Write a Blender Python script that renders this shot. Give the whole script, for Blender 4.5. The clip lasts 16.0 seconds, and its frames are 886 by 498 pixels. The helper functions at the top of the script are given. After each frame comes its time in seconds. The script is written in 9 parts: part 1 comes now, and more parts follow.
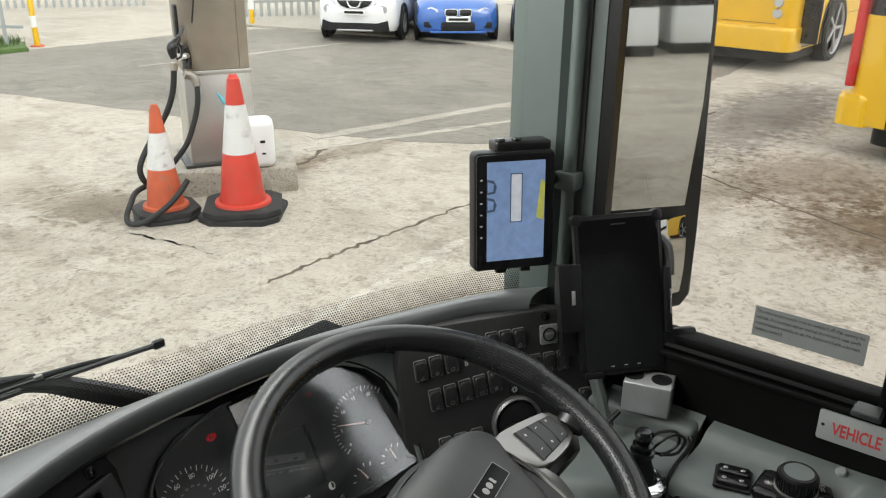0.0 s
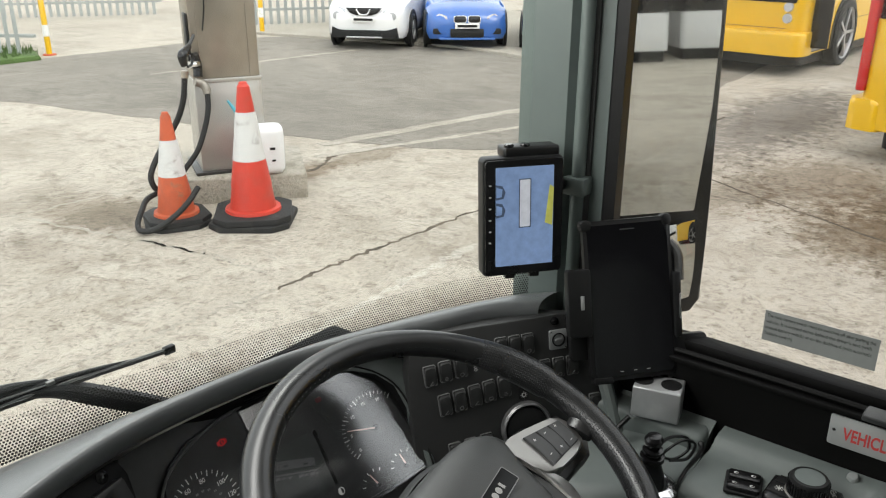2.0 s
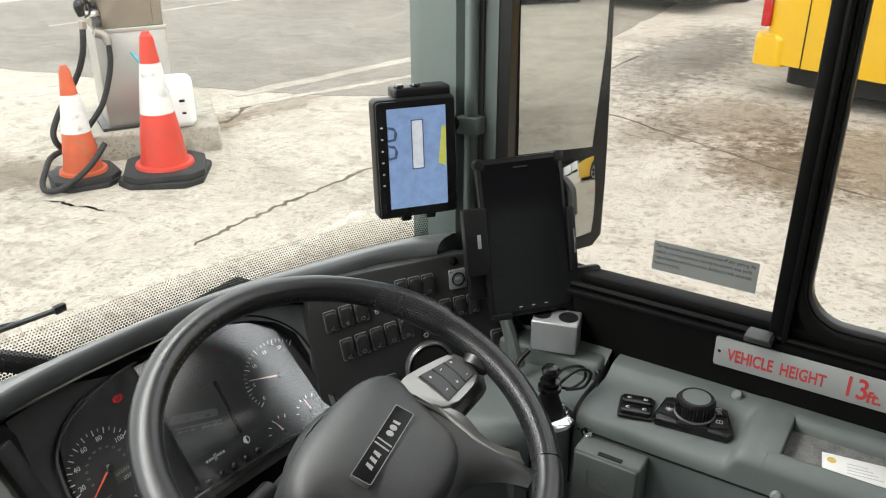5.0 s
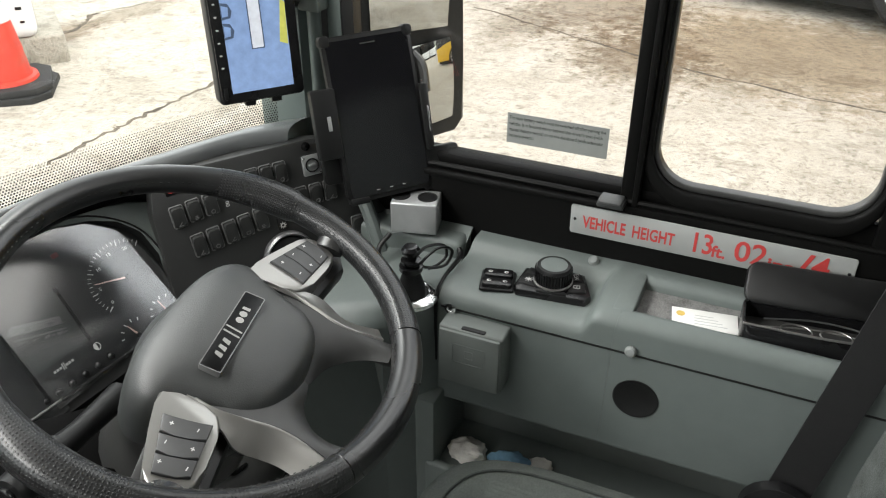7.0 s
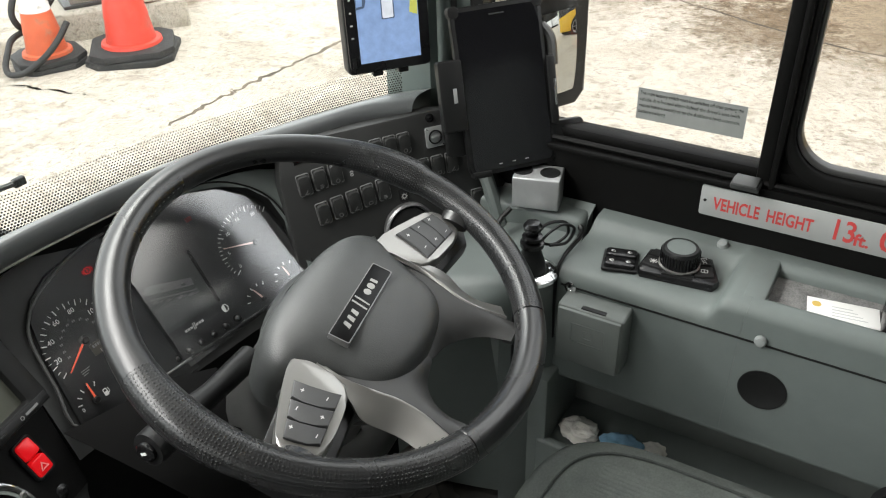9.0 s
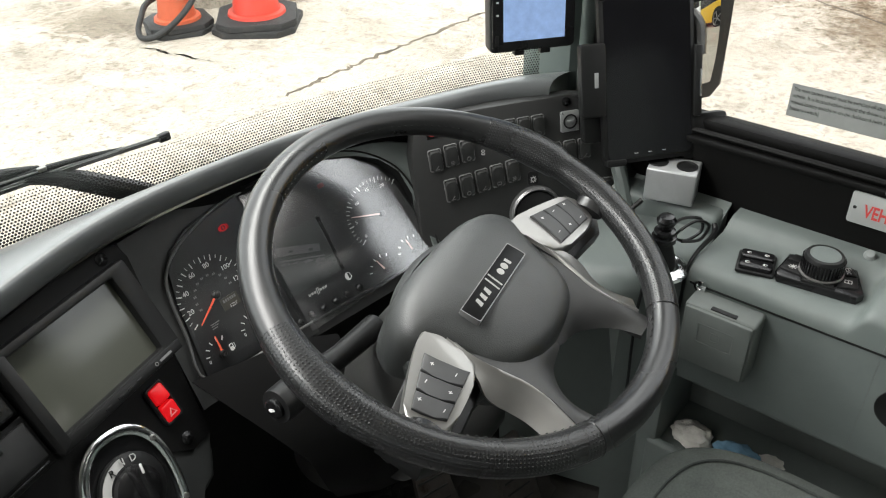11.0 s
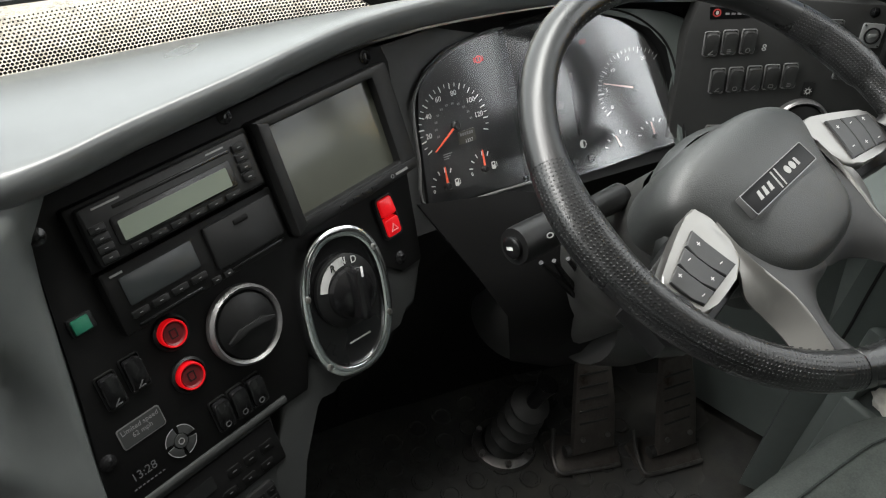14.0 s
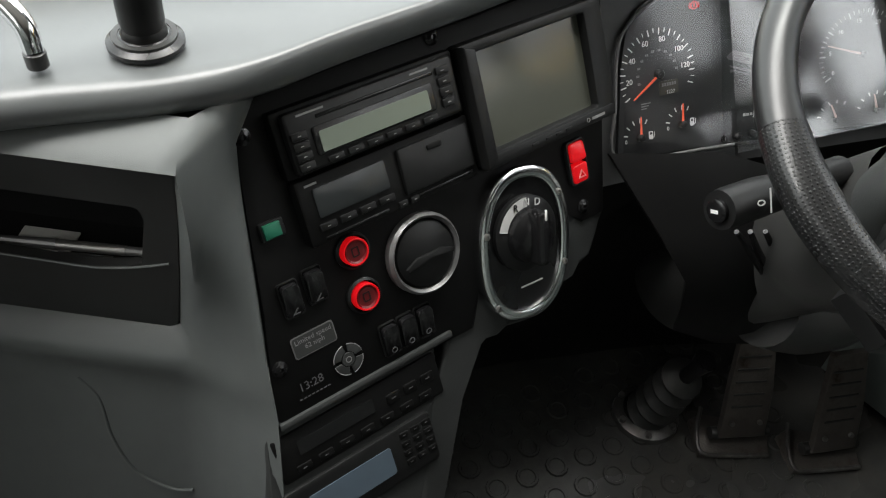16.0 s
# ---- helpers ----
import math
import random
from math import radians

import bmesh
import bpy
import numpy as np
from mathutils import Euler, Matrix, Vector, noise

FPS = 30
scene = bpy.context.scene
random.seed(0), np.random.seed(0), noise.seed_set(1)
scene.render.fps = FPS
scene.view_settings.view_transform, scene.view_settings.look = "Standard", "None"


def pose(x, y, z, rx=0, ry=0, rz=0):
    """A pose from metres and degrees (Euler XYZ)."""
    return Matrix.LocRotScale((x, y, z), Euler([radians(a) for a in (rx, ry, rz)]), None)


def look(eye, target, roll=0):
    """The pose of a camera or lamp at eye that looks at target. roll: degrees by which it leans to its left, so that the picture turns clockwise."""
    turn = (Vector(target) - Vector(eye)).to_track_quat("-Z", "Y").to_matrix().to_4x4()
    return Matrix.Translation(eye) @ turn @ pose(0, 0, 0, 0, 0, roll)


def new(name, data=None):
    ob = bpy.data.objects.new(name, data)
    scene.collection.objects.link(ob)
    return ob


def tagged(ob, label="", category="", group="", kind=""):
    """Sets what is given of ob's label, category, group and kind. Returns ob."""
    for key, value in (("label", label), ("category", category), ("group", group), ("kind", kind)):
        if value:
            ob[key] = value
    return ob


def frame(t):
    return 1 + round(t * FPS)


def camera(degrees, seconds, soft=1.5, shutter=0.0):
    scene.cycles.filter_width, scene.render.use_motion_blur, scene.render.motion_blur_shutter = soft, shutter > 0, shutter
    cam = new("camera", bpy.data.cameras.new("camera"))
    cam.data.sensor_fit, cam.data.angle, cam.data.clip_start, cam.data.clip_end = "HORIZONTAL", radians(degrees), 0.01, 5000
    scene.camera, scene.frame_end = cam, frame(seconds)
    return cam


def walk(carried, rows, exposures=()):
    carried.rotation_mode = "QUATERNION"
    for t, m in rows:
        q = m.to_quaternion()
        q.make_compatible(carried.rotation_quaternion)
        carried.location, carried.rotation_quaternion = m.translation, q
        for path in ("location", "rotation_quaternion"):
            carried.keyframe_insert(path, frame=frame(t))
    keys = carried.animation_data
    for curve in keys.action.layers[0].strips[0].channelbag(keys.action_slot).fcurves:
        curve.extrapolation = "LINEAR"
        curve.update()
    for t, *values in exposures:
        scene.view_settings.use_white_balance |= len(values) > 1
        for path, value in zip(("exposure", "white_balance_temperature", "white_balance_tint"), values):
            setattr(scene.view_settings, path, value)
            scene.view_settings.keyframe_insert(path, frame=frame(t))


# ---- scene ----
cam = camera(56.38, 16.0, soft=1.1)
PATH = [
    (0, (-0.153, -0.642, 1.392), (1.324, 0.480, 0.644), 0.56),
    (0.5, (-0.154, -0.646, 1.394), (1.308, 0.498, 0.650), 0.18),
    (1, (-0.152, -0.640, 1.391), (1.328, 0.497, 0.672), 0.44),
    (1.5, (-0.150, -0.645, 1.390), (1.324, 0.476, 0.635), 0.45),
    (2, (-0.155, -0.645, 1.392), (1.312, 0.499, 0.658), 0.14),
    (2.5, (-0.151, -0.653, 1.396), (1.296, 0.477, 0.604), -0.04),
    (3, (-0.166, -0.665, 1.406), (1.269, 0.491, 0.629), -0.38),
    (3.2, (-0.157, -0.667, 1.413), (1.286, 0.497, 0.662), -0.57),
    (5.3, (-0.124, -0.699, 1.372), (1.413, 0.226, 0.488), -0.55),
    (5.5, (-0.118, -0.710, 1.362), (1.425, 0.179, 0.452), -0.83),
    (6, (-0.105, -0.712, 1.344), (1.459, 0.048, 0.355), 0.02),
    (6.5, (-0.106, -0.720, 1.344), (1.471, -0.010, 0.338), 0.34),
    (7, (-0.100, -0.722, 1.335), (1.463, -0.041, 0.289), 0.28),
    (7.5, (-0.104, -0.717, 1.337), (1.448, -0.016, 0.288), -0.14),
    (8, (-0.103, -0.706, 1.338), (1.388, 0.054, 0.242), -1.12),
    (8.5, (-0.102, -0.695, 1.337), (1.349, 0.116, 0.225), -1.19),
    (9, (-0.102, -0.684, 1.338), (1.316, 0.188, 0.230), -1.84),
    (9.2, (-0.100, -0.675, 1.332), (1.307, 0.220, 0.228), -1.89),
    (11.5, (-0.134, -0.630, 1.321), (1.106, 0.449, 0.182), -0.74),
    (12, (-0.142, -0.615, 1.311), (1.057, 0.487, 0.150), 0.29),
    (12.5, (-0.150, -0.600, 1.300), (0.984, 0.526, 0.098), 0.95),
    (13, (-0.169, -0.584, 1.292), (0.901, 0.569, 0.056), 2.03),
    (13.5, (-0.184, -0.561, 1.272), (0.841, 0.598, 0.006), 4.63),
    (14, (-0.214, -0.543, 1.243), (0.745, 0.609, -0.081), 6.86),
    (14.5, (-0.219, -0.533, 1.231), (0.645, 0.615, -0.160), 7.74),
    (15, (-0.230, -0.529, 1.227), (0.563, 0.631, -0.195), 7.46),
    (15.5, (-0.239, -0.519, 1.220), (0.522, 0.655, -0.210), 7.65),
    (16, (-0.252, -0.497, 1.207), (0.403, 0.729, -0.230), 6.52),
]
EXPOSURES = [(0, 1.29), (2.5, 1.3), (3.1, 1.18), (5.5, 1.87), (7, 2.02), (9, 2.07), (12.5, 2.16), (13.5, 2.18), (14, 2.08), (14.5, 1.88), (15.5, 1.84), (16, 1.92)]
walk(cam, [(t, look(eye, target, roll)) for t, eye, target, roll in PATH], EXPOSURES)

# ---------------------------------------------------------------- overcast daylight
world = bpy.data.worlds.new("sky")
scene.world = world
world.use_nodes = True
sky = world.node_tree.nodes.new("ShaderNodeTexSky")
sky.sky_type, sky.sun_disc, sky.sun_elevation, sky.sun_rotation = "NISHITA", False, radians(60), radians(206)
sky.air_density, sky.dust_density, sky.ozone_density = 1.0, 3.0, 1.0
# a closed, even cloud layer over the clear sky
cloud = world.node_tree.nodes.new("ShaderNodeMix")
cloud.data_type = "RGBA"
cloud.inputs["Factor"].default_value = 0.72
cloud.inputs["B"].default_value = (7.4, 7.25, 6.95, 1)
world.node_tree.links.new(sky.outputs[0], cloud.inputs["A"])
world.node_tree.links.new(cloud.outputs["Result"], world.node_tree.nodes["Background"].inputs["Color"])
world.node_tree.nodes["Background"].inputs["Strength"].default_value = 0.15
sun = new("sun", bpy.data.lights.new("sun", "SUN"))
sun.data.energy, sun.data.angle, sun.data.color = 0.3, radians(25), (1.0, 0.96, 0.9)
sun.matrix_basis = look((0, 0, 10), (0.25, 0.5, 9.0))
# window lamps: the sky's light in the upper openings of the windscreen and the side windows
for name, at, aim, w, h, power in (("windscreen_sky_lamp", (-0.25, 0.2, 1.56), (-0.2, -0.6, 0.9), 2.2, 0.3, 9.2), ("door_sky_lamp", (-1.46, -0.4, 1.3), (-0.3, -0.2, 0.6), 0.9, 0.7, 0.8), ("cab_window_sky_lamp", (0.98, -0.7, 1.56), (0.2, -0.4, 0.8), 1.2, 0.28, 0.4)):
    lamp = new(name, bpy.data.lights.new(name, "AREA"))
    lamp.data.shape, lamp.data.size, lamp.data.size_y, lamp.data.energy, lamp.data.color = "RECTANGLE", w, h, power, (1.0, 0.985, 0.95)
    lamp.matrix_basis = look(at, aim)

# ---------------------------------------------------------------- helpers
def fmat(o, u, v, n):
    m = Matrix.Identity(4)
    for i, a in enumerate((Vector(u).normalized(), Vector(v).normalized(), Vector(n).normalized(), Vector(o))):
        for j in range(3):
            m[j][i] = a[j]
    return m


def frame_of(o, n, turn=0.0):
    """A frame at o whose z axis is n and whose x axis is level; turn: degrees about n."""
    n = Vector(n).normalized()
    u = Vector((0, 0, 1)).cross(n).normalized()
    return fmat(o, u, n.cross(u), n) @ pose(0, 0, 0, 0, 0, turn)


def thing(name, m=None, label="", category="", group="", kind=""):
    ob = new(name)
    ob.empty_display_size = 0.05
    if m is not None:
        ob.matrix_basis = m
    return tagged(ob, label, category, group, kind)


def mesh_of(name, bm, mats, sharp=35):
    me = bpy.data.meshes.new(name)
    bmesh.ops.recalc_face_normals(bm, faces=bm.faces[:])
    bm.to_mesh(me)
    bm.free()
    for mt in mats if isinstance(mats, (list, tuple)) else (mats,):
        me.materials.append(mt)
    me.polygons.foreach_set("use_smooth", [True] * len(me.polygons))
    me.set_sharp_from_angle(angle=radians(sharp))
    return me


def part(name, bm, mats, parent=None, label="", sharp=35):
    ob = new(name, mesh_of(name, bm, mats, sharp))
    if parent is not None:
        ob.parent = parent
    return tagged(ob, label)


def whole(name, bm, mats, label="", category="", group="", kind="", m=None, sharp=35):
    ob = new(name, mesh_of(name, bm, mats, sharp))
    if m is not None:
        ob.matrix_basis = m
    return tagged(ob, label, category, group, kind)


def box(x0, x1, y0, y1, z0, z1, bev=0.002, seg=2, bm=None, m=None, mat=0):
    bm = bm or bmesh.new()
    t = bmesh.new()
    bmesh.ops.create_cube(t, size=1, matrix=Matrix.Translation(((x0 + x1) / 2, (y0 + y1) / 2, (z0 + z1) / 2)) @ Matrix.Diagonal((abs(x1 - x0), abs(y1 - y0), abs(z1 - z0), 1)))
    if bev > 0:
        bmesh.ops.bevel(t, geom=t.edges[:], offset=bev, segments=seg, affect="EDGES", profile=0.5)
    return add(bm, t, m, mat)


def add(bm, t, m=None, mat=0):
    """Joins the bmesh t into bm at m and frees it."""
    vs = [bm.verts.new(m @ v.co if m is not None else v.co) for v in t.verts]
    for i, v in enumerate(t.verts):
        v.index = i
    for f in t.faces:
        try:
            bm.faces.new([vs[v.index] for v in f.verts]).material_index = mat
        except ValueError:
            pass
    t.free()
    return bm


def prism(outline, z0, z1, bev=0.0, seg=2, bm=None, m=None, mat=0, taper=1.0):
    """An outline (x, y) raised from z0 to z1, its upper rim rounded by bev."""
    bm = bm or bmesh.new()
    t = bmesh.new()
    lo = [t.verts.new((x, y, z0)) for x, y in outline]
    cx, cy = sum(p[0] for p in outline) / len(outline), sum(p[1] for p in outline) / len(outline)
    hi = [t.verts.new((cx + (x - cx) * taper, cy + (y - cy) * taper, z1)) for x, y in outline]
    n = len(outline)
    for i in range(n):
        t.faces.new((lo[i], lo[(i + 1) % n], hi[(i + 1) % n], hi[i]))
    top = t.faces.new(hi)
    t.faces.new(lo[::-1])
    if bev > 0:
        bmesh.ops.bevel(t, geom=[e for e in top.edges], offset=bev, segments=seg, affect="EDGES", profile=0.5)
    return add(bm, t, m, mat)


def rounded(x0, x1, y0, y1, r, n=5):
    out = []
    for cx, cy, a in ((x1 - r, y1 - r, 0), (x0 + r, y1 - r, 90), (x0 + r, y0 + r, 180), (x1 - r, y0 + r, 270)):
        out += [(cx + r * math.cos(radians(a + 90 * i / n)), cy + r * math.sin(radians(a + 90 * i / n))) for i in range(n + 1)]
    return out


def ellipse(cx, cy, a, b, n=32, turn=0.0):
    c, s = math.cos(radians(turn)), math.sin(radians(turn))
    out = []
    for i in range(n):
        x, y = a * math.cos(2 * math.pi * i / n), b * math.sin(2 * math.pi * i / n)
        out.append((cx + c * x - s * y, cy + s * x + c * y))
    return out


def ring(outer, inner, z0, z1, bm=None, m=None, mat=0, bev=0.0):
    """A flat frame between two outlines with as many points each."""
    bm = bm or bmesh.new()
    t = bmesh.new()
    n = len(outer)
    a = [t.verts.new((x, y, z0)) for x, y in outer]
    b = [t.verts.new((x, y, z1)) for x, y in outer]
    c = [t.verts.new((x, y, z1)) for x, y in inner]
    d = [t.verts.new((x, y, z0)) for x, y in inner]
    edges = []
    for i in range(n):
        j = (i + 1) % n
        for p, q in ((a, b), (b, c), (c, d), (d, a)):
            t.faces.new((p[i], p[j], q[j], q[i]))
        edges += [t.edges.get((b[i], b[j])), t.edges.get((c[i], c[j]))]
    if bev > 0:
        bmesh.ops.bevel(t, geom=edges, offset=bev, segments=2, affect="EDGES", profile=0.5)
    return add(bm, t, m, mat)


def lathe(profile, n=24, bm=None, m=None, mat=0):
    """Rows of (radius, height) turned about z; ends close where the radius is 0."""
    bm = bm or bmesh.new()
    t = bmesh.new()
    rows = []
    for r, z in profile:
        rows.append([t.verts.new((0, 0, z))] if r < 1e-6 else [t.verts.new((r * math.cos(2 * math.pi * i / n), r * math.sin(2 * math.pi * i / n), z)) for i in range(n)])
    for p, q in zip(rows, rows[1:]):
        for i in range(n):
            j = (i + 1) % n
            f = [p[i % len(p)], p[j % len(p)], q[j % len(q)], q[i % len(q)]]
            f = [v for k, v in enumerate(f) if v not in f[:k]]
            if len(f) > 2:
                t.faces.new(f)
    return add(bm, t, m, mat)


def smooth_path(points, steps=6, closed=False):
    """Catmull-Rom through points."""
    p = [Vector(q) for q in points]
    if closed:
        p = [p[-1]] + p + [p[0], p[1]]
    else:
        p = [2 * p[0] - p[1]] + p + [2 * p[-1] - p[-2]]
    out = []
    for a, b, c, d in zip(p, p[1:], p[2:], p[3:]):
        for i in range(steps):
            t = i / steps
            out.append(0.5 * ((2 * b) + (c - a) * t + (2 * a - 5 * b + 4 * c - d) * t * t + (3 * b - a - 3 * c + d) * t ** 3))
    if not closed:
        out.append(p[-2])
    return out


def tube(points, r, n=10, bm=None, m=None, mat=0, closed=False, steps=6, cross=None):
    """A tube along a smooth path; r: a radius or one for each control point; cross: an outline instead of a circle."""
    bm = bm or bmesh.new()
    t = bmesh.new()
    path = smooth_path(points, steps, closed) if steps else [Vector(q) for q in points]
    k = len(path)
    rs = [r] * k if isinstance(r, (int, float)) else list(np.interp(np.linspace(0, 1, k), np.linspace(0, 1, len(r)), r))
    rows, side = [], None
    for i, q in enumerate(path):
        if closed:
            ahead = (path[(i + 1) % k] - path[i - 1]).normalized()
        else:
            ahead = (path[min(i + 1, k - 1)] - path[max(i - 1, 0)]).normalized()
        side = (side - ahead * side.dot(ahead)) if side is not None else ahead.cross(Vector((0.13, 0.21, 1)))
        side.normalize()
        up = ahead.cross(side)
        shape = cross or [(math.cos(2 * math.pi * a / n), math.sin(2 * math.pi * a / n)) for a in range(n)]
        rows.append([t.verts.new(q + float(rs[i]) * (a * side + b * up)) for a, b in shape])
    n = len(rows[0])
    for p, q in zip(rows, rows[1:] + rows[:1] if closed else rows[1:]):
        for i in range(n):
            t.faces.new((p[i], p[(i + 1) % n], q[(i + 1) % n], q[i]))
    if not closed:
        t.faces.new(rows[0][::-1])
        t.faces.new(rows[-1])
    return add(bm, t, m, mat)


def strip(rows, bm=None, closed=False, m=None, mat=0):
    """A skin over rows of points, all of one length."""
    bm = bm or bmesh.new()
    t = bmesh.new()
    vs = [[t.verts.new(q) for q in row] for row in rows]
    for p, q in zip(vs, vs[1:]):
        k = len(p)
        for i in range(k if closed else k - 1):
            t.faces.new((p[i], p[(i + 1) % k], q[(i + 1) % k], q[i]))
    return add(bm, t, m, mat)


def slab(rows, depth, bm=None, mat=0):
    """A skin over rows of points, given thickness along its normals."""
    t = strip(rows)
    t.normal_update()
    top = [v.co.copy() for v in t.verts]
    low = [v.co - v.normal * depth for v in t.verts]
    k = len(rows[0])
    t.free()
    bm = bm or bmesh.new()
    a = [bm.verts.new(c) for c in top]
    b = [bm.verts.new(c) for c in low]
    n = len(rows)
    for i in range(n - 1):
        for j in range(k - 1):
            q = [i * k + j, i * k + j + 1, (i + 1) * k + j + 1, (i + 1) * k + j]
            bm.faces.new([a[x] for x in q]).material_index = mat
            bm.faces.new([b[x] for x in q[::-1]]).material_index = mat
    edge = [j for j in range(k)] + [i * k + k - 1 for i in range(1, n)] + [(n - 1) * k + j for j in range(k - 2, -1, -1)] + [i * k for i in range(n - 2, 0, -1)]
    for p, q in zip(edge, edge[1:] + edge[:1]):
        bm.faces.new((a[p], a[q], b[q], b[p])).material_index = mat
    return bm


def words(name, text, size, mat, parent, m, label="", align="CENTER", depth=0.0003, width=None, spacing=1.0, bold=0.0):
    cu = bpy.data.curves.new(name, "FONT")
    cu.body, cu.size, cu.align_x, cu.align_y, cu.extrude, cu.resolution_u = text, size, align, "CENTER", depth, 3
    cu.space_character, cu.offset = spacing, bold
    tmp = bpy.data.objects.new(name, cu)
    me = bpy.data.meshes.new_from_object(tmp)
    bpy.data.objects.remove(tmp)
    if width:
        xs = [v.co.x for v in me.vertices]
        k = width / max(max(xs) - min(xs), 1e-6)
        for v in me.vertices:
            v.co.x *= k
    me.materials.clear()
    me.materials.append(mat)
    ob = new(name, me)
    ob.parent = parent
    ob.matrix_basis = m
    return tagged(ob, label)


# ---------------------------------------------------------------- materials
def material(name, base, rough=0.5, metal=0.0, vary=0.25, grain=60.0, bump=0.15, bump_scale=400.0, spec=0.5, emit=None, power=1.0, coat=0.0, stain=None, stain_scale=3.0, stain_cut=0.55, coords="Object", rough_vary=0.15):
    """Base colour broken up at two scales, uneven gloss and a fine relief."""
    mt = bpy.data.materials.new(name)
    mt.use_nodes = True
    nt = mt.node_tree
    b = nt.nodes["Principled BSDF"]
    b.inputs["Metallic"].default_value = metal
    b.inputs["Specular IOR Level"].default_value = spec
    b.inputs["Coat Weight"].default_value = coat
    tc = nt.nodes.new("ShaderNodeTexCoord")

    def noise_node(scale, detail=4.0, rough_n=0.6):
        n = nt.nodes.new("ShaderNodeTexNoise")
        n.inputs["Scale"].default_value, n.inputs["Detail"].default_value, n.inputs["Roughness"].default_value = scale, detail, rough_n
        nt.links.new(tc.outputs[coords], n.inputs["Vector"])
        return n

    fine, wide = noise_node(grain), noise_node(grain / 14)
    mixv = nt.nodes.new("ShaderNodeMath")
    mixv.operation = "ADD"
    nt.links.new(fine.outputs["Fac"], mixv.inputs[0])
    nt.links.new(wide.outputs["Fac"], mixv.inputs[1])
    ramp = nt.nodes.new("ShaderNodeMapRange")
    ramp.inputs["From Min"].default_value, ramp.inputs["From Max"].default_value = 0.65, 1.35
    ramp.inputs["To Min"].default_value, ramp.inputs["To Max"].default_value = 1 - vary, 1 + vary
    nt.links.new(mixv.outputs[0], ramp.inputs["Value"])
    col = nt.nodes.new("ShaderNodeMix")
    col.data_type, col.blend_type = "RGBA", "MULTIPLY"
    col.inputs["Factor"].default_value = 1.0
    col.inputs["A"].default_value = (*base, 1)
    nt.links.new(ramp.outputs["Result"], col.inputs["B"])
    out = col.outputs["Result"]
    if stain:
        st = noise_node(stain_scale, 6.0, 0.65)
        cut = nt.nodes.new("ShaderNodeMapRange")
        cut.inputs["From Min"].default_value, cut.inputs["From Max"].default_value = stain_cut, stain_cut + 0.16
        nt.links.new(st.outputs["Fac"], cut.inputs["Value"])
        mx = nt.nodes.new("ShaderNodeMix")
        mx.data_type = "RGBA"
        mx.inputs["B"].default_value = (*stain, 1)
        nt.links.new(cut.outputs["Result"], mx.inputs["Factor"])
        nt.links.new(out, mx.inputs["A"])
        out = mx.outputs["Result"]
    nt.links.new(out, b.inputs["Base Color"])
    rr = nt.nodes.new("ShaderNodeMapRange")
    rr.inputs["To Min"].default_value, rr.inputs["To Max"].default_value = max(0.02, rough - rough_vary), min(1.0, rough + rough_vary)
    nt.links.new(wide.outputs["Fac"], rr.inputs["Value"])
    nt.links.new(rr.outputs["Result"], b.inputs["Roughness"])
    if bump:
        bn, bp = noise_node(bump_scale, 2.0), nt.nodes.new("ShaderNodeBump")
        bp.inputs["Strength"].default_value, bp.inputs["Distance"].default_value = bump, 0.4 / bump_scale
        nt.links.new(bn.outputs["Fac"], bp.inputs["Height"])
        nt.links.new(bp.outputs["Normal"], b.inputs["Normal"])
    if emit:
        b.inputs["Emission Color"].default_value = (*emit, 1)
        b.inputs["Emission Strength"].default_value = power
    return mt


def dotted(name, base, rough, pitch, depth, hole=0.32, dark=0.4):
    """Perforated or dimpled skin: small round pits in staggered rows along the surface's own coordinates."""
    mt = material(name, base, rough, vary=0.12, grain=80, bump=0.08, bump_scale=1200)
    nt = mt.node_tree
    tc = next(n for n in nt.nodes if n.type == "TEX_COORD")
    vo = nt.nodes.new("ShaderNodeTexVoronoi")
    vo.inputs["Scale"].default_value, vo.inputs["Randomness"].default_value = 1 / pitch, 0.15
    nt.links.new(tc.outputs["UV"], vo.inputs["Vector"])
    vo.voronoi_dimensions = "2D"
    cut = nt.nodes.new("ShaderNodeMapRange")
    cut.inputs["From Min"].default_value, cut.inputs["From Max"].default_value = hole * 0.6, hole
    nt.links.new(vo.outputs["Distance"], cut.inputs["Value"])
    b = nt.nodes["Principled BSDF"]
    old = next(n for n in nt.nodes if n.type == "BUMP")
    bp = nt.nodes.new("ShaderNodeBump")
    bp.inputs["Strength"].default_value, bp.inputs["Distance"].default_value = 1.0, depth
    nt.links.new(cut.outputs["Result"], bp.inputs["Height"])
    nt.links.new(old.outputs["Normal"], bp.inputs["Normal"])
    nt.links.new(bp.outputs["Normal"], b.inputs["Normal"])
    mx = nt.nodes.new("ShaderNodeMix")
    mx.data_type = "RGBA"
    mx.inputs["A"].default_value = (*[c * dark for c in base], 1)
    nt.links.new(b.inputs["Base Color"].links[0].from_socket, mx.inputs["B"])
    nt.links.new(cut.outputs["Result"], mx.inputs["Factor"])
    nt.links.new(mx.outputs["Result"], b.inputs["Base Color"])
    return mt


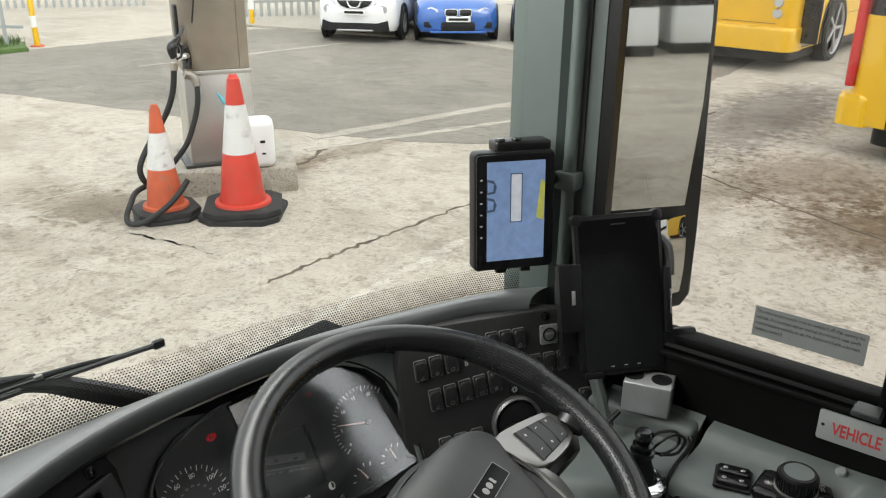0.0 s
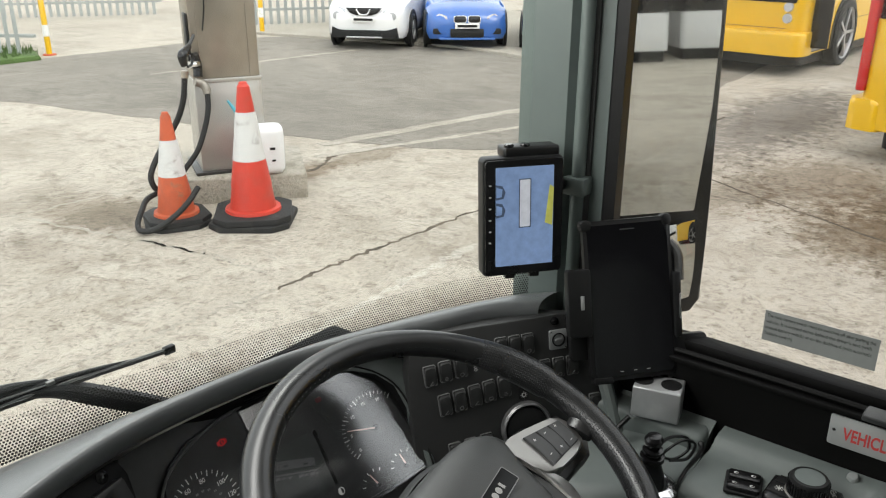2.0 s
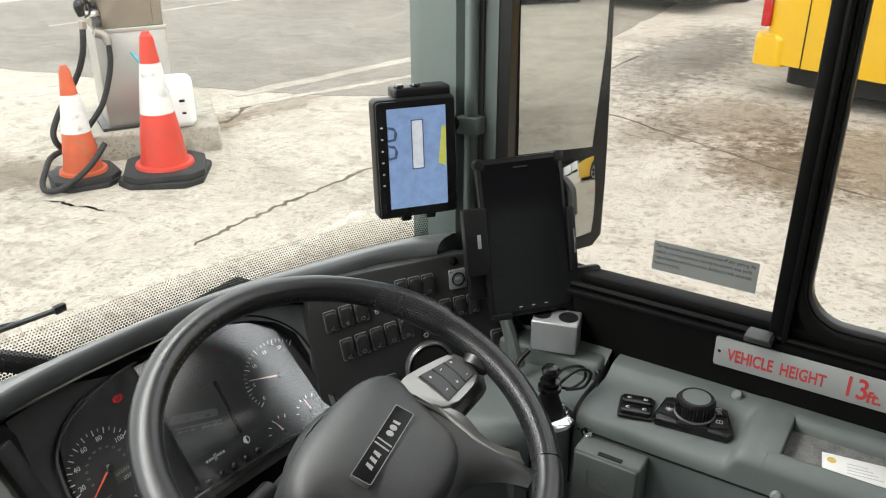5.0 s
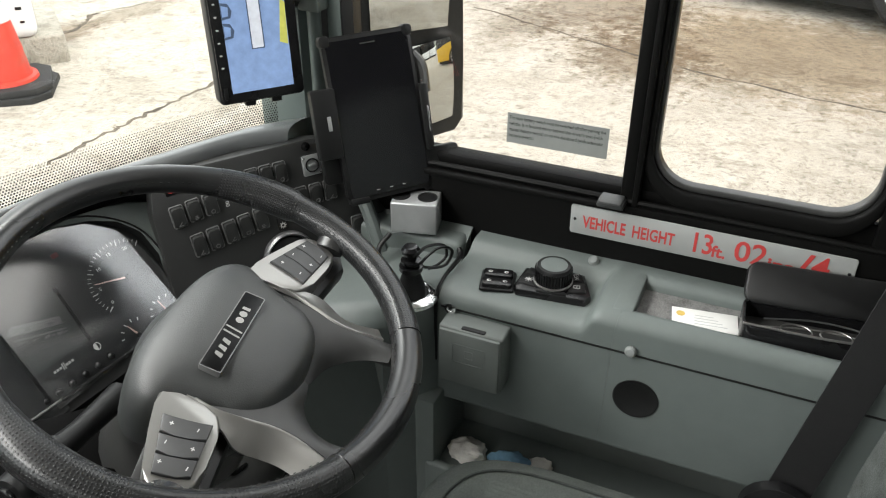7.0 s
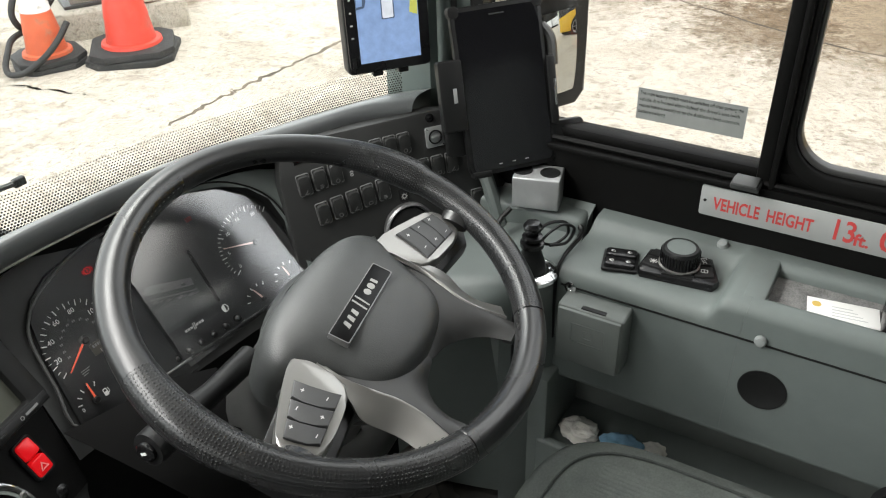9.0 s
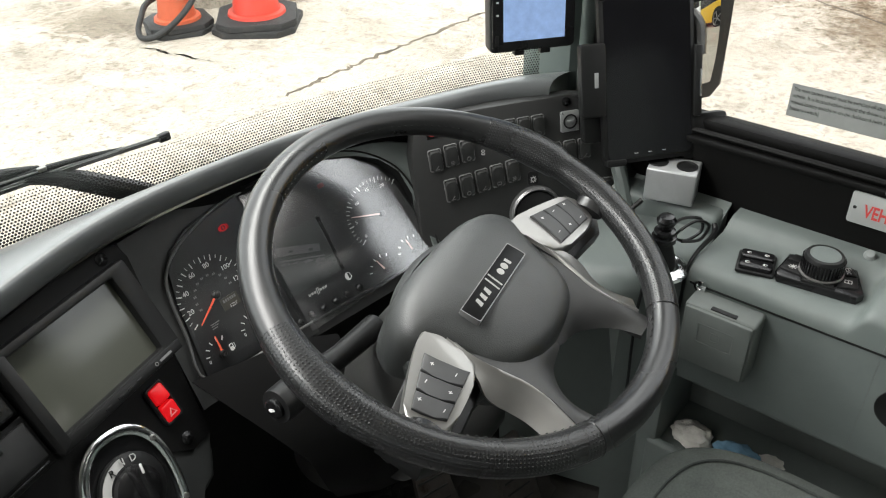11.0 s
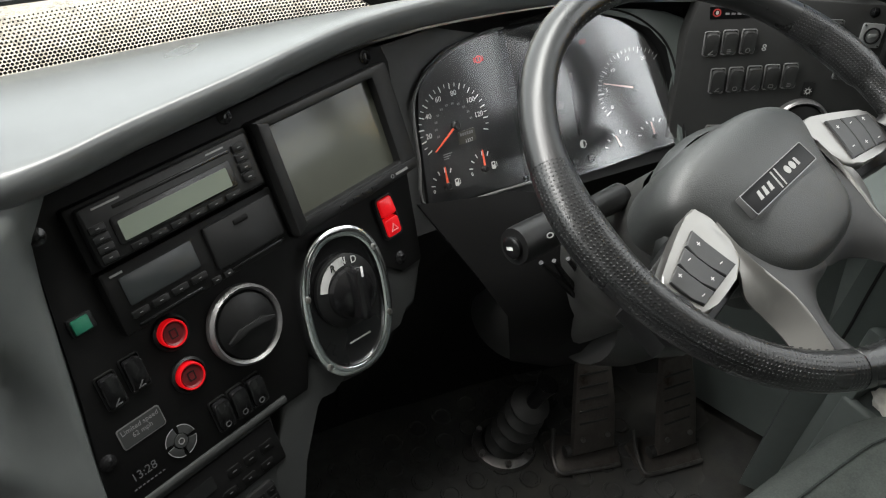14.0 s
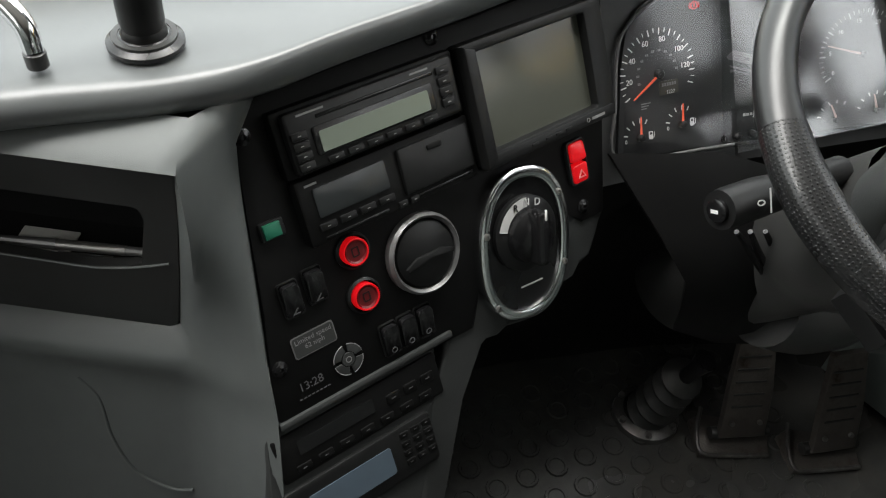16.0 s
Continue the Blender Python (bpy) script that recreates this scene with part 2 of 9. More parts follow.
def glass(name, tint=(1, 1, 1), gloss=0.02, ior=1.45):
    """A thin pane: clear, with a mirror sheen by Fresnel."""
    mt = bpy.data.materials.new(name)
    mt.use_nodes = True
    nt = mt.node_tree
    nt.nodes.remove(nt.nodes["Principled BSDF"])
    tr, gl, mx, lw, pw, mr = (nt.nodes.new("ShaderNode" + s) for s in ("BsdfTransparent", "BsdfGlossy", "MixShader", "LayerWeight", "Math", "MapRange"))
    tr.inputs["Color"].default_value = (*tint, 1)
    gl.inputs["Roughness"].default_value = gloss
    lw.inputs["Blend"].default_value = 0.5
    pw.operation = "POWER"
    pw.inputs[1].default_value = 5.0
    mr.inputs["To Min"].default_value = ((ior - 1) / (ior + 1)) ** 2
    nt.links.new(lw.outputs["Facing"], pw.inputs[0])
    nt.links.new(pw.outputs[0], mr.inputs["Value"])
    nt.links.new(mr.outputs["Result"], mx.inputs[0])
    nt.links.new(tr.outputs[0], mx.inputs[1])
    nt.links.new(gl.outputs[0], mx.inputs[2])
    nt.links.new(mx.outputs[0], nt.nodes["Material Output"].inputs["Surface"])
    return mt


GREY = material("grey plastic", (0.118, 0.137, 0.13), 0.5, vary=0.08, grain=30, bump=0.35, bump_scale=1400, stain=(0.106, 0.122, 0.116), stain_scale=5, stain_cut=0.58)
STUD = material("pale stud plastic", (0.2, 0.215, 0.21), 0.45, vary=0.05, bump=0)
BOXGREY = material("worn grey plastic", (0.122, 0.136, 0.128), 0.55, vary=0.1, grain=30, bump=0.35, bump_scale=1200)
GREYDARK = material("darker grey moulding", (0.1, 0.109, 0.107), 0.5, vary=0.08, grain=30, bump=0.35, bump_scale=1400, stain=(0.092, 0.1, 0.099), stain_scale=5, stain_cut=0.58)
DARKGREY = material("dark grey plastic", (0.028, 0.03, 0.0295), 0.55, vary=0.1, grain=40, bump=0.35, bump_scale=1300)
PAD = material("dashboard pad", (0.1, 0.1065, 0.107), 0.33, spec=0.9, vary=0.1, grain=25, bump=0.4, bump_scale=1500, stain=(0.098, 0.1045, 0.105), stain_scale=4, stain_cut=0.6)
BLACK = material("black plastic", (0.0085, 0.0087, 0.0088), 0.42, vary=0.2, spec=0.32, grain=60, bump=0.25, bump_scale=1500)
GLOSS = material("gloss black plastic", (0.007, 0.007, 0.0075), 0.25, vary=0.15, grain=60, bump=0.05, bump_scale=800)
PANELBLACK = material("matt black fascia", (0.005, 0.005, 0.005), 0.5, vary=0.15, spec=0.16, grain=90, bump=0.3, bump_scale=2200)
MATTBLACK = material("dull black trim", (0.0032, 0.0032, 0.003), 0.55, vary=0.2, grain=50, bump=0.2, bump_scale=900, spec=0.12)
SURROUND = material("dark grey dial surround", (0.045, 0.0465, 0.046), 0.5, vary=0.12, grain=60, bump=0.3, bump_scale=1600)
SWITCHPANEL = material("switch panel plastic", (0.023, 0.0235, 0.023), 0.5, vary=0.12, grain=70, bump=0.3, bump_scale=1800)
FOOTBLACK = material("footwell black", (0.018, 0.018, 0.0172), 0.6, vary=0.2, grain=40, bump=0.2, bump_scale=900, spec=0.2)
# base colour raised to hold the veiling glare low in the cab
COLUMNBLACK = material("glare-lifted column plastic", (0.044, 0.0445, 0.043), 0.34, vary=0.15, grain=40, bump=0.3, bump_scale=900)
RUBBER = material("black rubber", (0.036, 0.036, 0.035), 0.38, vary=0.3, grain=40, bump=0.3, bump_scale=500, stain=(0.05, 0.048, 0.045), stain_scale=9, stain_cut=0.6)
LEATHER = material("smooth leather", (0.0105, 0.0108, 0.011), 0.28, spec=0.6, vary=0.12, grain=70, bump=0.15, bump_scale=1100)
PERF = dotted("perforated leather", (0.0115, 0.0118, 0.012), 0.29, 0.0039, 0.0007, 0.3, 0.7)
HUB = material("grained hub plastic", (0.031, 0.033, 0.0325), 0.42, spec=0.5, vary=0.12, grain=60, bump=0.5, bump_scale=650)
SATIN = material("satin chrome", (0.285, 0.28, 0.268), 0.36, metal=0.85, vary=0.05, grain=40, bump=0.05, bump_scale=900)
CHROME = material("chrome", (0.82, 0.83, 0.84), 0.1, metal=1.0, vary=0.04, grain=60, bump=0.0)
SILVER = material("silver paint", (0.42, 0.43, 0.43), 0.4, metal=0.6, vary=0.06, grain=80, bump=0.1, bump_scale=1500)
SILVERDARK = material("dull dark ring", (0.17, 0.17, 0.17), 0.35, metal=0.5, bump=0)
STEEL = material("brushed steel", (0.38, 0.34, 0.29), 0.35, metal=0.85, vary=0.15, grain=12, bump=0.1, bump_scale=300, stain=(0.3, 0.27, 0.22), stain_scale=3)
PALESTEEL = material("pale steel", (0.5, 0.485, 0.455), 0.4, metal=0.75, vary=0.12, grain=9, bump=0.1, bump_scale=300, stain=(0.4, 0.38, 0.34), stain_scale=4)
WHITE = material("white marking", (0.78, 0.78, 0.76), 0.6, vary=0.05, bump=0)
DIMWHITE = material("printed white", (0.5, 0.5, 0.49), 0.6, vary=0.05, bump=0)
DIMPRINT = material("dull printed grey", (0.2, 0.2, 0.2), 0.6, vary=0.1, bump=0)
SYMBOLGREY = material("worn grey symbol print", (0.14, 0.14, 0.137), 0.6, vary=0.2, bump=0)
REDPRINT = material("red lettering", (0.46, 0.045, 0.042), 0.5, vary=0.08, grain=120, bump=0)
PLATE = material("grey sign plate", (0.29, 0.3, 0.292), 0.5, vary=0.05, grain=30, bump=0.1, bump_scale=900, stain=(0.255, 0.26, 0.25), stain_scale=9)
REDLAMP = material("lit red lens", (0.32, 0.004, 0.008), 0.3, bump=0, emit=(1.0, 0.006, 0.01), power=0.1)
PALERED = material("pale red print", (0.6, 0.2, 0.19), 0.5, bump=0)
DARKRED = material("dim red cap", (0.12, 0.006, 0.008), 0.35, bump=0)
BADGEBLACK = material("deep gloss black", (0.003, 0.003, 0.0032), 0.3, spec=0.15, vary=0.1, grain=60, bump=0)
# print for the low fascia controls; the weak light there is in its colour
SHADESYMBOL = material("symbol print dimmed for shade", (0.075, 0.076, 0.078), 0.6, vary=0.2, bump=0)
SWITCHEDGE = material("switch surround", (0.14, 0.141, 0.139), 0.35, vary=0.15, bump=0)
REDNEEDLE = material("orange needle", (0.8, 0.12, 0.06), 0.5, bump=0, emit=(1, 0.1, 0.03), power=0.05)
GREENLENS = material("green lens", (0.012, 0.13, 0.075), 0.4, bump=0.1)
LCD = material("grey-green display", (0.16, 0.185, 0.15), 0.3, vary=0.05, grain=20, bump=0)
TACHODISPLAY = material("dark tachograph display", (0.022, 0.025, 0.026), 0.25, vary=0.08, grain=30, bump=0)
ODOMETER = material("dark odometer display", (0.055, 0.05, 0.04), 0.3, vary=0.05, bump=0)
LCDBLUE = material("blue-grey display", (0.085, 0.115, 0.145), 0.3, vary=0.08, grain=30, bump=0)
FABRIC = material("charcoal seat cloth", (0.115, 0.127, 0.118), 0.95, vary=0.25, grain=350, bump=0.8, bump_scale=700, spec=0.15)
FABRIC2 = material("ribbed seat cloth", (0.065, 0.072, 0.068), 0.95, vary=0.4, grain=600, bump=1.0, bump_scale=500, spec=0.15)
CARPET = material("grey felt lining", (0.16, 0.16, 0.155), 1.0, vary=0.6, grain=500, bump=1.0, bump_scale=500, spec=0.1)
# floor black lifted too, for the glare over the footwell
FLOORMAT = material("glare-lifted rubber floor", (0.06, 0.06, 0.058), 0.26, vary=0.35, grain=30, bump=0.3, bump_scale=300, stain=(0.075, 0.072, 0.066), stain_scale=7, stain_cut=0.5)


def gritty(name, base, dark, light, rough=0.92):
    """Weathered paving: pebbly grit, dark specks, pale scuffs and wide blotches."""
    mt = material(name, base, rough, vary=0.16, grain=5, bump=0.0, spec=0.2)
    nt = mt.node_tree
    b = nt.nodes["Principled BSDF"]
    tc = next(n for n in nt.nodes if n.type == "TEX_COORD")
    out = b.inputs["Base Color"].links[0].from_socket

    def layer(kind, scale, lo, hi, colour, amount, detail=5.0, stretch=(1, 1, 1)):
        nonlocal out
        mp = nt.nodes.new("ShaderNodeMapping")
        mp.inputs["Scale"].default_value = stretch
        nt.links.new(tc.outputs["Object"], mp.inputs["Vector"])
        n = nt.nodes.new("ShaderNodeTexNoise" if kind == "noise" else "ShaderNodeTexVoronoi")
        n.inputs["Scale"].default_value = scale
        if kind == "noise":
            n.inputs["Detail"].default_value, n.inputs["Roughness"].default_value = detail, 0.65
        nt.links.new(mp.outputs[0], n.inputs["Vector"])
        mr = nt.nodes.new("ShaderNodeMapRange")
        mr.inputs["From Min"].default_value, mr.inputs["From Max"].default_value = lo, hi
        mr.inputs["To Min"].default_value, mr.inputs["To Max"].default_value = 0.0, amount
        nt.links.new(n.outputs["Fac" if kind == "noise" else "Distance"], mr.inputs["Value"])
        mx = nt.nodes.new("ShaderNodeMix")
        mx.data_type = "RGBA"
        mx.inputs["B"].default_value = (*colour, 1)
        nt.links.new(mr.outputs["Result"], mx.inputs["Factor"])
        nt.links.new(out, mx.inputs["A"])
        out = mx.outputs["Result"]
        return n

    layer("noise", 0.55, 0.5, 0.62, dark, 0.55, 10)
    layer("noise", 1.3, 0.54, 0.66, light, 0.7, 10, (0.5, 1.3, 1))
    layer("noise", 2.3, 0.52, 0.7, light, 0.6, 8, (1, 0.45, 1))
    layer("noise", 4.0, 0.57, 0.63, tuple(0.8 * c for c in dark), 0.5, 12, (1.4, 0.6, 1))
    layer("noise", 7.0, 0.56, 0.66, dark, 0.7, 10)
    layer("noise", 13.0, 0.55, 0.66, tuple(0.7 * c for c in dark), 0.6, 10)
    layer("noise", 30.0, 0.5, 0.64, light, 0.55, 7)
    grit = layer("noise", 46.0, 0.53, 0.63, tuple(0.5 * c for c in dark), 0.62, 8)
    layer("voronoi", 13.0, 0.085, 0.03, tuple(0.4 * c for c in dark), 0.7)
    layer("voronoi", 31.0, 0.12, 0.04, tuple(1.25 * c for c in light), 0.4)
    nt.links.new(out, b.inputs["Base Color"])
    bp = nt.nodes.new("ShaderNodeBump")
    bp.inputs["Strength"].default_value, bp.inputs["Distance"].default_value = 1.0, 0.02
    nt.links.new(grit.outputs["Fac"], bp.inputs["Height"])
    nt.links.new(bp.outputs["Normal"], b.inputs["Normal"])
    return mt


CONCRETE = gritty("worn concrete", (0.47, 0.428, 0.362), (0.29, 0.256, 0.206), (0.54, 0.5, 0.435))
ASPHALT = gritty("pale worn asphalt", (0.255, 0.236, 0.204), (0.175, 0.16, 0.138), (0.31, 0.288, 0.25))
PALELINE = gritty("pale concrete strip", (0.43, 0.4, 0.34), (0.28, 0.257, 0.21), (0.48, 0.45, 0.4))
PALEBAND = gritty("pale cement band", (0.56, 0.525, 0.46), (0.4, 0.365, 0.31), (0.6, 0.57, 0.51))
CRACK = material("crack filling", (0.1, 0.085, 0.068), 0.95, vary=0.5, grain=40, bump=0.6, bump_scale=80, spec=0.1, stain=(0.2, 0.17, 0.13), stain_scale=6, stain_cut=0.5)
WORNPIPE = material("worn pipe metal", (0.26, 0.24, 0.21), 0.42, metal=0.7, vary=0.3, grain=40, bump=0.2, bump_scale=200)
CONEBASE = material("black cone rubber", (0.012, 0.012, 0.012), 0.7, vary=0.3, grain=20, bump=0.3, bump_scale=200, stain=(0.04, 0.037, 0.032), stain_scale=9, stain_cut=0.58)
CONEORANGE = material("red cone plastic", (0.5, 0.042, 0.024), 0.5, vary=0.18, grain=14, bump=0.15, bump_scale=200, stain=(0.4, 0.07, 0.045), stain_scale=9, stain_cut=0.54)
CONEOLD = material("dirty orange cone plastic", (0.45, 0.085, 0.03), 0.65, vary=0.3, grain=12, bump=0.2, bump_scale=200, stain=(0.25, 0.12, 0.07), stain_scale=14, stain_cut=0.56)
CONEWHITE = material("white reflective sleeve", (0.58, 0.58, 0.57), 0.5, vary=0.12, grain=24, bump=0.15, bump_scale=120, stain=(0.34, 0.32, 0.3), stain_scale=16, stain_cut=0.55)
YELLOW = material("yellow bus paint", (0.72, 0.43, 0.008), 0.3, vary=0.05, grain=3, bump=0.0, coat=0.4, stain=(0.7, 0.42, 0.02), stain_scale=1.5, stain_cut=0.62)
CARWHITE = material("white car paint", (0.78, 0.78, 0.78), 0.25, vary=0.03, grain=4, bump=0, coat=0.6)
CARBLUE = material("blue car paint", (0.04, 0.13, 0.42), 0.25, vary=0.06, grain=4, bump=0, coat=0.6)
CARDARK = material("dark grey car paint", (0.045, 0.05, 0.055), 0.3, vary=0.06, grain=4, bump=0, coat=0.6)
TYRE = material("tyre rubber", (0.018, 0.018, 0.018), 0.8, vary=0.2, grain=30, bump=0.4, bump_scale=120)
ALLOY = material("alloy wheel", (0.5, 0.5, 0.51), 0.35, metal=0.8, vary=0.08, grain=20, bump=0)
FENCE = material("galvanised fence", (0.36, 0.38, 0.37), 0.6, metal=0.3, vary=0.12, grain=8, bump=0.1, bump_scale=200)
GRASS = material("rough grass", (0.07, 0.12, 0.03), 0.9, vary=0.5, grain=30, bump=1.0, bump_scale=60)
LEAF = material("hedge leaves", (0.05, 0.1, 0.03), 0.8, vary=0.6, grain=6, bump=0.3, bump_scale=40)
MIRROR = material("mirror glass", (0.5, 0.51, 0.49), 0.02, metal=1.0, vary=0.0, bump=0, rough_vary=0.0)
LENS = material("clear lamp glass", (0.55, 0.57, 0.6), 0.12, metal=0.5, vary=0.1, grain=30, bump=0)
REDLENS = material("red lamp glass", (0.5, 0.02, 0.02), 0.2, vary=0.1, bump=0)
BLUEPLASTIC = material("blue plastic", (0.03, 0.25, 0.5), 0.4, bump=0.05)
BLUEHOSE = material("pale blue hose", (0.1, 0.4, 0.5), 0.4, bump=0.05)
MILKY = material("milky plastic", (0.72, 0.73, 0.73), 0.45, vary=0.06, grain=10, bump=0.1, bump_scale=200)
ROOFLINING = material("roof lining", (0.28, 0.28, 0.265), 0.9, vary=0.1, grain=60, bump=0.4, bump_scale=600)
PALEGREEN = material("blue-grey pillar trim", (0.1, 0.124, 0.116), 0.5, vary=0.06, grain=20, bump=0.25, bump_scale=1400)
CLOTH = material("white cotton rag", (0.7, 0.68, 0.63), 0.95, vary=0.12, grain=120, bump=0.8, bump_scale=400, spec=0.1)
CLOTHBLUE = material("blue paper mask", (0.25, 0.45, 0.62), 0.9, vary=0.12, grain=120, bump=0.5, bump_scale=400, spec=0.1)
CARD = material("white printed card", (0.78, 0.78, 0.75), 0.6, vary=0.04, bump=0)
GOLD = material("gold print", (0.6, 0.42, 0.1), 0.5, bump=0)
SCREENOFF = material("dark screen glass", (0.006, 0.006, 0.007), 0.12, vary=0.1, bump=0, rough_vary=0.05)
# the cabin's reflection is put into this screen's base colour
REFLECTSCREEN = material("monitor screen with reflection tone", (0.075, 0.079, 0.064), 0.08, vary=0.1, grain=6, bump=0)
CLUSTERFACE = material("cluster face", (0.0192, 0.0200, 0.0208), 0.4, vary=0.1, bump=0)
PANE = glass("window glass", (0.93, 0.95, 0.94))
SIDEGLASS = glass("grey side window glass", (0.875, 0.885, 0.88))
HAZEGLASS = glass("bright cluster glass", (0.84, 0.86, 0.86), 0.13, 3.2)
CLUSTERGLASS = glass("cluster glass", (0.9, 0.9, 0.9), 0.12, 2.0)
TINTED = glass("tinted saloon glass", (0.24, 0.25, 0.245))
BLUEPLATE = material("pale blue view screen", (0.2, 0.29, 0.48), 0.4, bump=0, emit=(0.25, 0.38, 0.66), power=0.105)

# ---------------------------------------------------------------- frames of the cab's faces
FD = fmat((0.050, 0.147, 0.767), (0.970, 0.243, 0), (-0.119, 0.475, 0.872), (0.211, -0.845, 0.490))
FC = fmat((0.368, 0.164, 0.650), (1, 0.006, 0), (-0.003, 0.499, 0.867), (0.005, -0.867, 0.498))
FC2 = fmat((0.488, 0.165, 0.650), (0.953, -0.262, 0.154), (-0.003, 0.498, 0.867), (-0.304, -0.827, 0.474))
FS = fmat((0.906, -0.058, 0.763), (0.829, -0.560, 0), (0.112, 0.165, 0.980), (-0.549, -0.812, 0.199))
FW = fmat((0.477, -0.1835, 0.788), (0.998, -0.058, 0), (0.054, 0.929, 0.367), (-0.021, -0.367, 0.930)) @ pose(0, 0, 0, 0, 0, 12)
FP = frame_of((0.936, -0.079, 0.959), (-0.62, -0.70, 0.30))
FM = frame_of((0.870, -0.005, 0.960), (-0.62, -0.78, 0.08))
GROUND = -0.62
FLOOR = -0.03


# ---------------------------------------------------------------- yard outside
def yard():
    bm = bmesh.new()
    xs = [-1500, -60, -12, 0, 6, 12, 20, 40, 1500]
    ys = [-1500, -60, -12, -4, 2, 8, 14, 22, 60, 1500]
    strip([[(x, y, GROUND) for x in xs] for y in ys], bm)
    g = whole("ground", bm, CONCRETE, "pale worn concrete yard, stained and cracked", "ground", kind="structure")
    # asphalt lane, laid a little proud of the concrete
    edge = [(-2.0, 16.5), (3.2, 11.6), (4.46, 9.52), (4.87, 7.8), (5.0, 7.0), (5.2, 6.0), (5.5, 5.07), (5.75, 4.3), (6.3, 3.55), (9, 3.1), (12.5, 3.3), (19, 3.8), (34, 5), (34, 11), (13, 10.9), (11.2, 11.3), (10.3, 11.8), (9.1, 12.25), (7.4, 12.4), (6.1, 12.55), (4.4, 12.9), (2.0, 14.6), (-2.0, 18.5)]
    rng = random.Random(4)
    pts = []
    for (ax, ay), (bx, by) in zip(edge, edge[1:] + edge[:1]):
        k = max(2, int(math.hypot(bx - ax, by - ay) / 0.35))
        for i in range(k):
            j = rng.uniform(-0.04, 0.04)
            pts.append((ax + (bx - ax) * i / k + j, ay + (by - ay) * i / k + j))
    whole("road", prism(pts, GROUND - 0.05, GROUND + 0.004), ASPHALT, "pale grey worn asphalt lane beside the concrete", "road", kind="structure")
    # pale concrete strips across the asphalt
    for a, b, w in (((5.3, 5.12), (9.6, 4.05), 0.16), ((4.95, 4.83), (8.4, 3.55), 0.09), ((6.6, 9.9), (10.2, 9.3), 0.06)):
        d = Vector((b[0] - a[0], b[1] - a[1])).normalized()
        n = Vector((-d.y, d.x))
        left, right = [], []
        k = 30
        for i in range(k + 1):
            q = Vector(a).lerp(Vector(b), i / k)
            left.append(q + n * (w / 2 + rng.uniform(-0.02, 0.02)))
            right.append(q - n * (w / 2 + rng.uniform(-0.02, 0.02)))
        whole("trim_strip", prism([tuple(p) for p in left + right[::-1]], GROUND - 0.03, GROUND + 0.0055), PALELINE, "pale patched concrete strip let into asphalt", "road marking", kind="structure")
    # slab joints and cracks: thin recessed-looking fillings
    dark = CRACK
    for path, w in ((((-1.0, 3.3), (0.6, 3.05), (1.8, 2.94), (2.29, 2.9), (2.75, 2.87)), 0.05), (((2.72, 4.26), (2.8, 3.7), (2.88, 3.1)), 0.05), (((2.75, 2.86), (3.23, 2.87), (3.35, 2.86), (3.99, 2.81), (4.69, 2.77), (6.2, 2.62), (9, 2.5)), 0.045), (((1.2, 2.2), (2.57, 2.29), (3.29, 2.34), (4.11, 2.36), (5.2, 2.3)), 0.12),
                    (((1.9, 7.4), (2.42, 5.37), (2.69, 4.29), (2.9, 3.4)), 0.05), (((2.42, 5.36), (2.88, 5.33), (3.46, 5.24)), 0.05), (((4.1, 4.75), (4.6, 4.55), (5.1, 4.75)), 0.09), (((5.2, -3), (5.6, -0.5), (6.6, 1.9)), 0.03)):
        line = smooth_path([(x, y, 0) for x, y in path], 14)
        left, right = [], []
        for i, q in enumerate(line):
            d = (line[min(i + 1, len(line) - 1)] - line[max(i - 1, 0)]).normalized()
            n = Vector((-d.y, d.x, 0))
            jig = rng.uniform(-0.02, 0.02)
            left.append((q + n * (jig + w * rng.uniform(0.05, 0.45))).to_2d())
            right.append((q + n * (jig - w * rng.uniform(0.05, 0.45))).to_2d())
        whole("ground_crack", prism([tuple(p) for p in left + right[::-1]], GROUND - 0.02, GROUND + 0.0025), PALEBAND if w == 0.12 else PALELINE if w == 0.05 else dark, "pale sealed joint in the concrete" if w in (0.05, 0.12) else "dark ragged crack between concrete slabs", "crack", kind="structure")
    # kerb by the parked cars
    line = smooth_path([(10.4, 13.4, 0), (10.6, 12.2, 0), (10.9, 10.9, 0), (11.15, 9.6, 0), (11.5, 8.1, 0), (11.3, 6.9, 0), (11.0, 6.0, 0)], 8)
    kerb = thing("kerb", None, "low pale concrete kerb before the parked cars", "kerb", kind="structure")
    for i in range(0, len(line) - 4, 4):
        a, b = line[i], line[i + 4]
        d = (b - a).normalized()
        m = fmat((a + b) / 2 + Vector((0, 0, GROUND)), d, Vector((-d.y, d.x, 0)), (0, 0, 1))
        part("kerbstone", box(-(b - a).length / 2 + 0.006, (b - a).length / 2 - 0.006, -0.07, 0.07, -0.05, 0.05, 0.012, m=m), PALELINE, kerb)
    out = [(q.x + 0.05, q.y) for q in line] + [(16, 6), (18, 13.6), (11, 14.2)]
    whole("pavement", prism(out, GROUND - 0.03, GROUND + 0.035), PALELINE, "pale concrete parking strip behind the kerb", "pavement", kind="structure")


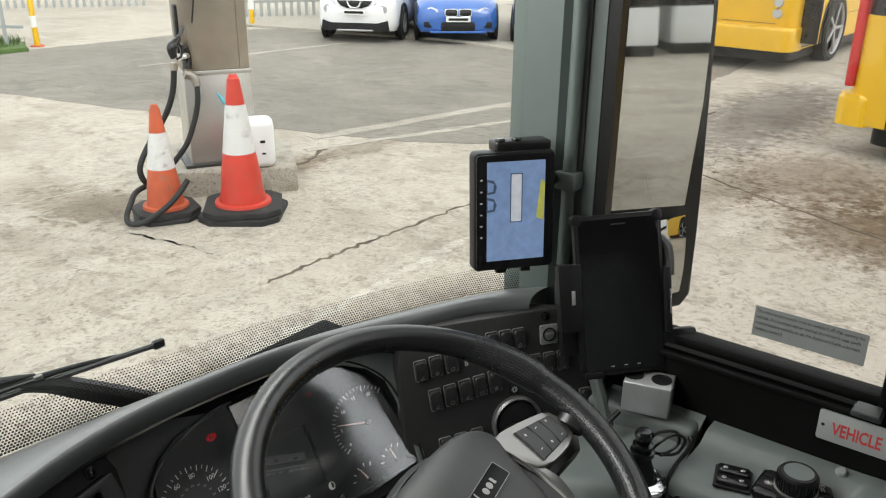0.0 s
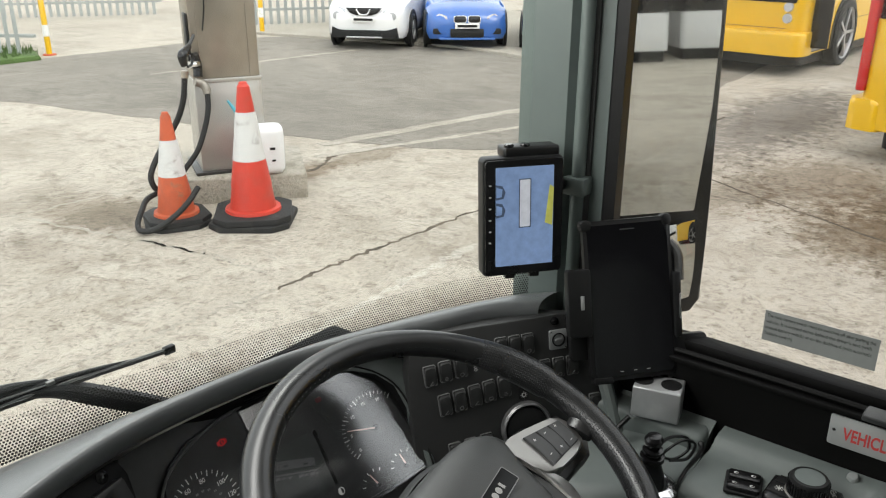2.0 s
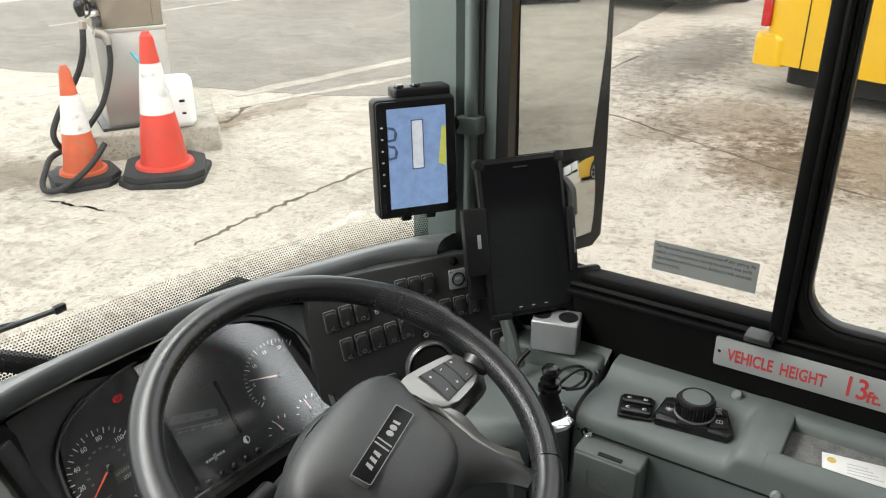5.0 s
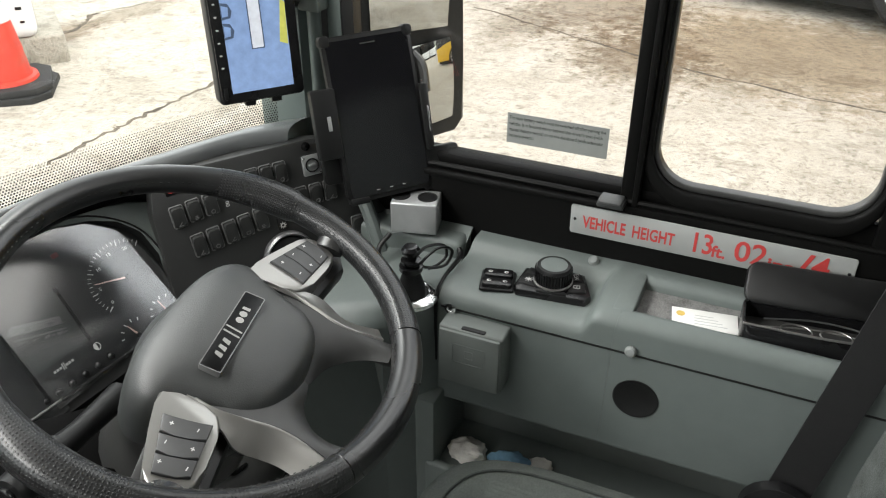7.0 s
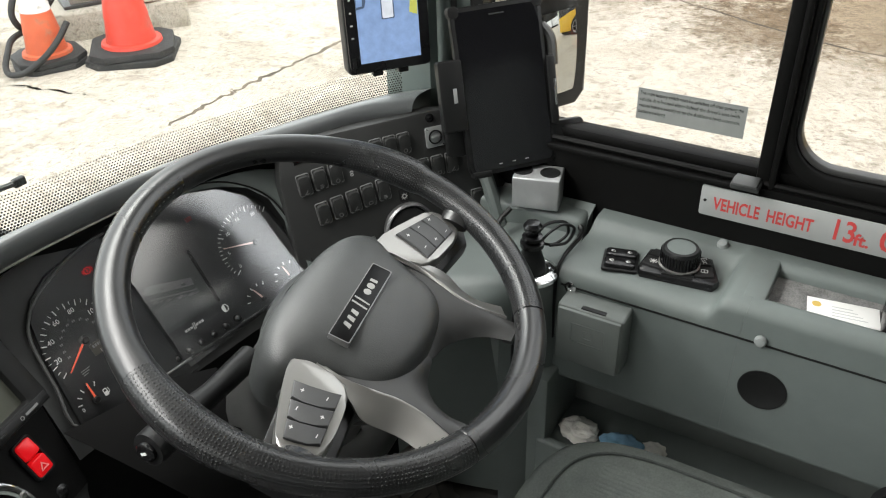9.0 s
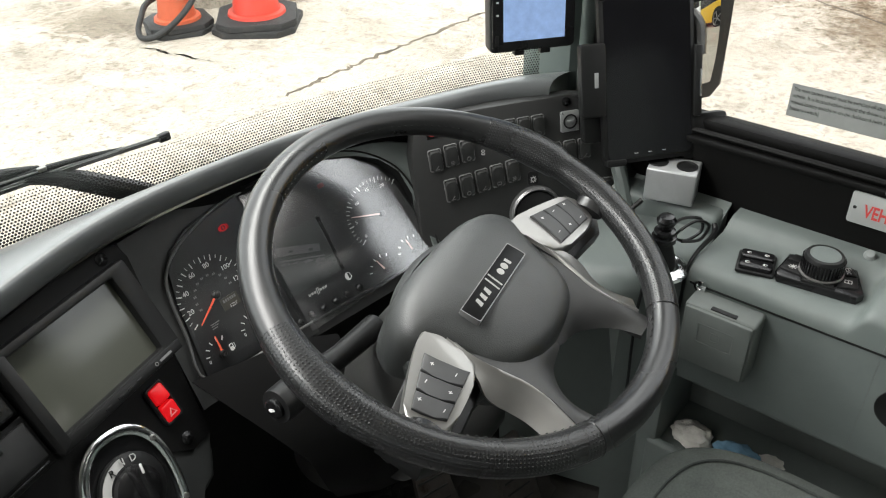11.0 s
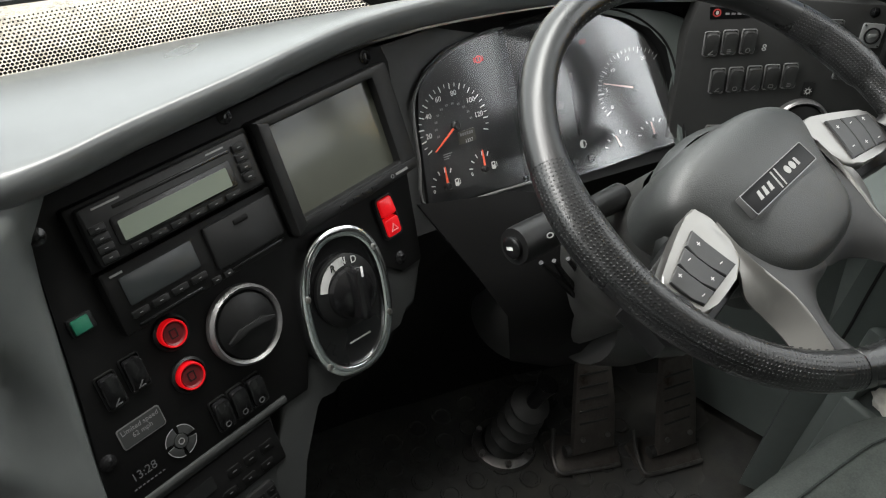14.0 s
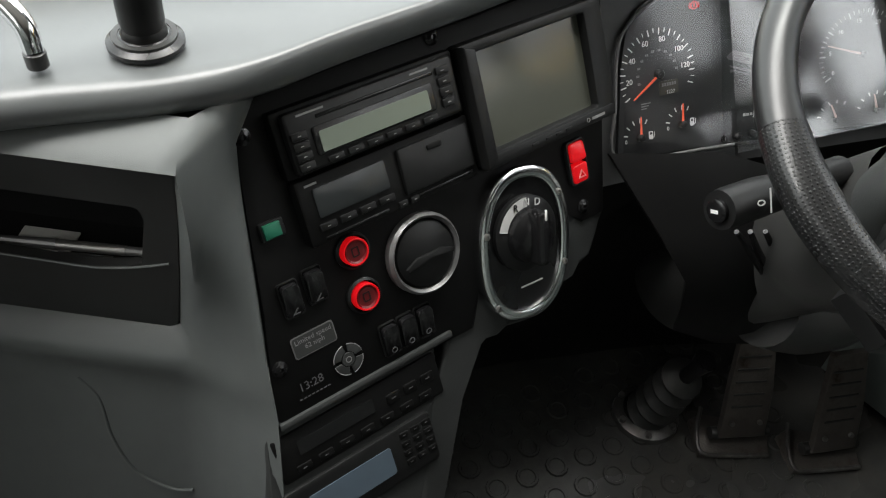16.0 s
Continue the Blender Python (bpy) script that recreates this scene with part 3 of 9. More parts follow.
def dirty(mt, blobs):
    """Brown dirt and damp stains of their own uneven outline, at given places of the yard."""
    nt = mt.node_tree
    b = nt.nodes["Principled BSDF"]
    tc = next(n for n in nt.nodes if n.type == "TEX_COORD")
    out = b.inputs["Base Color"].links[0].from_socket
    for (x, y, a, c, amount, colour) in blobs:
        mp = nt.nodes.new("ShaderNodeMapping")
        mp.inputs["Location"].default_value = (-x / a, -y / c, 0)
        mp.inputs["Scale"].default_value = (1 / a, 1 / c, 0)
        nt.links.new(tc.outputs["Object"], mp.inputs["Vector"])
        ln = nt.nodes.new("ShaderNodeVectorMath")
        ln.operation = "LENGTH"
        nt.links.new(mp.outputs[0], ln.inputs[0])
        no = nt.nodes.new("ShaderNodeTexNoise")
        no.inputs["Scale"].default_value, no.inputs["Detail"].default_value, no.inputs["Roughness"].default_value = 6.5, 12.0, 0.82
        nt.links.new(tc.outputs["Object"], no.inputs["Vector"])
        ad = nt.nodes.new("ShaderNodeMath")
        ad.operation = "MULTIPLY_ADD"
        nt.links.new(no.outputs["Fac"], ad.inputs[0])
        ad.inputs[1].default_value = -2.6
        nt.links.new(ln.outputs["Value"], ad.inputs[2])
        mr = nt.nodes.new("ShaderNodeMapRange")
        mr.inputs["From Min"].default_value, mr.inputs["From Max"].default_value = -0.85, -0.45
        mr.inputs["To Min"].default_value, mr.inputs["To Max"].default_value = amount, 0.0
        nt.links.new(ad.outputs[0], mr.inputs["Value"])
        mx = nt.nodes.new("ShaderNodeMix")
        mx.data_type = "RGBA"
        mx.blend_type = "MULTIPLY"
        mx.inputs["B"].default_value = (colour[0] / 0.34, colour[1] / 0.31, colour[2] / 0.26, 1)
        nt.links.new(mr.outputs["Result"], mx.inputs["Factor"])
        nt.links.new(out, mx.inputs["A"])
        out = mx.outputs["Result"]
    nt.links.new(out, b.inputs["Base Color"])


dirty(CONCRETE, [(6.4, -0.9, 1.5, 2.6, 0.9, (0.2, 0.158, 0.108)), (7.0, 0.9, 1.2, 1.0, 0.8, (0.19, 0.158, 0.12)), (5.85, 0.3, 0.9, 0.7, 0.85, (0.17, 0.138, 0.1)), (6.3, 1.4, 0.9, 0.35, 0.7, (0.2, 0.17, 0.13)), (2.85, 5.0, 0.5, 0.9, 0.7, (0.2, 0.17, 0.13)), (2.2, 4.5, 0.25, 0.7, 0.6, (0.24, 0.21, 0.17)), (5.3, 4.5, 0.8, 0.3, 0.7, (0.19, 0.16, 0.12)), (9.2, 2.0, 3.0, 0.9, 0.75, (0.12, 0.105, 0.09)), (3.0, 4.8, 0.8, 0.5, 0.55, (0.2, 0.17, 0.13)), (4.6, 4.55, 0.5, 0.3, 0.7, (0.17, 0.13, 0.09)), (8.0, -4.0, 2.2, 3.0, 0.6, (0.2, 0.15, 0.1)), (2.2, 3.6, 1.2, 0.5, 0.3, (0.3, 0.27, 0.22))])
yard()


# ---------------------------------------------------------------- fuel pump island
def island():
    m = fmat((3.72, 4.38, GROUND), (0.78, -0.626, 0), (0.626, 0.78, 0), (0, 0, 1))
    whole("pump_island", box(-0.5, 0.52, -0.06, 0.85, -0.03, 0.2, 0.025, 3), PALELINE, "chipped concrete plinth under the fuel pump", "plinth", m=m)
    p = thing("fuel_pump", m @ Matrix.Translation((0, 0.05, 0.2)) @ pose(0, 0, 0, 0, 0, 10), "stainless steel fuel pump column with black hoses", "fuel pump")
    part("foot_plate", box(-0.31, 0.27, 0.02, 0.56, 0, 0.025, 0.004), RUBBER, p, "black steel foot plate")
    part("lower_cabinet", box(-0.26, 0.24, 0.05, 0.5, 0.02, 0.72, 0.012), PALESTEEL, p, "pale scuffed steel lower cabinet")
    part("upper_cabinet", box(-0.255, 0.235, 0.055, 0.495, 0.724, 2.0, 0.012), STEEL, p, "brown-tinted brushed steel upper cabinet")
    part("seam_strip", box(0.16, 0.168, 0.049, 0.06, 0.73, 1.9, 0.001), STEEL, p)
    part("seam_strip", box(-0.2, -0.192, 0.049, 0.06, 0.73, 1.9, 0.001), STEEL, p)
    part("cabinet_ledge", box(-0.265, 0.245, 0.04, 0.05, 0.7, 0.73, 0.003), PALESTEEL, p)
    inv = p.matrix_basis.inverted()
    part("nozzle_holster", box(-0.275, -0.258, 0.06, 0.2, 0.82, 1.2, 0.006), BLACK, p, "flat black nozzle holster")
    part("nozzle_spout", tube([(3.53, 4.5, 0.64), (3.49, 4.48, 0.605), (3.43, 4.45, 0.565)], [0.011, 0.012, 0.017], 10, m=inv), RUBBER, p, "dull metal nozzle spout")
    part("nozzle", tube([(3.45, 4.455, 0.572), (3.4, 4.43, 0.55), (3.355, 4.405, 0.53), (3.345, 4.4, 0.505), (3.357, 4.4, 0.455)], [0.02, 0.032, 0.036, 0.032, 0.026], 12, m=inv), GLOSS, p, "black fuel nozzle")
    part("nozzle_guard", tube([(3.425, 4.44, 0.545), (3.455, 4.44, 0.51), (3.44, 4.43, 0.455), (3.39, 4.41, 0.44)], 0.009, 8, m=inv), GLOSS, p, "trigger guard of the nozzle")
    part("hose_collar", tube([(3.352, 4.4, 0.42), (3.348, 4.4, 0.37)], 0.027, 12, m=inv, steps=1), STEEL, p, "grey hose collar")
    part("swivel", tube([(3.45, 4.48, 0.44), (3.505, 4.5, 0.438), (3.545, 4.52, 0.436)], [0.026, 0.03, 0.03], 12, m=inv), CHROME, p, "chrome hose swivel")
    part("swivel_back", tube([(3.53, 4.52, 0.5), (3.555, 4.53, 0.42), (3.545, 4.52, 0.34)], 0.034, 12, m=inv), GLOSS, p)
    part("outlet", tube([(3.5, 4.5, 0.31), (3.54, 4.48, 0.295), (3.556, 4.455, 0.265), (3.553, 4.44, 0.22)], [0.032, 0.034, 0.032, 0.028], 12, m=inv), WORNPIPE, p, "worn brass-grey hose outlet")
    part("hose", tube([(3.348, 4.4, 0.38), (3.333, 4.42, 0.229), (3.306, 4.46, 0.099), (3.27, 4.5, 0.005), (3.221, 4.52, -0.071), (3.15, 4.52, -0.149), (3.071, 4.5, -0.235), (3.036, 4.49, -0.305), (3.049, 4.48, -0.378), (3.116, 4.5, -0.443)], 0.021, 10, m=inv), CONEBASE, p, "thick black hose of the nozzle")
    part("cable", tube([(-0.14, 0.04, 1.7), (-0.13, 0.035, 1.3), (-0.16, 0.03, 1.08)], 0.006, 6), BLACK, p)
    can = thing("jerrycan", m @ Matrix.Translation((0.17, -0.0, 0.2)), "white plastic jerrycan standing beside the pump", "jerrycan")
    bm = box(-0.15, 0.19, -0.08, 0.12, 0, 0.38, 0.06, 5)
    part("can_body", bm, MILKY, can)
    part("can_cap", lathe([(0.025, 0.35), (0.025, 0.39), (0.0, 0.39)], 14, m=Matrix.Translation((-0.01, 0.0, 0))), MILKY, can)
    part("can_hole", box(0.08, 0.12, -0.083, -0.076, 0.2, 0.22, 0.001), BLACK, can)
    part("can_hole", box(0.09, 0.12, -0.083, -0.076, 0.11, 0.125, 0.001), BLACK, can)
    part("blue_hose", tube([(-0.1, 0.0, 0.35), (-0.13, -0.02, 0.46), (-0.2, -0.02, 0.58)], [0.02, 0.017, 0.009], 8), BLUEHOSE, can, "pale blue filling spout")


island()


def cone(name, at, h, old, label):
    c = thing(name, Matrix.Translation((at[0], at[1], GROUND)) @ pose(0, 0, 0, 0, 0, at[2]), label, "traffic cone", "cones by the pump")
    k = h
    for i, (z, s) in enumerate(((0.0, 1.0), (0.045 * k, 0.95))):
        a = 0.27 * s * k / 0.95
        b = 0.1 * s
        out = [(a - b, -a), (a, -a + b), (a, a - b), (a - b, a), (-a + b, a), (-a, a - b), (-a, -a + b), (-a + b, -a)]
        part("base", prism(out, z, z + 0.042 * k, 0.01, m=pose(0, 0, 0, 0, 0, 9 * i)), CONEBASE, c, "black rubber cone base")
    z0 = 0.088 * k
    r = lambda f: (0.165 - 0.127 * f) * k  # noqa: E731
    cuts = (0.0, 0.16, 0.42, 0.78, 0.97) if not old else (0.0, 0.12, 0.4, 0.74, 0.96)
    H = h - z0
    red = CONEOLD if old else CONEORANGE
    part("foot_flange", lathe([(0.0, z0), (0.2 * k, z0), (0.195 * k, z0 + 0.02), (r(0), z0 + 0.025)], 28), red, c)
    part("lower_band", lathe([(r(0), z0), (r(0.2), z0 + 0.2 * H), (r(0.2) + 0.004, z0 + 0.2 * H), (r(cuts[2]), z0 + cuts[2] * H)], 28), red, c)
    part("sleeve", lathe([(r(cuts[2]) + 0.003, z0 + (cuts[2] - 0.01) * H), (r(cuts[3]) + 0.003, z0 + cuts[3] * H)], 28), CONEWHITE, c, "white reflective sleeve")
    part("upper_band", lathe([(r(cuts[3]), z0 + (cuts[3] - 0.01) * H), (r(cuts[4]), z0 + cuts[4] * H), (r(cuts[4]) - 0.006, z0 + 0.975 * H), (0.03 * k, z0 + 0.985 * H), (0.026 * k, z0 + H), (0.0, z0 + H)], 28), red, c)
    return c


cone("traffic_cone", (3.47, 3.92, 38), 1.0, False, "bright red and white traffic cone on black rubber base")
cone("traffic_cone", (3.10, 4.32, 60), 0.80, True, "smaller dirty orange and white traffic cone")
whole("fuel_hose", tube([(3.553, 4.44, 0.235), (3.532, 4.42, 0.12), (3.49, 4.42, -0.01), (3.413, 4.42, -0.156), (3.34, 4.44, -0.25), (3.25, 4.47, -0.34), (3.12, 4.5, -0.42), (2.96, 4.45, -0.44), (2.85, 4.36, GROUND + 0.14), (2.79, 4.33, GROUND + 0.07), (2.775, 4.27, GROUND + 0.035), (2.84, 4.2, GROUND + 0.045), (2.95, 4.13, GROUND + 0.12), (3.06, 4.11, GROUND + 0.2), (3.17, 4.13, GROUND + 0.28)], 0.02, 10), CONEBASE, "black fuel hose hanging from the pump, looped round the smaller cone", "hose")


# ---------------------------------------------------------------- parked cars
def wheel(parent, m, r=0.32, w=0.2):
    ty = part("wheel", lathe([(r - 0.1, -w / 2), (r - 0.03, -w / 2), (r, -w / 2 + 0.03), (r, w / 2 - 0.03), (r - 0.03, w / 2), (r - 0.1, w / 2)], 28, m=m), TYRE, parent, "black tyre")
    bm = lathe([(r - 0.09, w / 2 - 0.01), (r - 0.11, w / 2 - 0.03), (r - 0.12, w / 2 - 0.09)], 28, m=m)
    for i in range(5):
        a = 72 * i
        box(0.03, r - 0.1, -0.022, 0.022, w / 2 - 0.05, w / 2 - 0.02, 0.006, bm=bm, m=m @ pose(0, 0, 0, 0, 0, a))
    lathe([(0.0, w / 2 - 0.02), (0.05, w / 2 - 0.02), (0.06, w / 2 - 0.06)], 16, bm=bm, m=m)
    part("rim", bm, ALLOY, ty, "five-spoke alloy rim")


def car(name, at, yaw, paint, label, lw=1.8, style="hatch", size=0.78):
    """A parked car, its nose at the origin looking along -y."""
    c = thing(name, Matrix.Translation((at[0], at[1], GROUND + 0.035)) @ pose(0, 0, 0, 0, 0, yaw) @ Matrix.Scale(size, 4), label, "car", "parked cars")
    h = lw / 2
    tall = {"hatch": 0.0, "crossover": 0.12, "van": 0.22}[style]
    top = {"hatch": 1.43, "crossover": 1.57, "van": 1.95}[style]
    # stations along the length: y, half width, sill height, shoulder height, roof height, roof half width
    st = [(0.0, h - 0.34, 0.26, 0.56 + tall, 0.6 + tall, h - 0.5), (0.05, h - 0.16, 0.22, 0.62 + tall, 0.68 + tall, h - 0.32), (0.2, h - 0.05, 0.2, 0.7 + tall, 0.79 + tall, h - 0.2), (0.5, h - 0.01, 0.2, 0.78 + tall, 0.88 + tall, h - 0.16), (0.9, h, 0.22, 0.84 + tall, 0.94 + tall, h - 0.14), (1.25, h, 0.22, 0.88 + tall, 1.0 + tall, h - 0.14),
          (1.95, h, 0.22, 0.91 + tall, top - 0.05, h - 0.3), (2.7, h, 0.22, 0.93 + tall, top, h - 0.28), (3.5, h, 0.24, 0.94 + tall, top - 0.08, h - 0.3), (4.0, h - 0.03, 0.28, 0.93 + tall, 1.2 + tall, h - 0.25), (4.2, h - 0.12, 0.32, 0.85 + tall, 0.95 + tall, h - 0.3)]
    rows = []
    for y, w, sl, sh, rf, rw in st:
        rows.append([(-w + 0.06, y, sl), (-w, y, sl + 0.12), (-w, y, (sl + sh) / 2), (-w + 0.03, y, sh), (-rw, y, rf - 0.03), (-rw + 0.16, y, rf), (0, y, rf + 0.03), (rw - 0.16, y, rf), (rw, y, rf - 0.03), (w - 0.03, y, sh), (w, y, (sl + sh) / 2), (w, y, sl + 0.12), (w - 0.06, y, sl)])
    bm = strip(rows, closed=True)
    bm.faces.new([v for v in bm.verts[:13]])
    bmesh.ops.subdivide_edges(bm, edges=bm.edges[:], cuts=1, use_grid_fill=True, smooth=0.7)
    body = part("body", bm, paint, c, sharp=50)
    face = lambda x, z, d=0.02: fmat((x, d, z), (1, 0, 0), (0, 0.12, 1), (0, -1, 0.12))  # noqa: E731
    if style == "hatch":
        for s in (-1, 1):
            k = part("grille", prism(rounded(-0.13, 0.13, -0.07, 0.07, 0.045, 5), 0, 0.045, 0.012, m=face(s * 0.15, 0.62)), GLOSS, body, "black kidney-shaped grille half")
            part("grille_frame", ring(rounded(-0.14, 0.14, -0.08, 0.08, 0.05, 5), rounded(-0.125, 0.125, -0.065, 0.065, 0.042, 5), 0.02, 0.05, m=face(s * 0.15, 0.62), bev=0.004), CHROME, k)
            part("air_intake", prism(rounded(-0.13, 0.13, -0.06, 0.06, 0.03), 0, 0.06, 0.01, m=face(s * (h - 0.3), 0.37, 0.07)), BLACK, body, "black side air intake")
        part("air_intake", prism(rounded(-0.36, 0.36, -0.09, 0.09, 0.04), 0, 0.05, 0.008, m=face(0, 0.34)), BLACK, body, "black lower air intake")
        part("front_lip", box(-0.6, 0.6, -0.04, 0.1, 0.2, 0.25, 0.015), paint, body)
    elif style == "crossover":
        part("grille", prism([(-0.4, 0.06), (0.4, 0.06), (0.3, -0.05), (0.16, -0.1), (-0.16, -0.1), (-0.3, -0.05)], 0, 0.045, 0.01, m=face(0, 0.78)), GLOSS, body, "black V-shaped grille")
        part("grille_bar", tube([(-0.16, -0.03, 0.82), (-0.08, -0.045, 0.71), (0.08, -0.045, 0.71), (0.16, -0.03, 0.82)], 0.018, 8), CHROME, body, "chrome V bar")
        part("lower_cladding", prism([(-0.72, 0.1), (-0.5, 0.02), (0.5, 0.02), (0.72, 0.1), (0.74, -0.13), (-0.74, -0.13)], -0.1, 0.05, 0.015, m=face(0, 0.34)), BLACK, body, "black lower bumper cladding")
        part("skid_plate", box(-0.4, 0.4, -0.05, 0.06, 0.21, 0.25, 0.01), ALLOY, body)
        for s in (-1, 1):
            part("round_lamp", lathe([(0.0, 0.06), (0.085, 0.055), (0.1, 0.02), (0.11, -0.03)], 24, m=fmat((s * (h - 0.3), 0.08, 0.66), (1, 0, 0), (0, 0, 1), (s * 0.25, -1, 0.1))), LENS, body, "round clear lamp")
    else:
        for i in range(4):
            part("grille_slat", box(-0.6, 0.6, -0.05, 0.02, 0.5 + 0.11 * i, 0.545 + 0.11 * i, 0.01), ALLOY if i % 2 else BLACK, body, "slat of the radiator grille")
        part("grille", prism(rounded(-0.62, 0.62, -0.23, 0.23, 0.05), 0, 0.03, 0.008, m=face(0, 0.68)), GLOSS, body, "black radiator opening")
        part("front_bumper", box(-h + 0.12, h - 0.12, -0.09, 0.1, 0.24, 0.46, 0.04, 3), BLACK, body, "dark plastic bumper")
        part("bumper_trim", box(-h + 0.2, h - 0.2, -0.1, -0.08, 0.4, 0.43, 0.006), ALLOY, body)
    plate_z = {"hatch": 0.44, "crossover": 0.55, "van": 0.42}[style]
    part("number_plate", box(-0.26, 0.26, -0.075, -0.06, plate_z, plate_z + 0.11, 0.004), WHITE, body, "white number plate with dark bar")
    part("plate_bar", box(-0.21, 0.21, -0.079, -0.074, plate_z + 0.03, plate_z + 0.08, 0.001), BLACK, body)
    for s in (-1, 1):
        hl = part("headlight", prism([(-0.19, -0.045), (0.12, -0.075), (0.22, 0.0), (0.2, 0.07), (-0.05, 0.06), (-0.17, 0.02)][::s], -0.05, 0.05, 0.02, m=fmat((s * (h - 0.33), 0.15, 0.66 + tall), (s * 0.88, 0.47, 0), (0, 0.2, 1), (s * 0.45, -0.88, 0.2))), LENS, body, "swept clear headlight")
        part("lamp_socket", lathe([(0.0, 0.056), (0.045, 0.054), (0.05, 0.02)], 16, m=fmat((s * (h - 0.31), 0.15, 0.66 + tall), (1, 0, 0), (0, 0.2, 1), (s * 0.45, -0.88, 0.2))), ALLOY, hl)
        for y in (0.85, 3.4):
            wheel(c, fmat((s * (h - 0.075), y, 0.32), (0, 1, 0), (0, 0, 1), (s, 0, 0)))
            part("wheel_arch", ring(ellipse(0, 0, 0.42, 0.42, 28), ellipse(0, 0, 0.34, 0.34, 28), -0.06, 0.014, m=fmat((s * h, y, 0.33), (0, s, 0), (0, 0, 1), (s, 0, 0)), bev=0.006), BLACK, c)
        part("side_mirror", box(-0.09, 0.09, -0.05, 0.05, -0.06, 0.06, 0.03, 3, m=Matrix.Translation((s * (h + 0.08), 1.45, 1.02 + tall))), paint, body)
    part("windscreen", strip([[(-h + 0.32, 1.3, 1.02 + tall), (0, 1.24, 1.04 + tall), (h - 0.32, 1.3, 1.02 + tall)], [(-h + 0.4, 1.92, top - 0.04), (0, 1.88, top), (h - 0.4, 1.92, top - 0.04)]]), SCREENOFF, body, "dark windscreen")
    return c


car("parked_car", (10.3, 9.2, 0), -62, CARWHITE, "white crossover car with black grille, parked nose out", style="crossover")
car("parked_car", (11.25, 7.75, 0), -50, CARBLUE, "metallic blue hatchback parked nose out")
car("parked_van", (12.0, 6.3, 0), -60, CARDARK, "dark grey van with slatted grille, parked nose out", 1.95, "van")


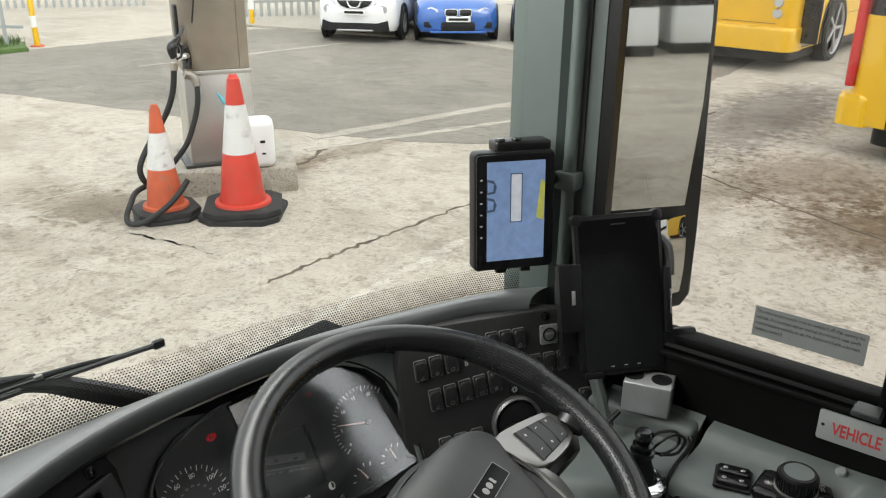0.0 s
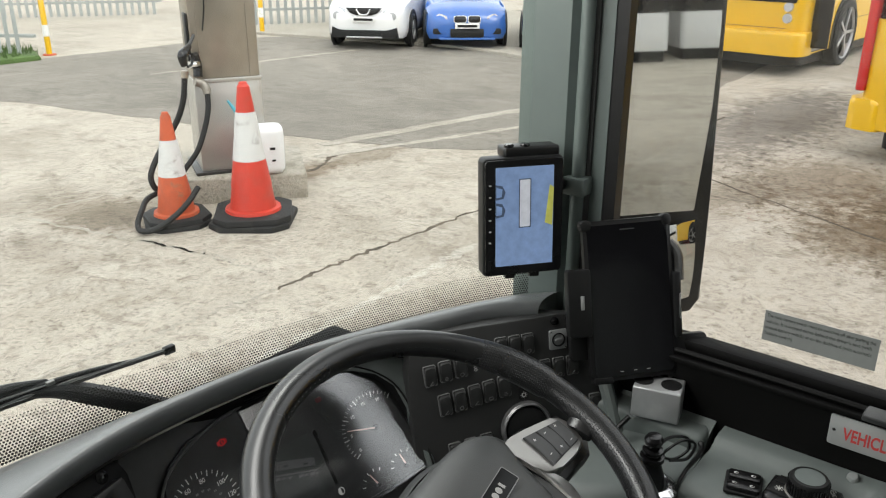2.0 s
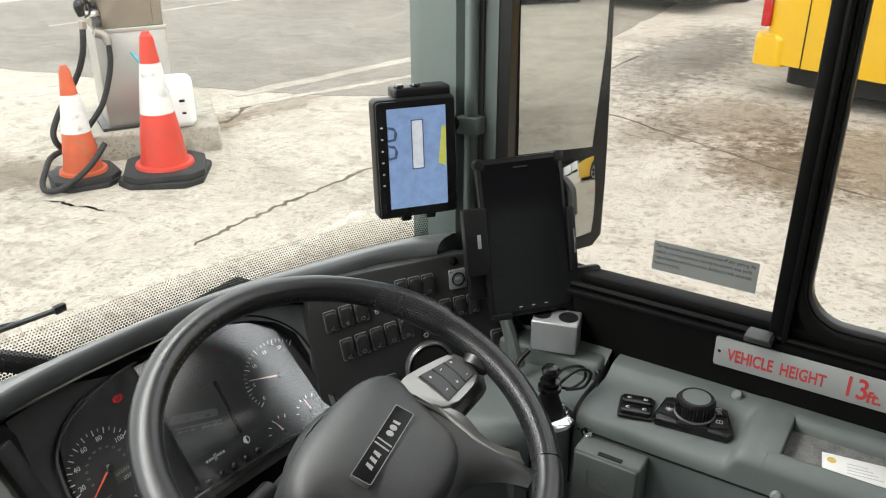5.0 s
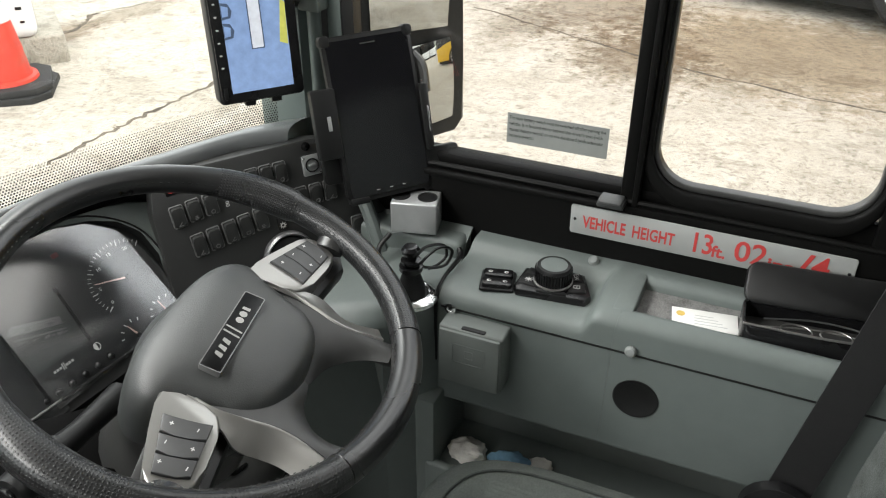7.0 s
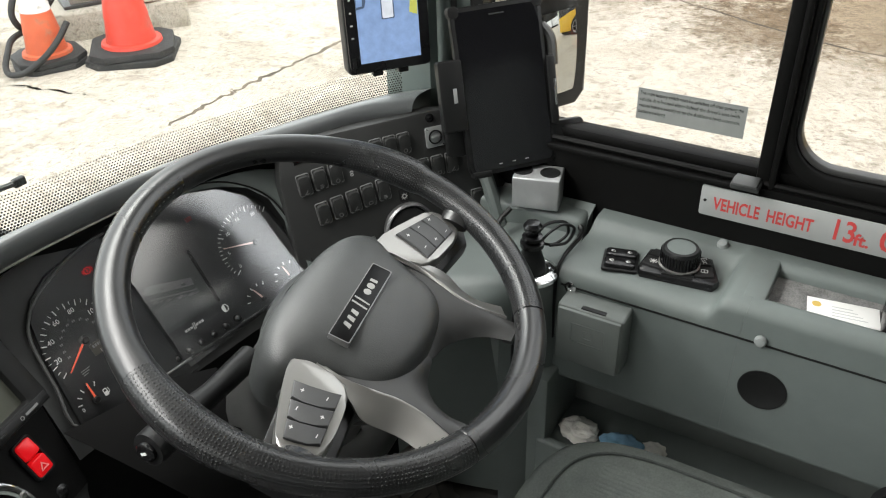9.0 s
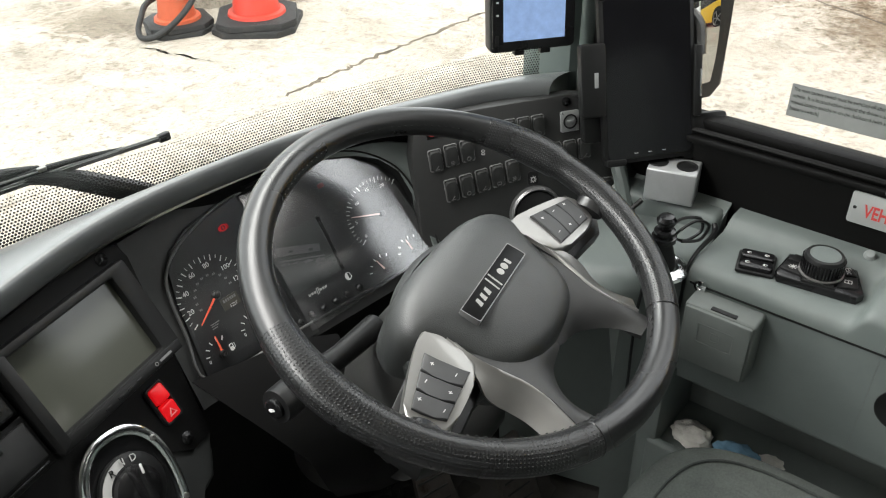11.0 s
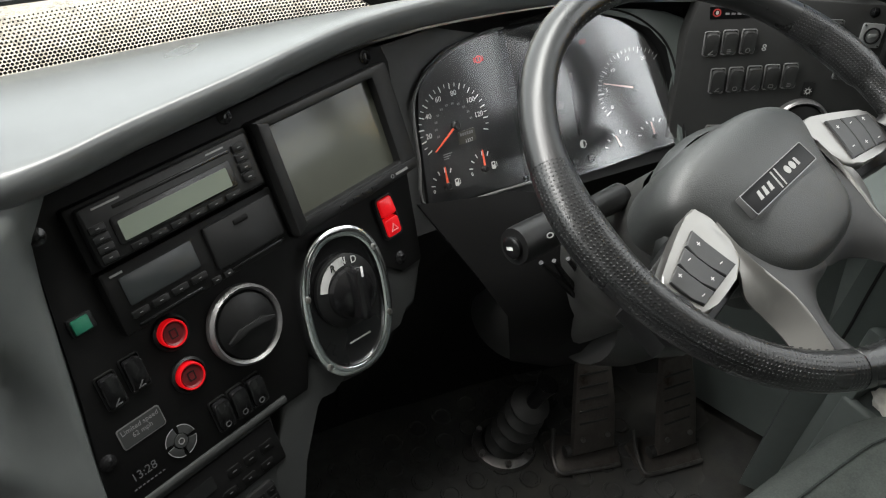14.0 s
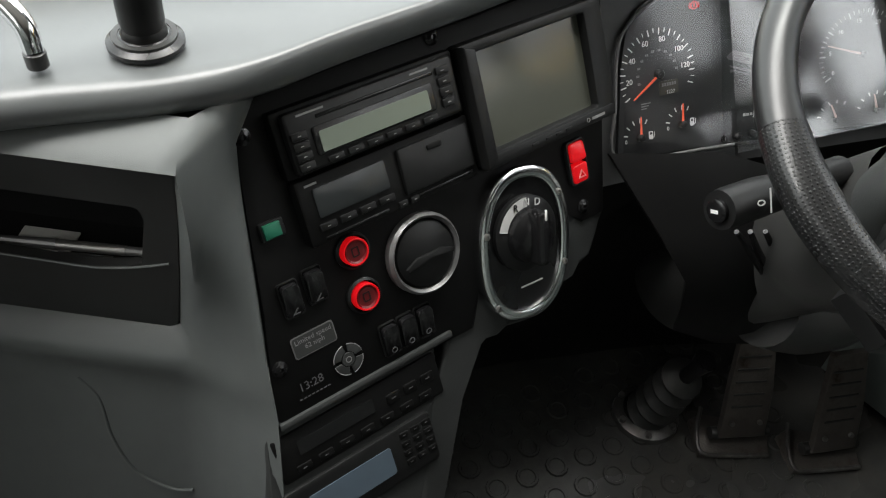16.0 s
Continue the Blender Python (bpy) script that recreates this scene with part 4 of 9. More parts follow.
# ---------------------------------------------------------------- yellow buses
def bus(name, m, label, rear):
    """A single-deck bus: x along its length from the near end, y across from its near side, z up from the ground."""
    b = thing(name, m, label, "bus", "yellow buses")
    L, Wd, Hh = 11.0, 2.5, 3.0
    out = rounded(0, L, 0, Wd, 0.22 if not rear else 0.16, 6)
    lo = prism(out, 0.30, 1.25, 0.0)
    body = part("lower_body", lo, YELLOW, b, "yellow painted lower body")
    part("window_band", prism([(x * 0.998 + 0.01, y * 0.985 + 0.018) for x, y in out], 1.25, 2.5), GLOSS, b, "dark glazed window band")
    part("roof", prism(out, 2.5, Hh, 0.12, 4), YELLOW, b)
    part("skirt_gap", prism([(x * 0.96 + 0.2, y * 0.9 + 0.12) for x, y in out], 0.12, 0.31), BLACK, b, "dark underside")
    if rear:
        part("bumper", prism([(x, y) for x, y in rounded(-0.07, 0.25, -0.03, Wd + 0.03, 0.09)], 0.28, 0.56, 0.05, 3), YELLOW, b, "yellow plastic bumper corner")
        part("rear_lamp", box(-0.02, 0.06, -0.012, 0.14, 0.62, 1.75, 0.02, 3), REDLENS, b, "tall red rear lamp")
        part("rear_lamp", box(-0.02, 0.06, Wd - 0.14, Wd + 0.012, 0.62, 1.75, 0.02, 3), REDLENS, b)
        part("panel_seam", box(0.42, 0.43, -0.006, 0.0, 0.3, 1.25, 0.001), BLACK, b)
        part("panel_seam", box(2.1, 2.11, -0.006, 0.0, 0.3, 1.25, 0.001), BLACK, b)
        part("side_logo", tube([(1.27 + 0.05 * i, -0.008, 0.52 + 0.16 * (i % 2)) for i in range(6)], 0.014, 6), BLACK, b, "black looped line emblem")
        for i, (x0, x1, z) in enumerate(((1.6, 2.25, 0.72), (1.6, 2.4, 0.6))):
            part("lettering_bar", box(x0, x1, -0.006, 0.0, z - 0.025, z + 0.025, 0.002), BLACK, b)
        words("side_words", "Provided by", 0.1, BLACK, b, fmat((1.52, -0.006, 0.82), (1, 0, 0), (0, 0, 1), (0, -1, 0)))
        for z, s in ((1.1, 0.16), (0.72, 0.13), (0.45, 0.12)):
            part("painted_flower", prism([(0.75 + s * (1 + 0.2 * math.cos(5 * a)) * math.cos(a), z + s * (1 + 0.2 * math.cos(5 * a)) * math.sin(a)) for a in [i * math.pi / 20 for i in range(40)]], 0, 0.004, m=fmat((0, 0, 0), (1, 0, 0), (0, 0, 1), (0, -1, 0))), REDLENS, b, "red flower-like painted blotch")
        part("crest", box(1.45, 1.75, -0.006, 0.0, 0.92, 1.14, 0.002), WHITE, b, "pale square sticker")
    else:
        part("bumper", prism([(x, y) for x, y in rounded(-0.1, 0.5, -0.03, Wd + 0.03, 0.2)], 0.3, 0.62, 0.05, 3), YELLOW, b, "yellow front bumper")
        part("windscreen", box(-0.02, 0.03, 0.15, Wd - 0.15, 1.0, 2.4, 0.03), SCREENOFF, b, "dark windscreen")
        part("doorway", box(0.28, 1.02, -0.012, 0.12, 0.32, 2.4, 0.01), BLACK, b, "open dark doorway")
        part("door_step", box(0.3, 1.0, -0.02, 0.1, 0.34, 0.37, 0.004), SATIN, b, "worn metal door step")
        part("door_pole", tube([(0.42, 0.02, 0.4), (0.42, 0.02, 1.4), (0.36, 0.02, 2.2)], 0.018, 8), YELLOW, b)
        for z0 in (0.66, 1.02):
            part("body_crease", box(-0.006, 0.0, 0.25, Wd - 0.25, z0, z0 + 0.008, 0.002), RUBBER, b)
            part("body_crease", box(2.2, 10.8, -0.006, 0.0, z0, z0 + 0.008, 0.002), RUBBER, b)
        part("door_leaf", box(0.26, 0.31, -0.25, 0.0, 0.4, 2.35, 0.015), GLOSS, b, "dark folded door leaf")
        part("door_edge", box(1.02, 1.06, -0.02, 0.0, 0.32, 2.4, 0.005), YELLOW, b)
        for y, z in ((0.25, 0.95), (0.25, 0.8), (Wd - 0.25, 0.95)):
            part("headlight", lathe([(0.0, 0.03), (0.06, 0.03), (0.07, 0.0)], 16, m=fmat((0.0, y, z), (0, -1, 0), (0, 0, 1), (-1, 0, 0))), LENS, b)
        part("lettering_bar", box(-0.015, 0.0, Wd - 0.7, Wd - 0.2, 0.85, 0.97, 0.002), BLACK, b)
    for x in ((2.7, 8.3) if rear else (1.72, 7.4)):
        part("wheel_arch", prism([(x + 0.56 * math.cos(a), 0.5 + 0.56 * math.sin(a)) for a in [math.pi * i / 16 for i in range(17)]] + [(x - 0.56, 0.3), (x + 0.56, 0.3)], 0, 0.01, m=fmat((0, 0, 0), (1, 0, 0), (0, 0, 1), (0, -1, 0))), BLACK, b, "black wheel arch")
        wheel(b, fmat((x, 0.08, 0.48), (1, 0, 0), (0, 0, 1), (0, -1, 0)), 0.48, 0.28)
    return b


bus("parked_bus", fmat((8.0, 1.0, GROUND), (-0.30, -0.954, 0), (0.954, -0.30, 0), (0, 0, 1)), "yellow single-deck bus with red rear lamp, parked alongside", True)
bus("parked_bus", fmat((12.0, 2.6, GROUND), (0.998, -0.06, 0), (0.06, 0.998, 0), (0, 0, 1)), "yellow bus with its front door standing open", False)


# ---------------------------------------------------------------- fences, bollards, bank
def fence(points, label):
    f = thing("palisade_fence", None, label, "fence", "yard fences")
    for a, b in zip(points, points[1:]):
        a, b = Vector((*a, GROUND)), Vector((*b, GROUND))
        d = (b - a).normalized()
        n = int((b - a).length / 0.155)
        for i in range(n):
            m = fmat(a + d * (0.155 * i), d, Vector((-d.y, d.x, 0)), (0, 0, 1))
            part("pale", prism([(-0.034, -0.006), (-0.02, 0.006), (0.02, 0.006), (0.034, -0.006)], 0.06, 1.9, m=m), FENCE, f)
        for z in (0.35, 1.55):
            m = fmat(a + Vector((0, 0, z)), d, Vector((-d.y, d.x, 0)), (0, 0, 1))
            part("rail", box(0, (b - a).length, 0.008, 0.05, -0.025, 0.025, 0.003, m=m), FENCE, f)
        for i in range(int((b - a).length / 2.75) + 1):
            m = fmat(a + d * (2.75 * i), d, Vector((-d.y, d.x, 0)), (0, 0, 1))
            part("post", box(-0.05, 0.05, 0.05, 0.1, -0.05, 1.85, 0.004, m=m), FENCE, f)


fence([(5.0, 14.6), (6.35, 12.55)], "grey galvanised palisade fence on a grassy bank")
fence([(11.0, 13.3), (14.2, 11.2)], "grey palisade fence behind the parked cars")
fence([(7.0, 19.5), (11.3, 16.4)], "grey palisade fence across the yard entrance")


def bollard(at, label):
    b = thing("bollard", Matrix.Translation((*at, GROUND)), label, "bollard")
    part("post", lathe([(0.045, 0), (0.045, 0.92), (0.035, 0.95), (0.0, 0.95)], 16), YELLOW, b)
    part("reflective_band", lathe([(0.048, 0.3), (0.048, 0.48)], 16), WHITE, b)
    part("foot", lathe([(0.0, 0.02), (0.1, 0.02), (0.11, 0.0)], 16), CONEOLD, b)


bollard((6.67, 12.79), "yellow bollard with white band at the verge")
bollard((10.75, 12.35), "yellow bollard at the kerb end")
bt = thing("water_barrel", Matrix.Translation((11.6, 15.6, GROUND)), "blue plastic barrel by the far fence", "barrel")
part("barrel_body", lathe([(0.0, 0.0), (0.2, 0.0), (0.24, 0.3), (0.2, 0.7), (0.0, 0.72)], 20), BLUEPLASTIC, bt)


def tufts(name, cx, cy, a, b, n, h, label, mat, seed):
    rng = random.Random(seed)
    vs, fs = [], []
    for _ in range(n):
        r, t = math.sqrt(rng.random()), rng.uniform(0, 6.283)
        x, y = cx + a * r * math.cos(t), cy + b * r * math.sin(t)
        k, w, t2 = h * rng.uniform(0.5, 1.3), 0.012, rng.uniform(0, 6.283)
        dx, dy = w * math.cos(t2), w * math.sin(t2)
        i = len(vs)
        vs += [(x - dx, y - dy, GROUND), (x + dx, y + dy, GROUND), (x + rng.uniform(-0.06, 0.06), y + rng.uniform(-0.06, 0.06), GROUND + k)]
        fs.append((i, i + 1, i + 2))
    me = bpy.data.meshes.new(name)
    me.from_pydata(vs, [], fs)
    me.materials.append(mat)
    tagged(new(name, me), label, "grass", kind="stuff")


tufts("grass", 5.6, 13.2, 1.0, 0.8, 1600, 0.16, "rough green grass at the foot of the fence", GRASS, 3)
yard_bank = whole("grass_bank", prism([(3.5, 14.0), (5.2, 12.4), (6.3, 12.35), (6.5, 12.9), (5.4, 15.2), (3.8, 16)], GROUND - 0.03, GROUND + 0.08, 0.04), GRASS, "low grassy verge under the fence", "verge", kind="structure")


# ---------------------------------------------------------------- behind the coach, seen in the outside mirror
def far_coach(at, label):
    b = thing("far_coach", Matrix.Translation((at[0], at[1], GROUND)), label, "coach", "coaches behind")
    part("body", prism(rounded(0, 2.5, 0, 9.5, 0.2, 4), 0.35, 1.5, 0.02), CARWHITE, b)
    part("window_band", prism(rounded(0.015, 2.485, 0.02, 9.48, 0.2, 4), 1.5, 2.7), GLOSS, b, "dark glazed band")
    part("roof", prism(rounded(0, 2.5, 0, 9.5, 0.2, 4), 2.7, 3.2, 0.12, 3), CARWHITE, b)
    part("skirt", prism(rounded(0.1, 2.4, 0.2, 9.3, 0.1, 2), 0.0, 0.36), BLACK, b)


far_coach((2.4, -35.0), "white coach parked far behind")
far_coach((5.4, -36.0), "second white coach parked far behind")
far_coach((8.6, -38.0), "third white coach in the row behind")


def hedge(x0, x1, y, h, n, seed):
    rng = random.Random(seed)
    vs, fs = [], []
    for _ in range(n):
        x = rng.uniform(x0, x1)
        top = h * (0.75 + 0.3 * noise.noise(Vector((x * 0.35, 3.0, seed))) + 0.12 * noise.noise(Vector((x * 1.7, 1.0, seed))))
        c = Vector((x, y + rng.uniform(-1.0, 1.0), GROUND + top * math.sqrt(rng.random())))
        a = Vector((rng.uniform(-1, 1), rng.uniform(-1, 1), rng.uniform(-1, 1))).normalized()
        b = a.orthogonal().normalized()
        k = rng.uniform(0.08, 0.2)
        i = len(vs)
        vs += [tuple(c - a * k), tuple(c + b * k * 0.5), tuple(c + a * k), tuple(c - b * k * 0.5)]
        fs.append((i, i + 1, i + 2, i + 3))
    me = bpy.data.meshes.new("hedge")
    me.from_pydata(vs, [], fs)
    me.materials.append(LEAF)
    tagged(new("hedge", me), "dense green hedge behind the coaches", "hedge", kind="stuff")


hedge(-6, 26, -46, 6.0, 12000, 5)

# ---------------------------------------------------------------- the coach's shell
ROOF = 1.95
GLASSLINE = [(-1.5, 0.12), (-1.2, 0.22), (-0.9, 0.275), (-0.6, 0.297), (-0.3, 0.29), (-0.1, 0.283), (0.08, 0.28), (0.16, 0.275), (0.24, 0.265), (0.33, 0.25), (0.42, 0.228), (0.54, 0.205), (0.66, 0.17), (0.76, 0.135), (0.86, 0.095), (0.96, 0.04), (1.02, -0.01)]
LIPLINE = [(-1.5, 0.0), (-1.2, 0.06), (-0.9, 0.1), (-0.6, 0.1), (-0.33, 0.078), (-0.21, 0.062), (-0.14, 0.068), (-0.06, 0.094), (0.06, 0.128), (0.2, 0.172), (0.3, 0.186), (0.4, 0.182), (0.53, 0.163), (0.64, 0.122), (0.74, 0.078), (0.838, 0.034), (0.895, -0.022), (0.942, -0.075)]
GP = [Vector((p.x, p.y, 0)) for p in smooth_path([(x, y, 0) for x, y in GLASSLINE], 5)]
LP = [Vector((p.x, p.y, 0)) for p in smooth_path([(x, y, 0) for x, y in LIPLINE], 5)]


def shell():
    whole("floor", box(-1.5, 1.08, -9, 0.45, FLOOR - 0.06, FLOOR, 0.0), FLOORMAT, "black studded rubber cab floor", "floor", kind="structure")
    # raised round studs of the mat before the pedals
    vs, fs = [], []
    for i in range(15):
        for j in range(14):
            cx, cy = -0.1 + 0.056 * i + (0.028 if j % 2 else 0), -0.46 + 0.049 * j
            k = len(vs)
            for r, z in ((0.02, 0.0), (0.0185, 0.0035), (0.0145, 0.0035), (0.013, 0.0012)):
                vs += [(cx + r * math.cos(a * math.pi / 6), cy + r * math.sin(a * math.pi / 6), FLOOR + z) for a in range(12)]
            for q in range(3):
                fs += [(k + 12 * q + a, k + 12 * q + (a + 1) % 12, k + 12 * q + 12 + (a + 1) % 12, k + 12 * q + 12 + a) for a in range(12)]
            fs.append(tuple(k + 36 + a for a in range(12)))
    me = bpy.data.meshes.new("floor_studs")
    me.from_pydata(vs, [], fs)
    me.materials.append(FLOORMAT)
    tagged(new("floor_studs", me), "small raised rubber rings on the cab floor", "floor", kind="stuff")
    whole("ceiling", box(-1.55, 1.08, -9, 0.35, ROOF, ROOF + 0.08, 0.0), ROOFLINING, "pale grey roof lining", "ceiling", kind="structure")
    whole("wall_rear", box(-1.55, 1.08, -9.06, -9, FLOOR, ROOF, 0.0), DARKGREY, "dark rear bulkhead of the coach", "wall", kind="structure")
    whole("wall_left", box(-1.56, -1.5, -9, 0.1, FLOOR, 0.85, 0.0), GREY, "grey side wall below the windows", "wall", kind="structure")
    whole("wall_left_header", box(-1.56, -1.5, -9, 0.1, 1.72, ROOF, 0.0), GREY, "grey header above the side windows", "wall", kind="structure")
    for i in range(10):
        s = i % 2
        whole("window_post", box((-1.56, 1.0)[s], (-1.5, 1.06)[s], -8.98 + 1.55 * (i // 2), -8.88 + 1.55 * (i // 2), 0.85, 1.72, 0.0), BLACK, "black window post", "post", kind="structure")
    for s, (x, mt) in enumerate(((-1.53, TINTED), (1.03, TINTED))):
        sw = thing("window_saloon_left" if s == 0 else "window_saloon_right", None, "long tinted saloon side window" if s == 0 else "long tinted side window of the saloon", "window", kind="structure")
        g = part("pane", box(x - 0.002, x + 0.002, -8.95, (0.0, -1.9)[s], 0.85, 1.72, 0.0), mt, sw)
        g.visible_shadow = False
    whole("wall_right", box(0.992, 1.07, -9, 0.012, FLOOR - 0.55, 0.752, 0.0), MATTBLACK, "black lower side wall of the cab", "wall", kind="structure")
    whole("wall_right_header", box(0.992, 1.07, -9, 0.0, 1.72, ROOF, 0.0), GREY, "grey header above the cab window", "wall", kind="structure")
    whole("wall_right_rear", box(0.992, 1.07, -1.9, -1.5, 0.752, 1.72, 0.0), GREY, "grey panel behind the cab window", "wall", kind="structure")
    # front bulkhead under the windscreen
    rows = [[(p.x, p.y + 0.012, z) for p in GP] for z in (-0.55, 0.2, 0.74)]
    whole("wall_front", slab(rows, 0.02), BLACK, "black front bulkhead under the windscreen", "wall", kind="structure")
    rows = [[(p.x, p.y + 0.012 - 0.05, z) for p in GP] for z in (1.72, ROOF)]
    whole("wall_front_header", slab(rows, 0.02), GREY, "grey header above the windscreen", "wall", kind="structure")
    whole("trim_cowl", box(-1.5, 0.9, 0.31, 0.46, 0.56, 0.635, 0.012), MATTBLACK, "black cowl under the windscreen outside", "cowl", kind="structure")
    # windscreen with its dotted black border
    w = thing("window_windscreen", None, "large curved windscreen with a dotted border", "window", kind="structure")
    rows = [[(p.x, p.y + 0.006 + 0.016, z) for p in GP] for z in (0.70, 1.0, 1.4, 1.74)]
    g = part("pane", slab(rows, 0.004), PANE, w)
    g.visible_shadow = False
    vs, fs = [], []
    along = [0.0]
    for a, b in zip(GP, GP[1:]):
        along.append(along[-1] + (b - a).length)
    pitch = 0.0044
    for r in range(15):
        z, rad = 0.7815 + r * 0.0040, 0.00205 - 0.00007 * r
        for c in range(int(along[-1] / pitch)):
            s = (c + (0.5 if r % 2 else 0)) * pitch
            x, y = float(np.interp(s, along, [p.x for p in GP])), float(np.interp(s, along, [p.y for p in GP]))
            if x < -0.45:
                continue
            x2, y2 = float(np.interp(s + 0.002, along, [p.x for p in GP])), float(np.interp(s + 0.002, along, [p.y for p in GP]))
            dx, dy = (x2 - x) / 0.002, (y2 - y) / 0.002
            k = len(vs)
            vs += [(x + dx * rad * math.cos(a * math.pi / 3), y + 0.0145 + dy * rad * math.cos(a * math.pi / 3), z + rad * math.sin(a * math.pi / 3)) for a in range(6)]
            fs.append(tuple(range(k, k + 6)))
    me = bpy.data.meshes.new("dotted_border")
    me.from_pydata(vs, [], fs)
    me.materials.append(BLACK)
    ob = new("dotted_border", me)
    ob.parent = w
    tagged(ob, "black printed dots along the lower glass edge", kind="stuff")


shell()


def dashboard_pad():
    d_ob = thing("dashboard", None, "grey moulded dashboard wrapped round the driver", "dashboard")
    # from the glass to the rim: a share of the way, metres back from the rim, height
    prof = [(0.0, 0.0, 0.779), (0.06, 0.0, 0.793), (0.25, 0.0, 0.803), (0.5, 0.0, 0.811), (0.75, 0.0, 0.8165), (1.0, 0.03, 0.8195), (1.0, 0.018, 0.8193), (1.0, 0.011, 0.8178), (1.0, 0.005, 0.814), (1.0, 0.001, 0.808), (1.0, 0.0, 0.801), (1.0, 0.002, 0.794), (1.0, 0.007, 0.789), (1.0, 0.02, 0.785), (1.0, 0.045, 0.781)]
    rows = []
    for q, back, z in prof:
        row = []
        for g, l in zip(GP, LP):
            d = (g - l).normalized()
            e = l + d * 0.03
            row.append((g.x + (e.x - g.x) * q, g.y + (e.y - g.y) * q, z) if back == 0.0 and q < 1.0 else (l.x + d.x * back, l.y + d.y * back, z))
        rows.append(row)
    part("top_pad", strip(rows), PAD, d_ob, "dark grey soft dashboard top", sharp=60)
    # black sheet whose colour stands for shade between the pad's lip and the fascia boards
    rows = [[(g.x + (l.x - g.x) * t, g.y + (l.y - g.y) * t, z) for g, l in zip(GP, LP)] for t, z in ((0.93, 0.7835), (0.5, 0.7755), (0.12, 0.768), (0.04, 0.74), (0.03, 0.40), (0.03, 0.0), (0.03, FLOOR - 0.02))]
    part("under_shell", strip(rows), BLACK, d_ob, "black sheet under the dashboard, coloured as the shaded gap", sharp=60)
    return d_ob


dashboard_pad()


# ---------------------------------------------------------------- centre fascia
def screw(m, parent, r=0.006):
    bm = lathe([(r + 0.003, 0.0), (r + 0.003, 0.001), (r, 0.002), (r, 0.0035), (r * 0.5, 0.0045), (r * 0.42, 0.0025), (0.0, 0.0025)], 14, m=m)
    part("screw", bm, GLOSS, parent)


def centre_fascia():
    f = thing("centre_fascia", FD, "matt black instrument fascia with screws", "fascia")
    out = [(-0.205, -0.006), (-0.19, 0.002), (0.0, 0.012), (0.215, 0.008), (0.232, 0.0), (0.236, -0.02), (0.187, -0.262), (0.15, -0.262), (0.13, -0.24), (0.0, -0.245), (-0.03, -0.315), (-0.262, -0.308), (-0.272, -0.295), (-0.247, -0.19), (-0.226, -0.06), (-0.222, -0.03)]
    part("fascia_board", prism(out, -0.02, 0.0, 0.003), PANELBLACK, f)
    for u, v in ((0.002, 0.0), (0.2025, -0.004), (-0.2134, -0.0285), (-0.2508, -0.248), (0.1546, -0.243)):
        screw(Matrix.Translation((u, v, 0.0)), f, 0.0055)
    # grey moulding round the board, down to the floor
    m = thing("centre_column", FD, "grey moulded column under the fascia", "console")
    side = [(-0.079, -0.30), (-0.088, -0.372), (-0.135, -0.464), (-0.2, -0.62), (-0.36, -0.62), (-0.285, -0.308), (-0.262, -0.312)]
    part("column_front", prism(side, -0.12, -0.004, 0.006), DARKGREY, m)
    # same grey moulding, its shade given by the darker plastic
    part("column_flank", prism([(0.19, -0.25), (0.186, -0.263), (0.176, -0.285), (0.158, -0.309), (0.14, -0.314), (0.121, -0.313), (0.107, -0.322), (0.092, -0.335), (0.07, -0.343), (0.047, -0.346), (0.02, -0.34), (0.003, -0.332), (-0.018, -0.328), (-0.031, -0.335), (-0.065, -0.39), (-0.1, -0.455), (-0.18, -0.62), (-0.225, -0.62), (-0.141, -0.463), (-0.104, -0.378), (-0.076, -0.335), (-0.06, -0.305), (0.0, -0.23), (0.13, -0.22), (0.15, -0.24)], -0.13, -0.0035, 0.008, 3), DARKGREY, m, "grey moulding from the selector to the floor, darkened for shade", sharp=50)
    part("ledge_bar", box(-0.27, -0.06, -0.3095, -0.301, -0.03, 0.004, 0.0025), DARKGREY, m, "narrow grey ledge under the board")


def key(u0, u1, v0, v1, parent, mat=BLACK, h=0.003, name="button", label="", mark=True):
    b = part(name, prism(rounded(u0, u1, v0, v1, min(u1 - u0, v1 - v0) * 0.2, 3), -0.002, h, min(u1 - u0, v1 - v0) * 0.12), mat, parent, label)
    if mark:
        cu, cv, s = (u0 + u1) / 2, (v0 + v1) / 2, min(u1 - u0, v1 - v0) * 0.16
        part("symbol", box(cu - s * 1.4, cu + s * 1.4, cv - s * 0.35, cv + s * 0.35, h, h + 0.0003, 0), DIMPRINT if mark is True else mark, b)
    return b


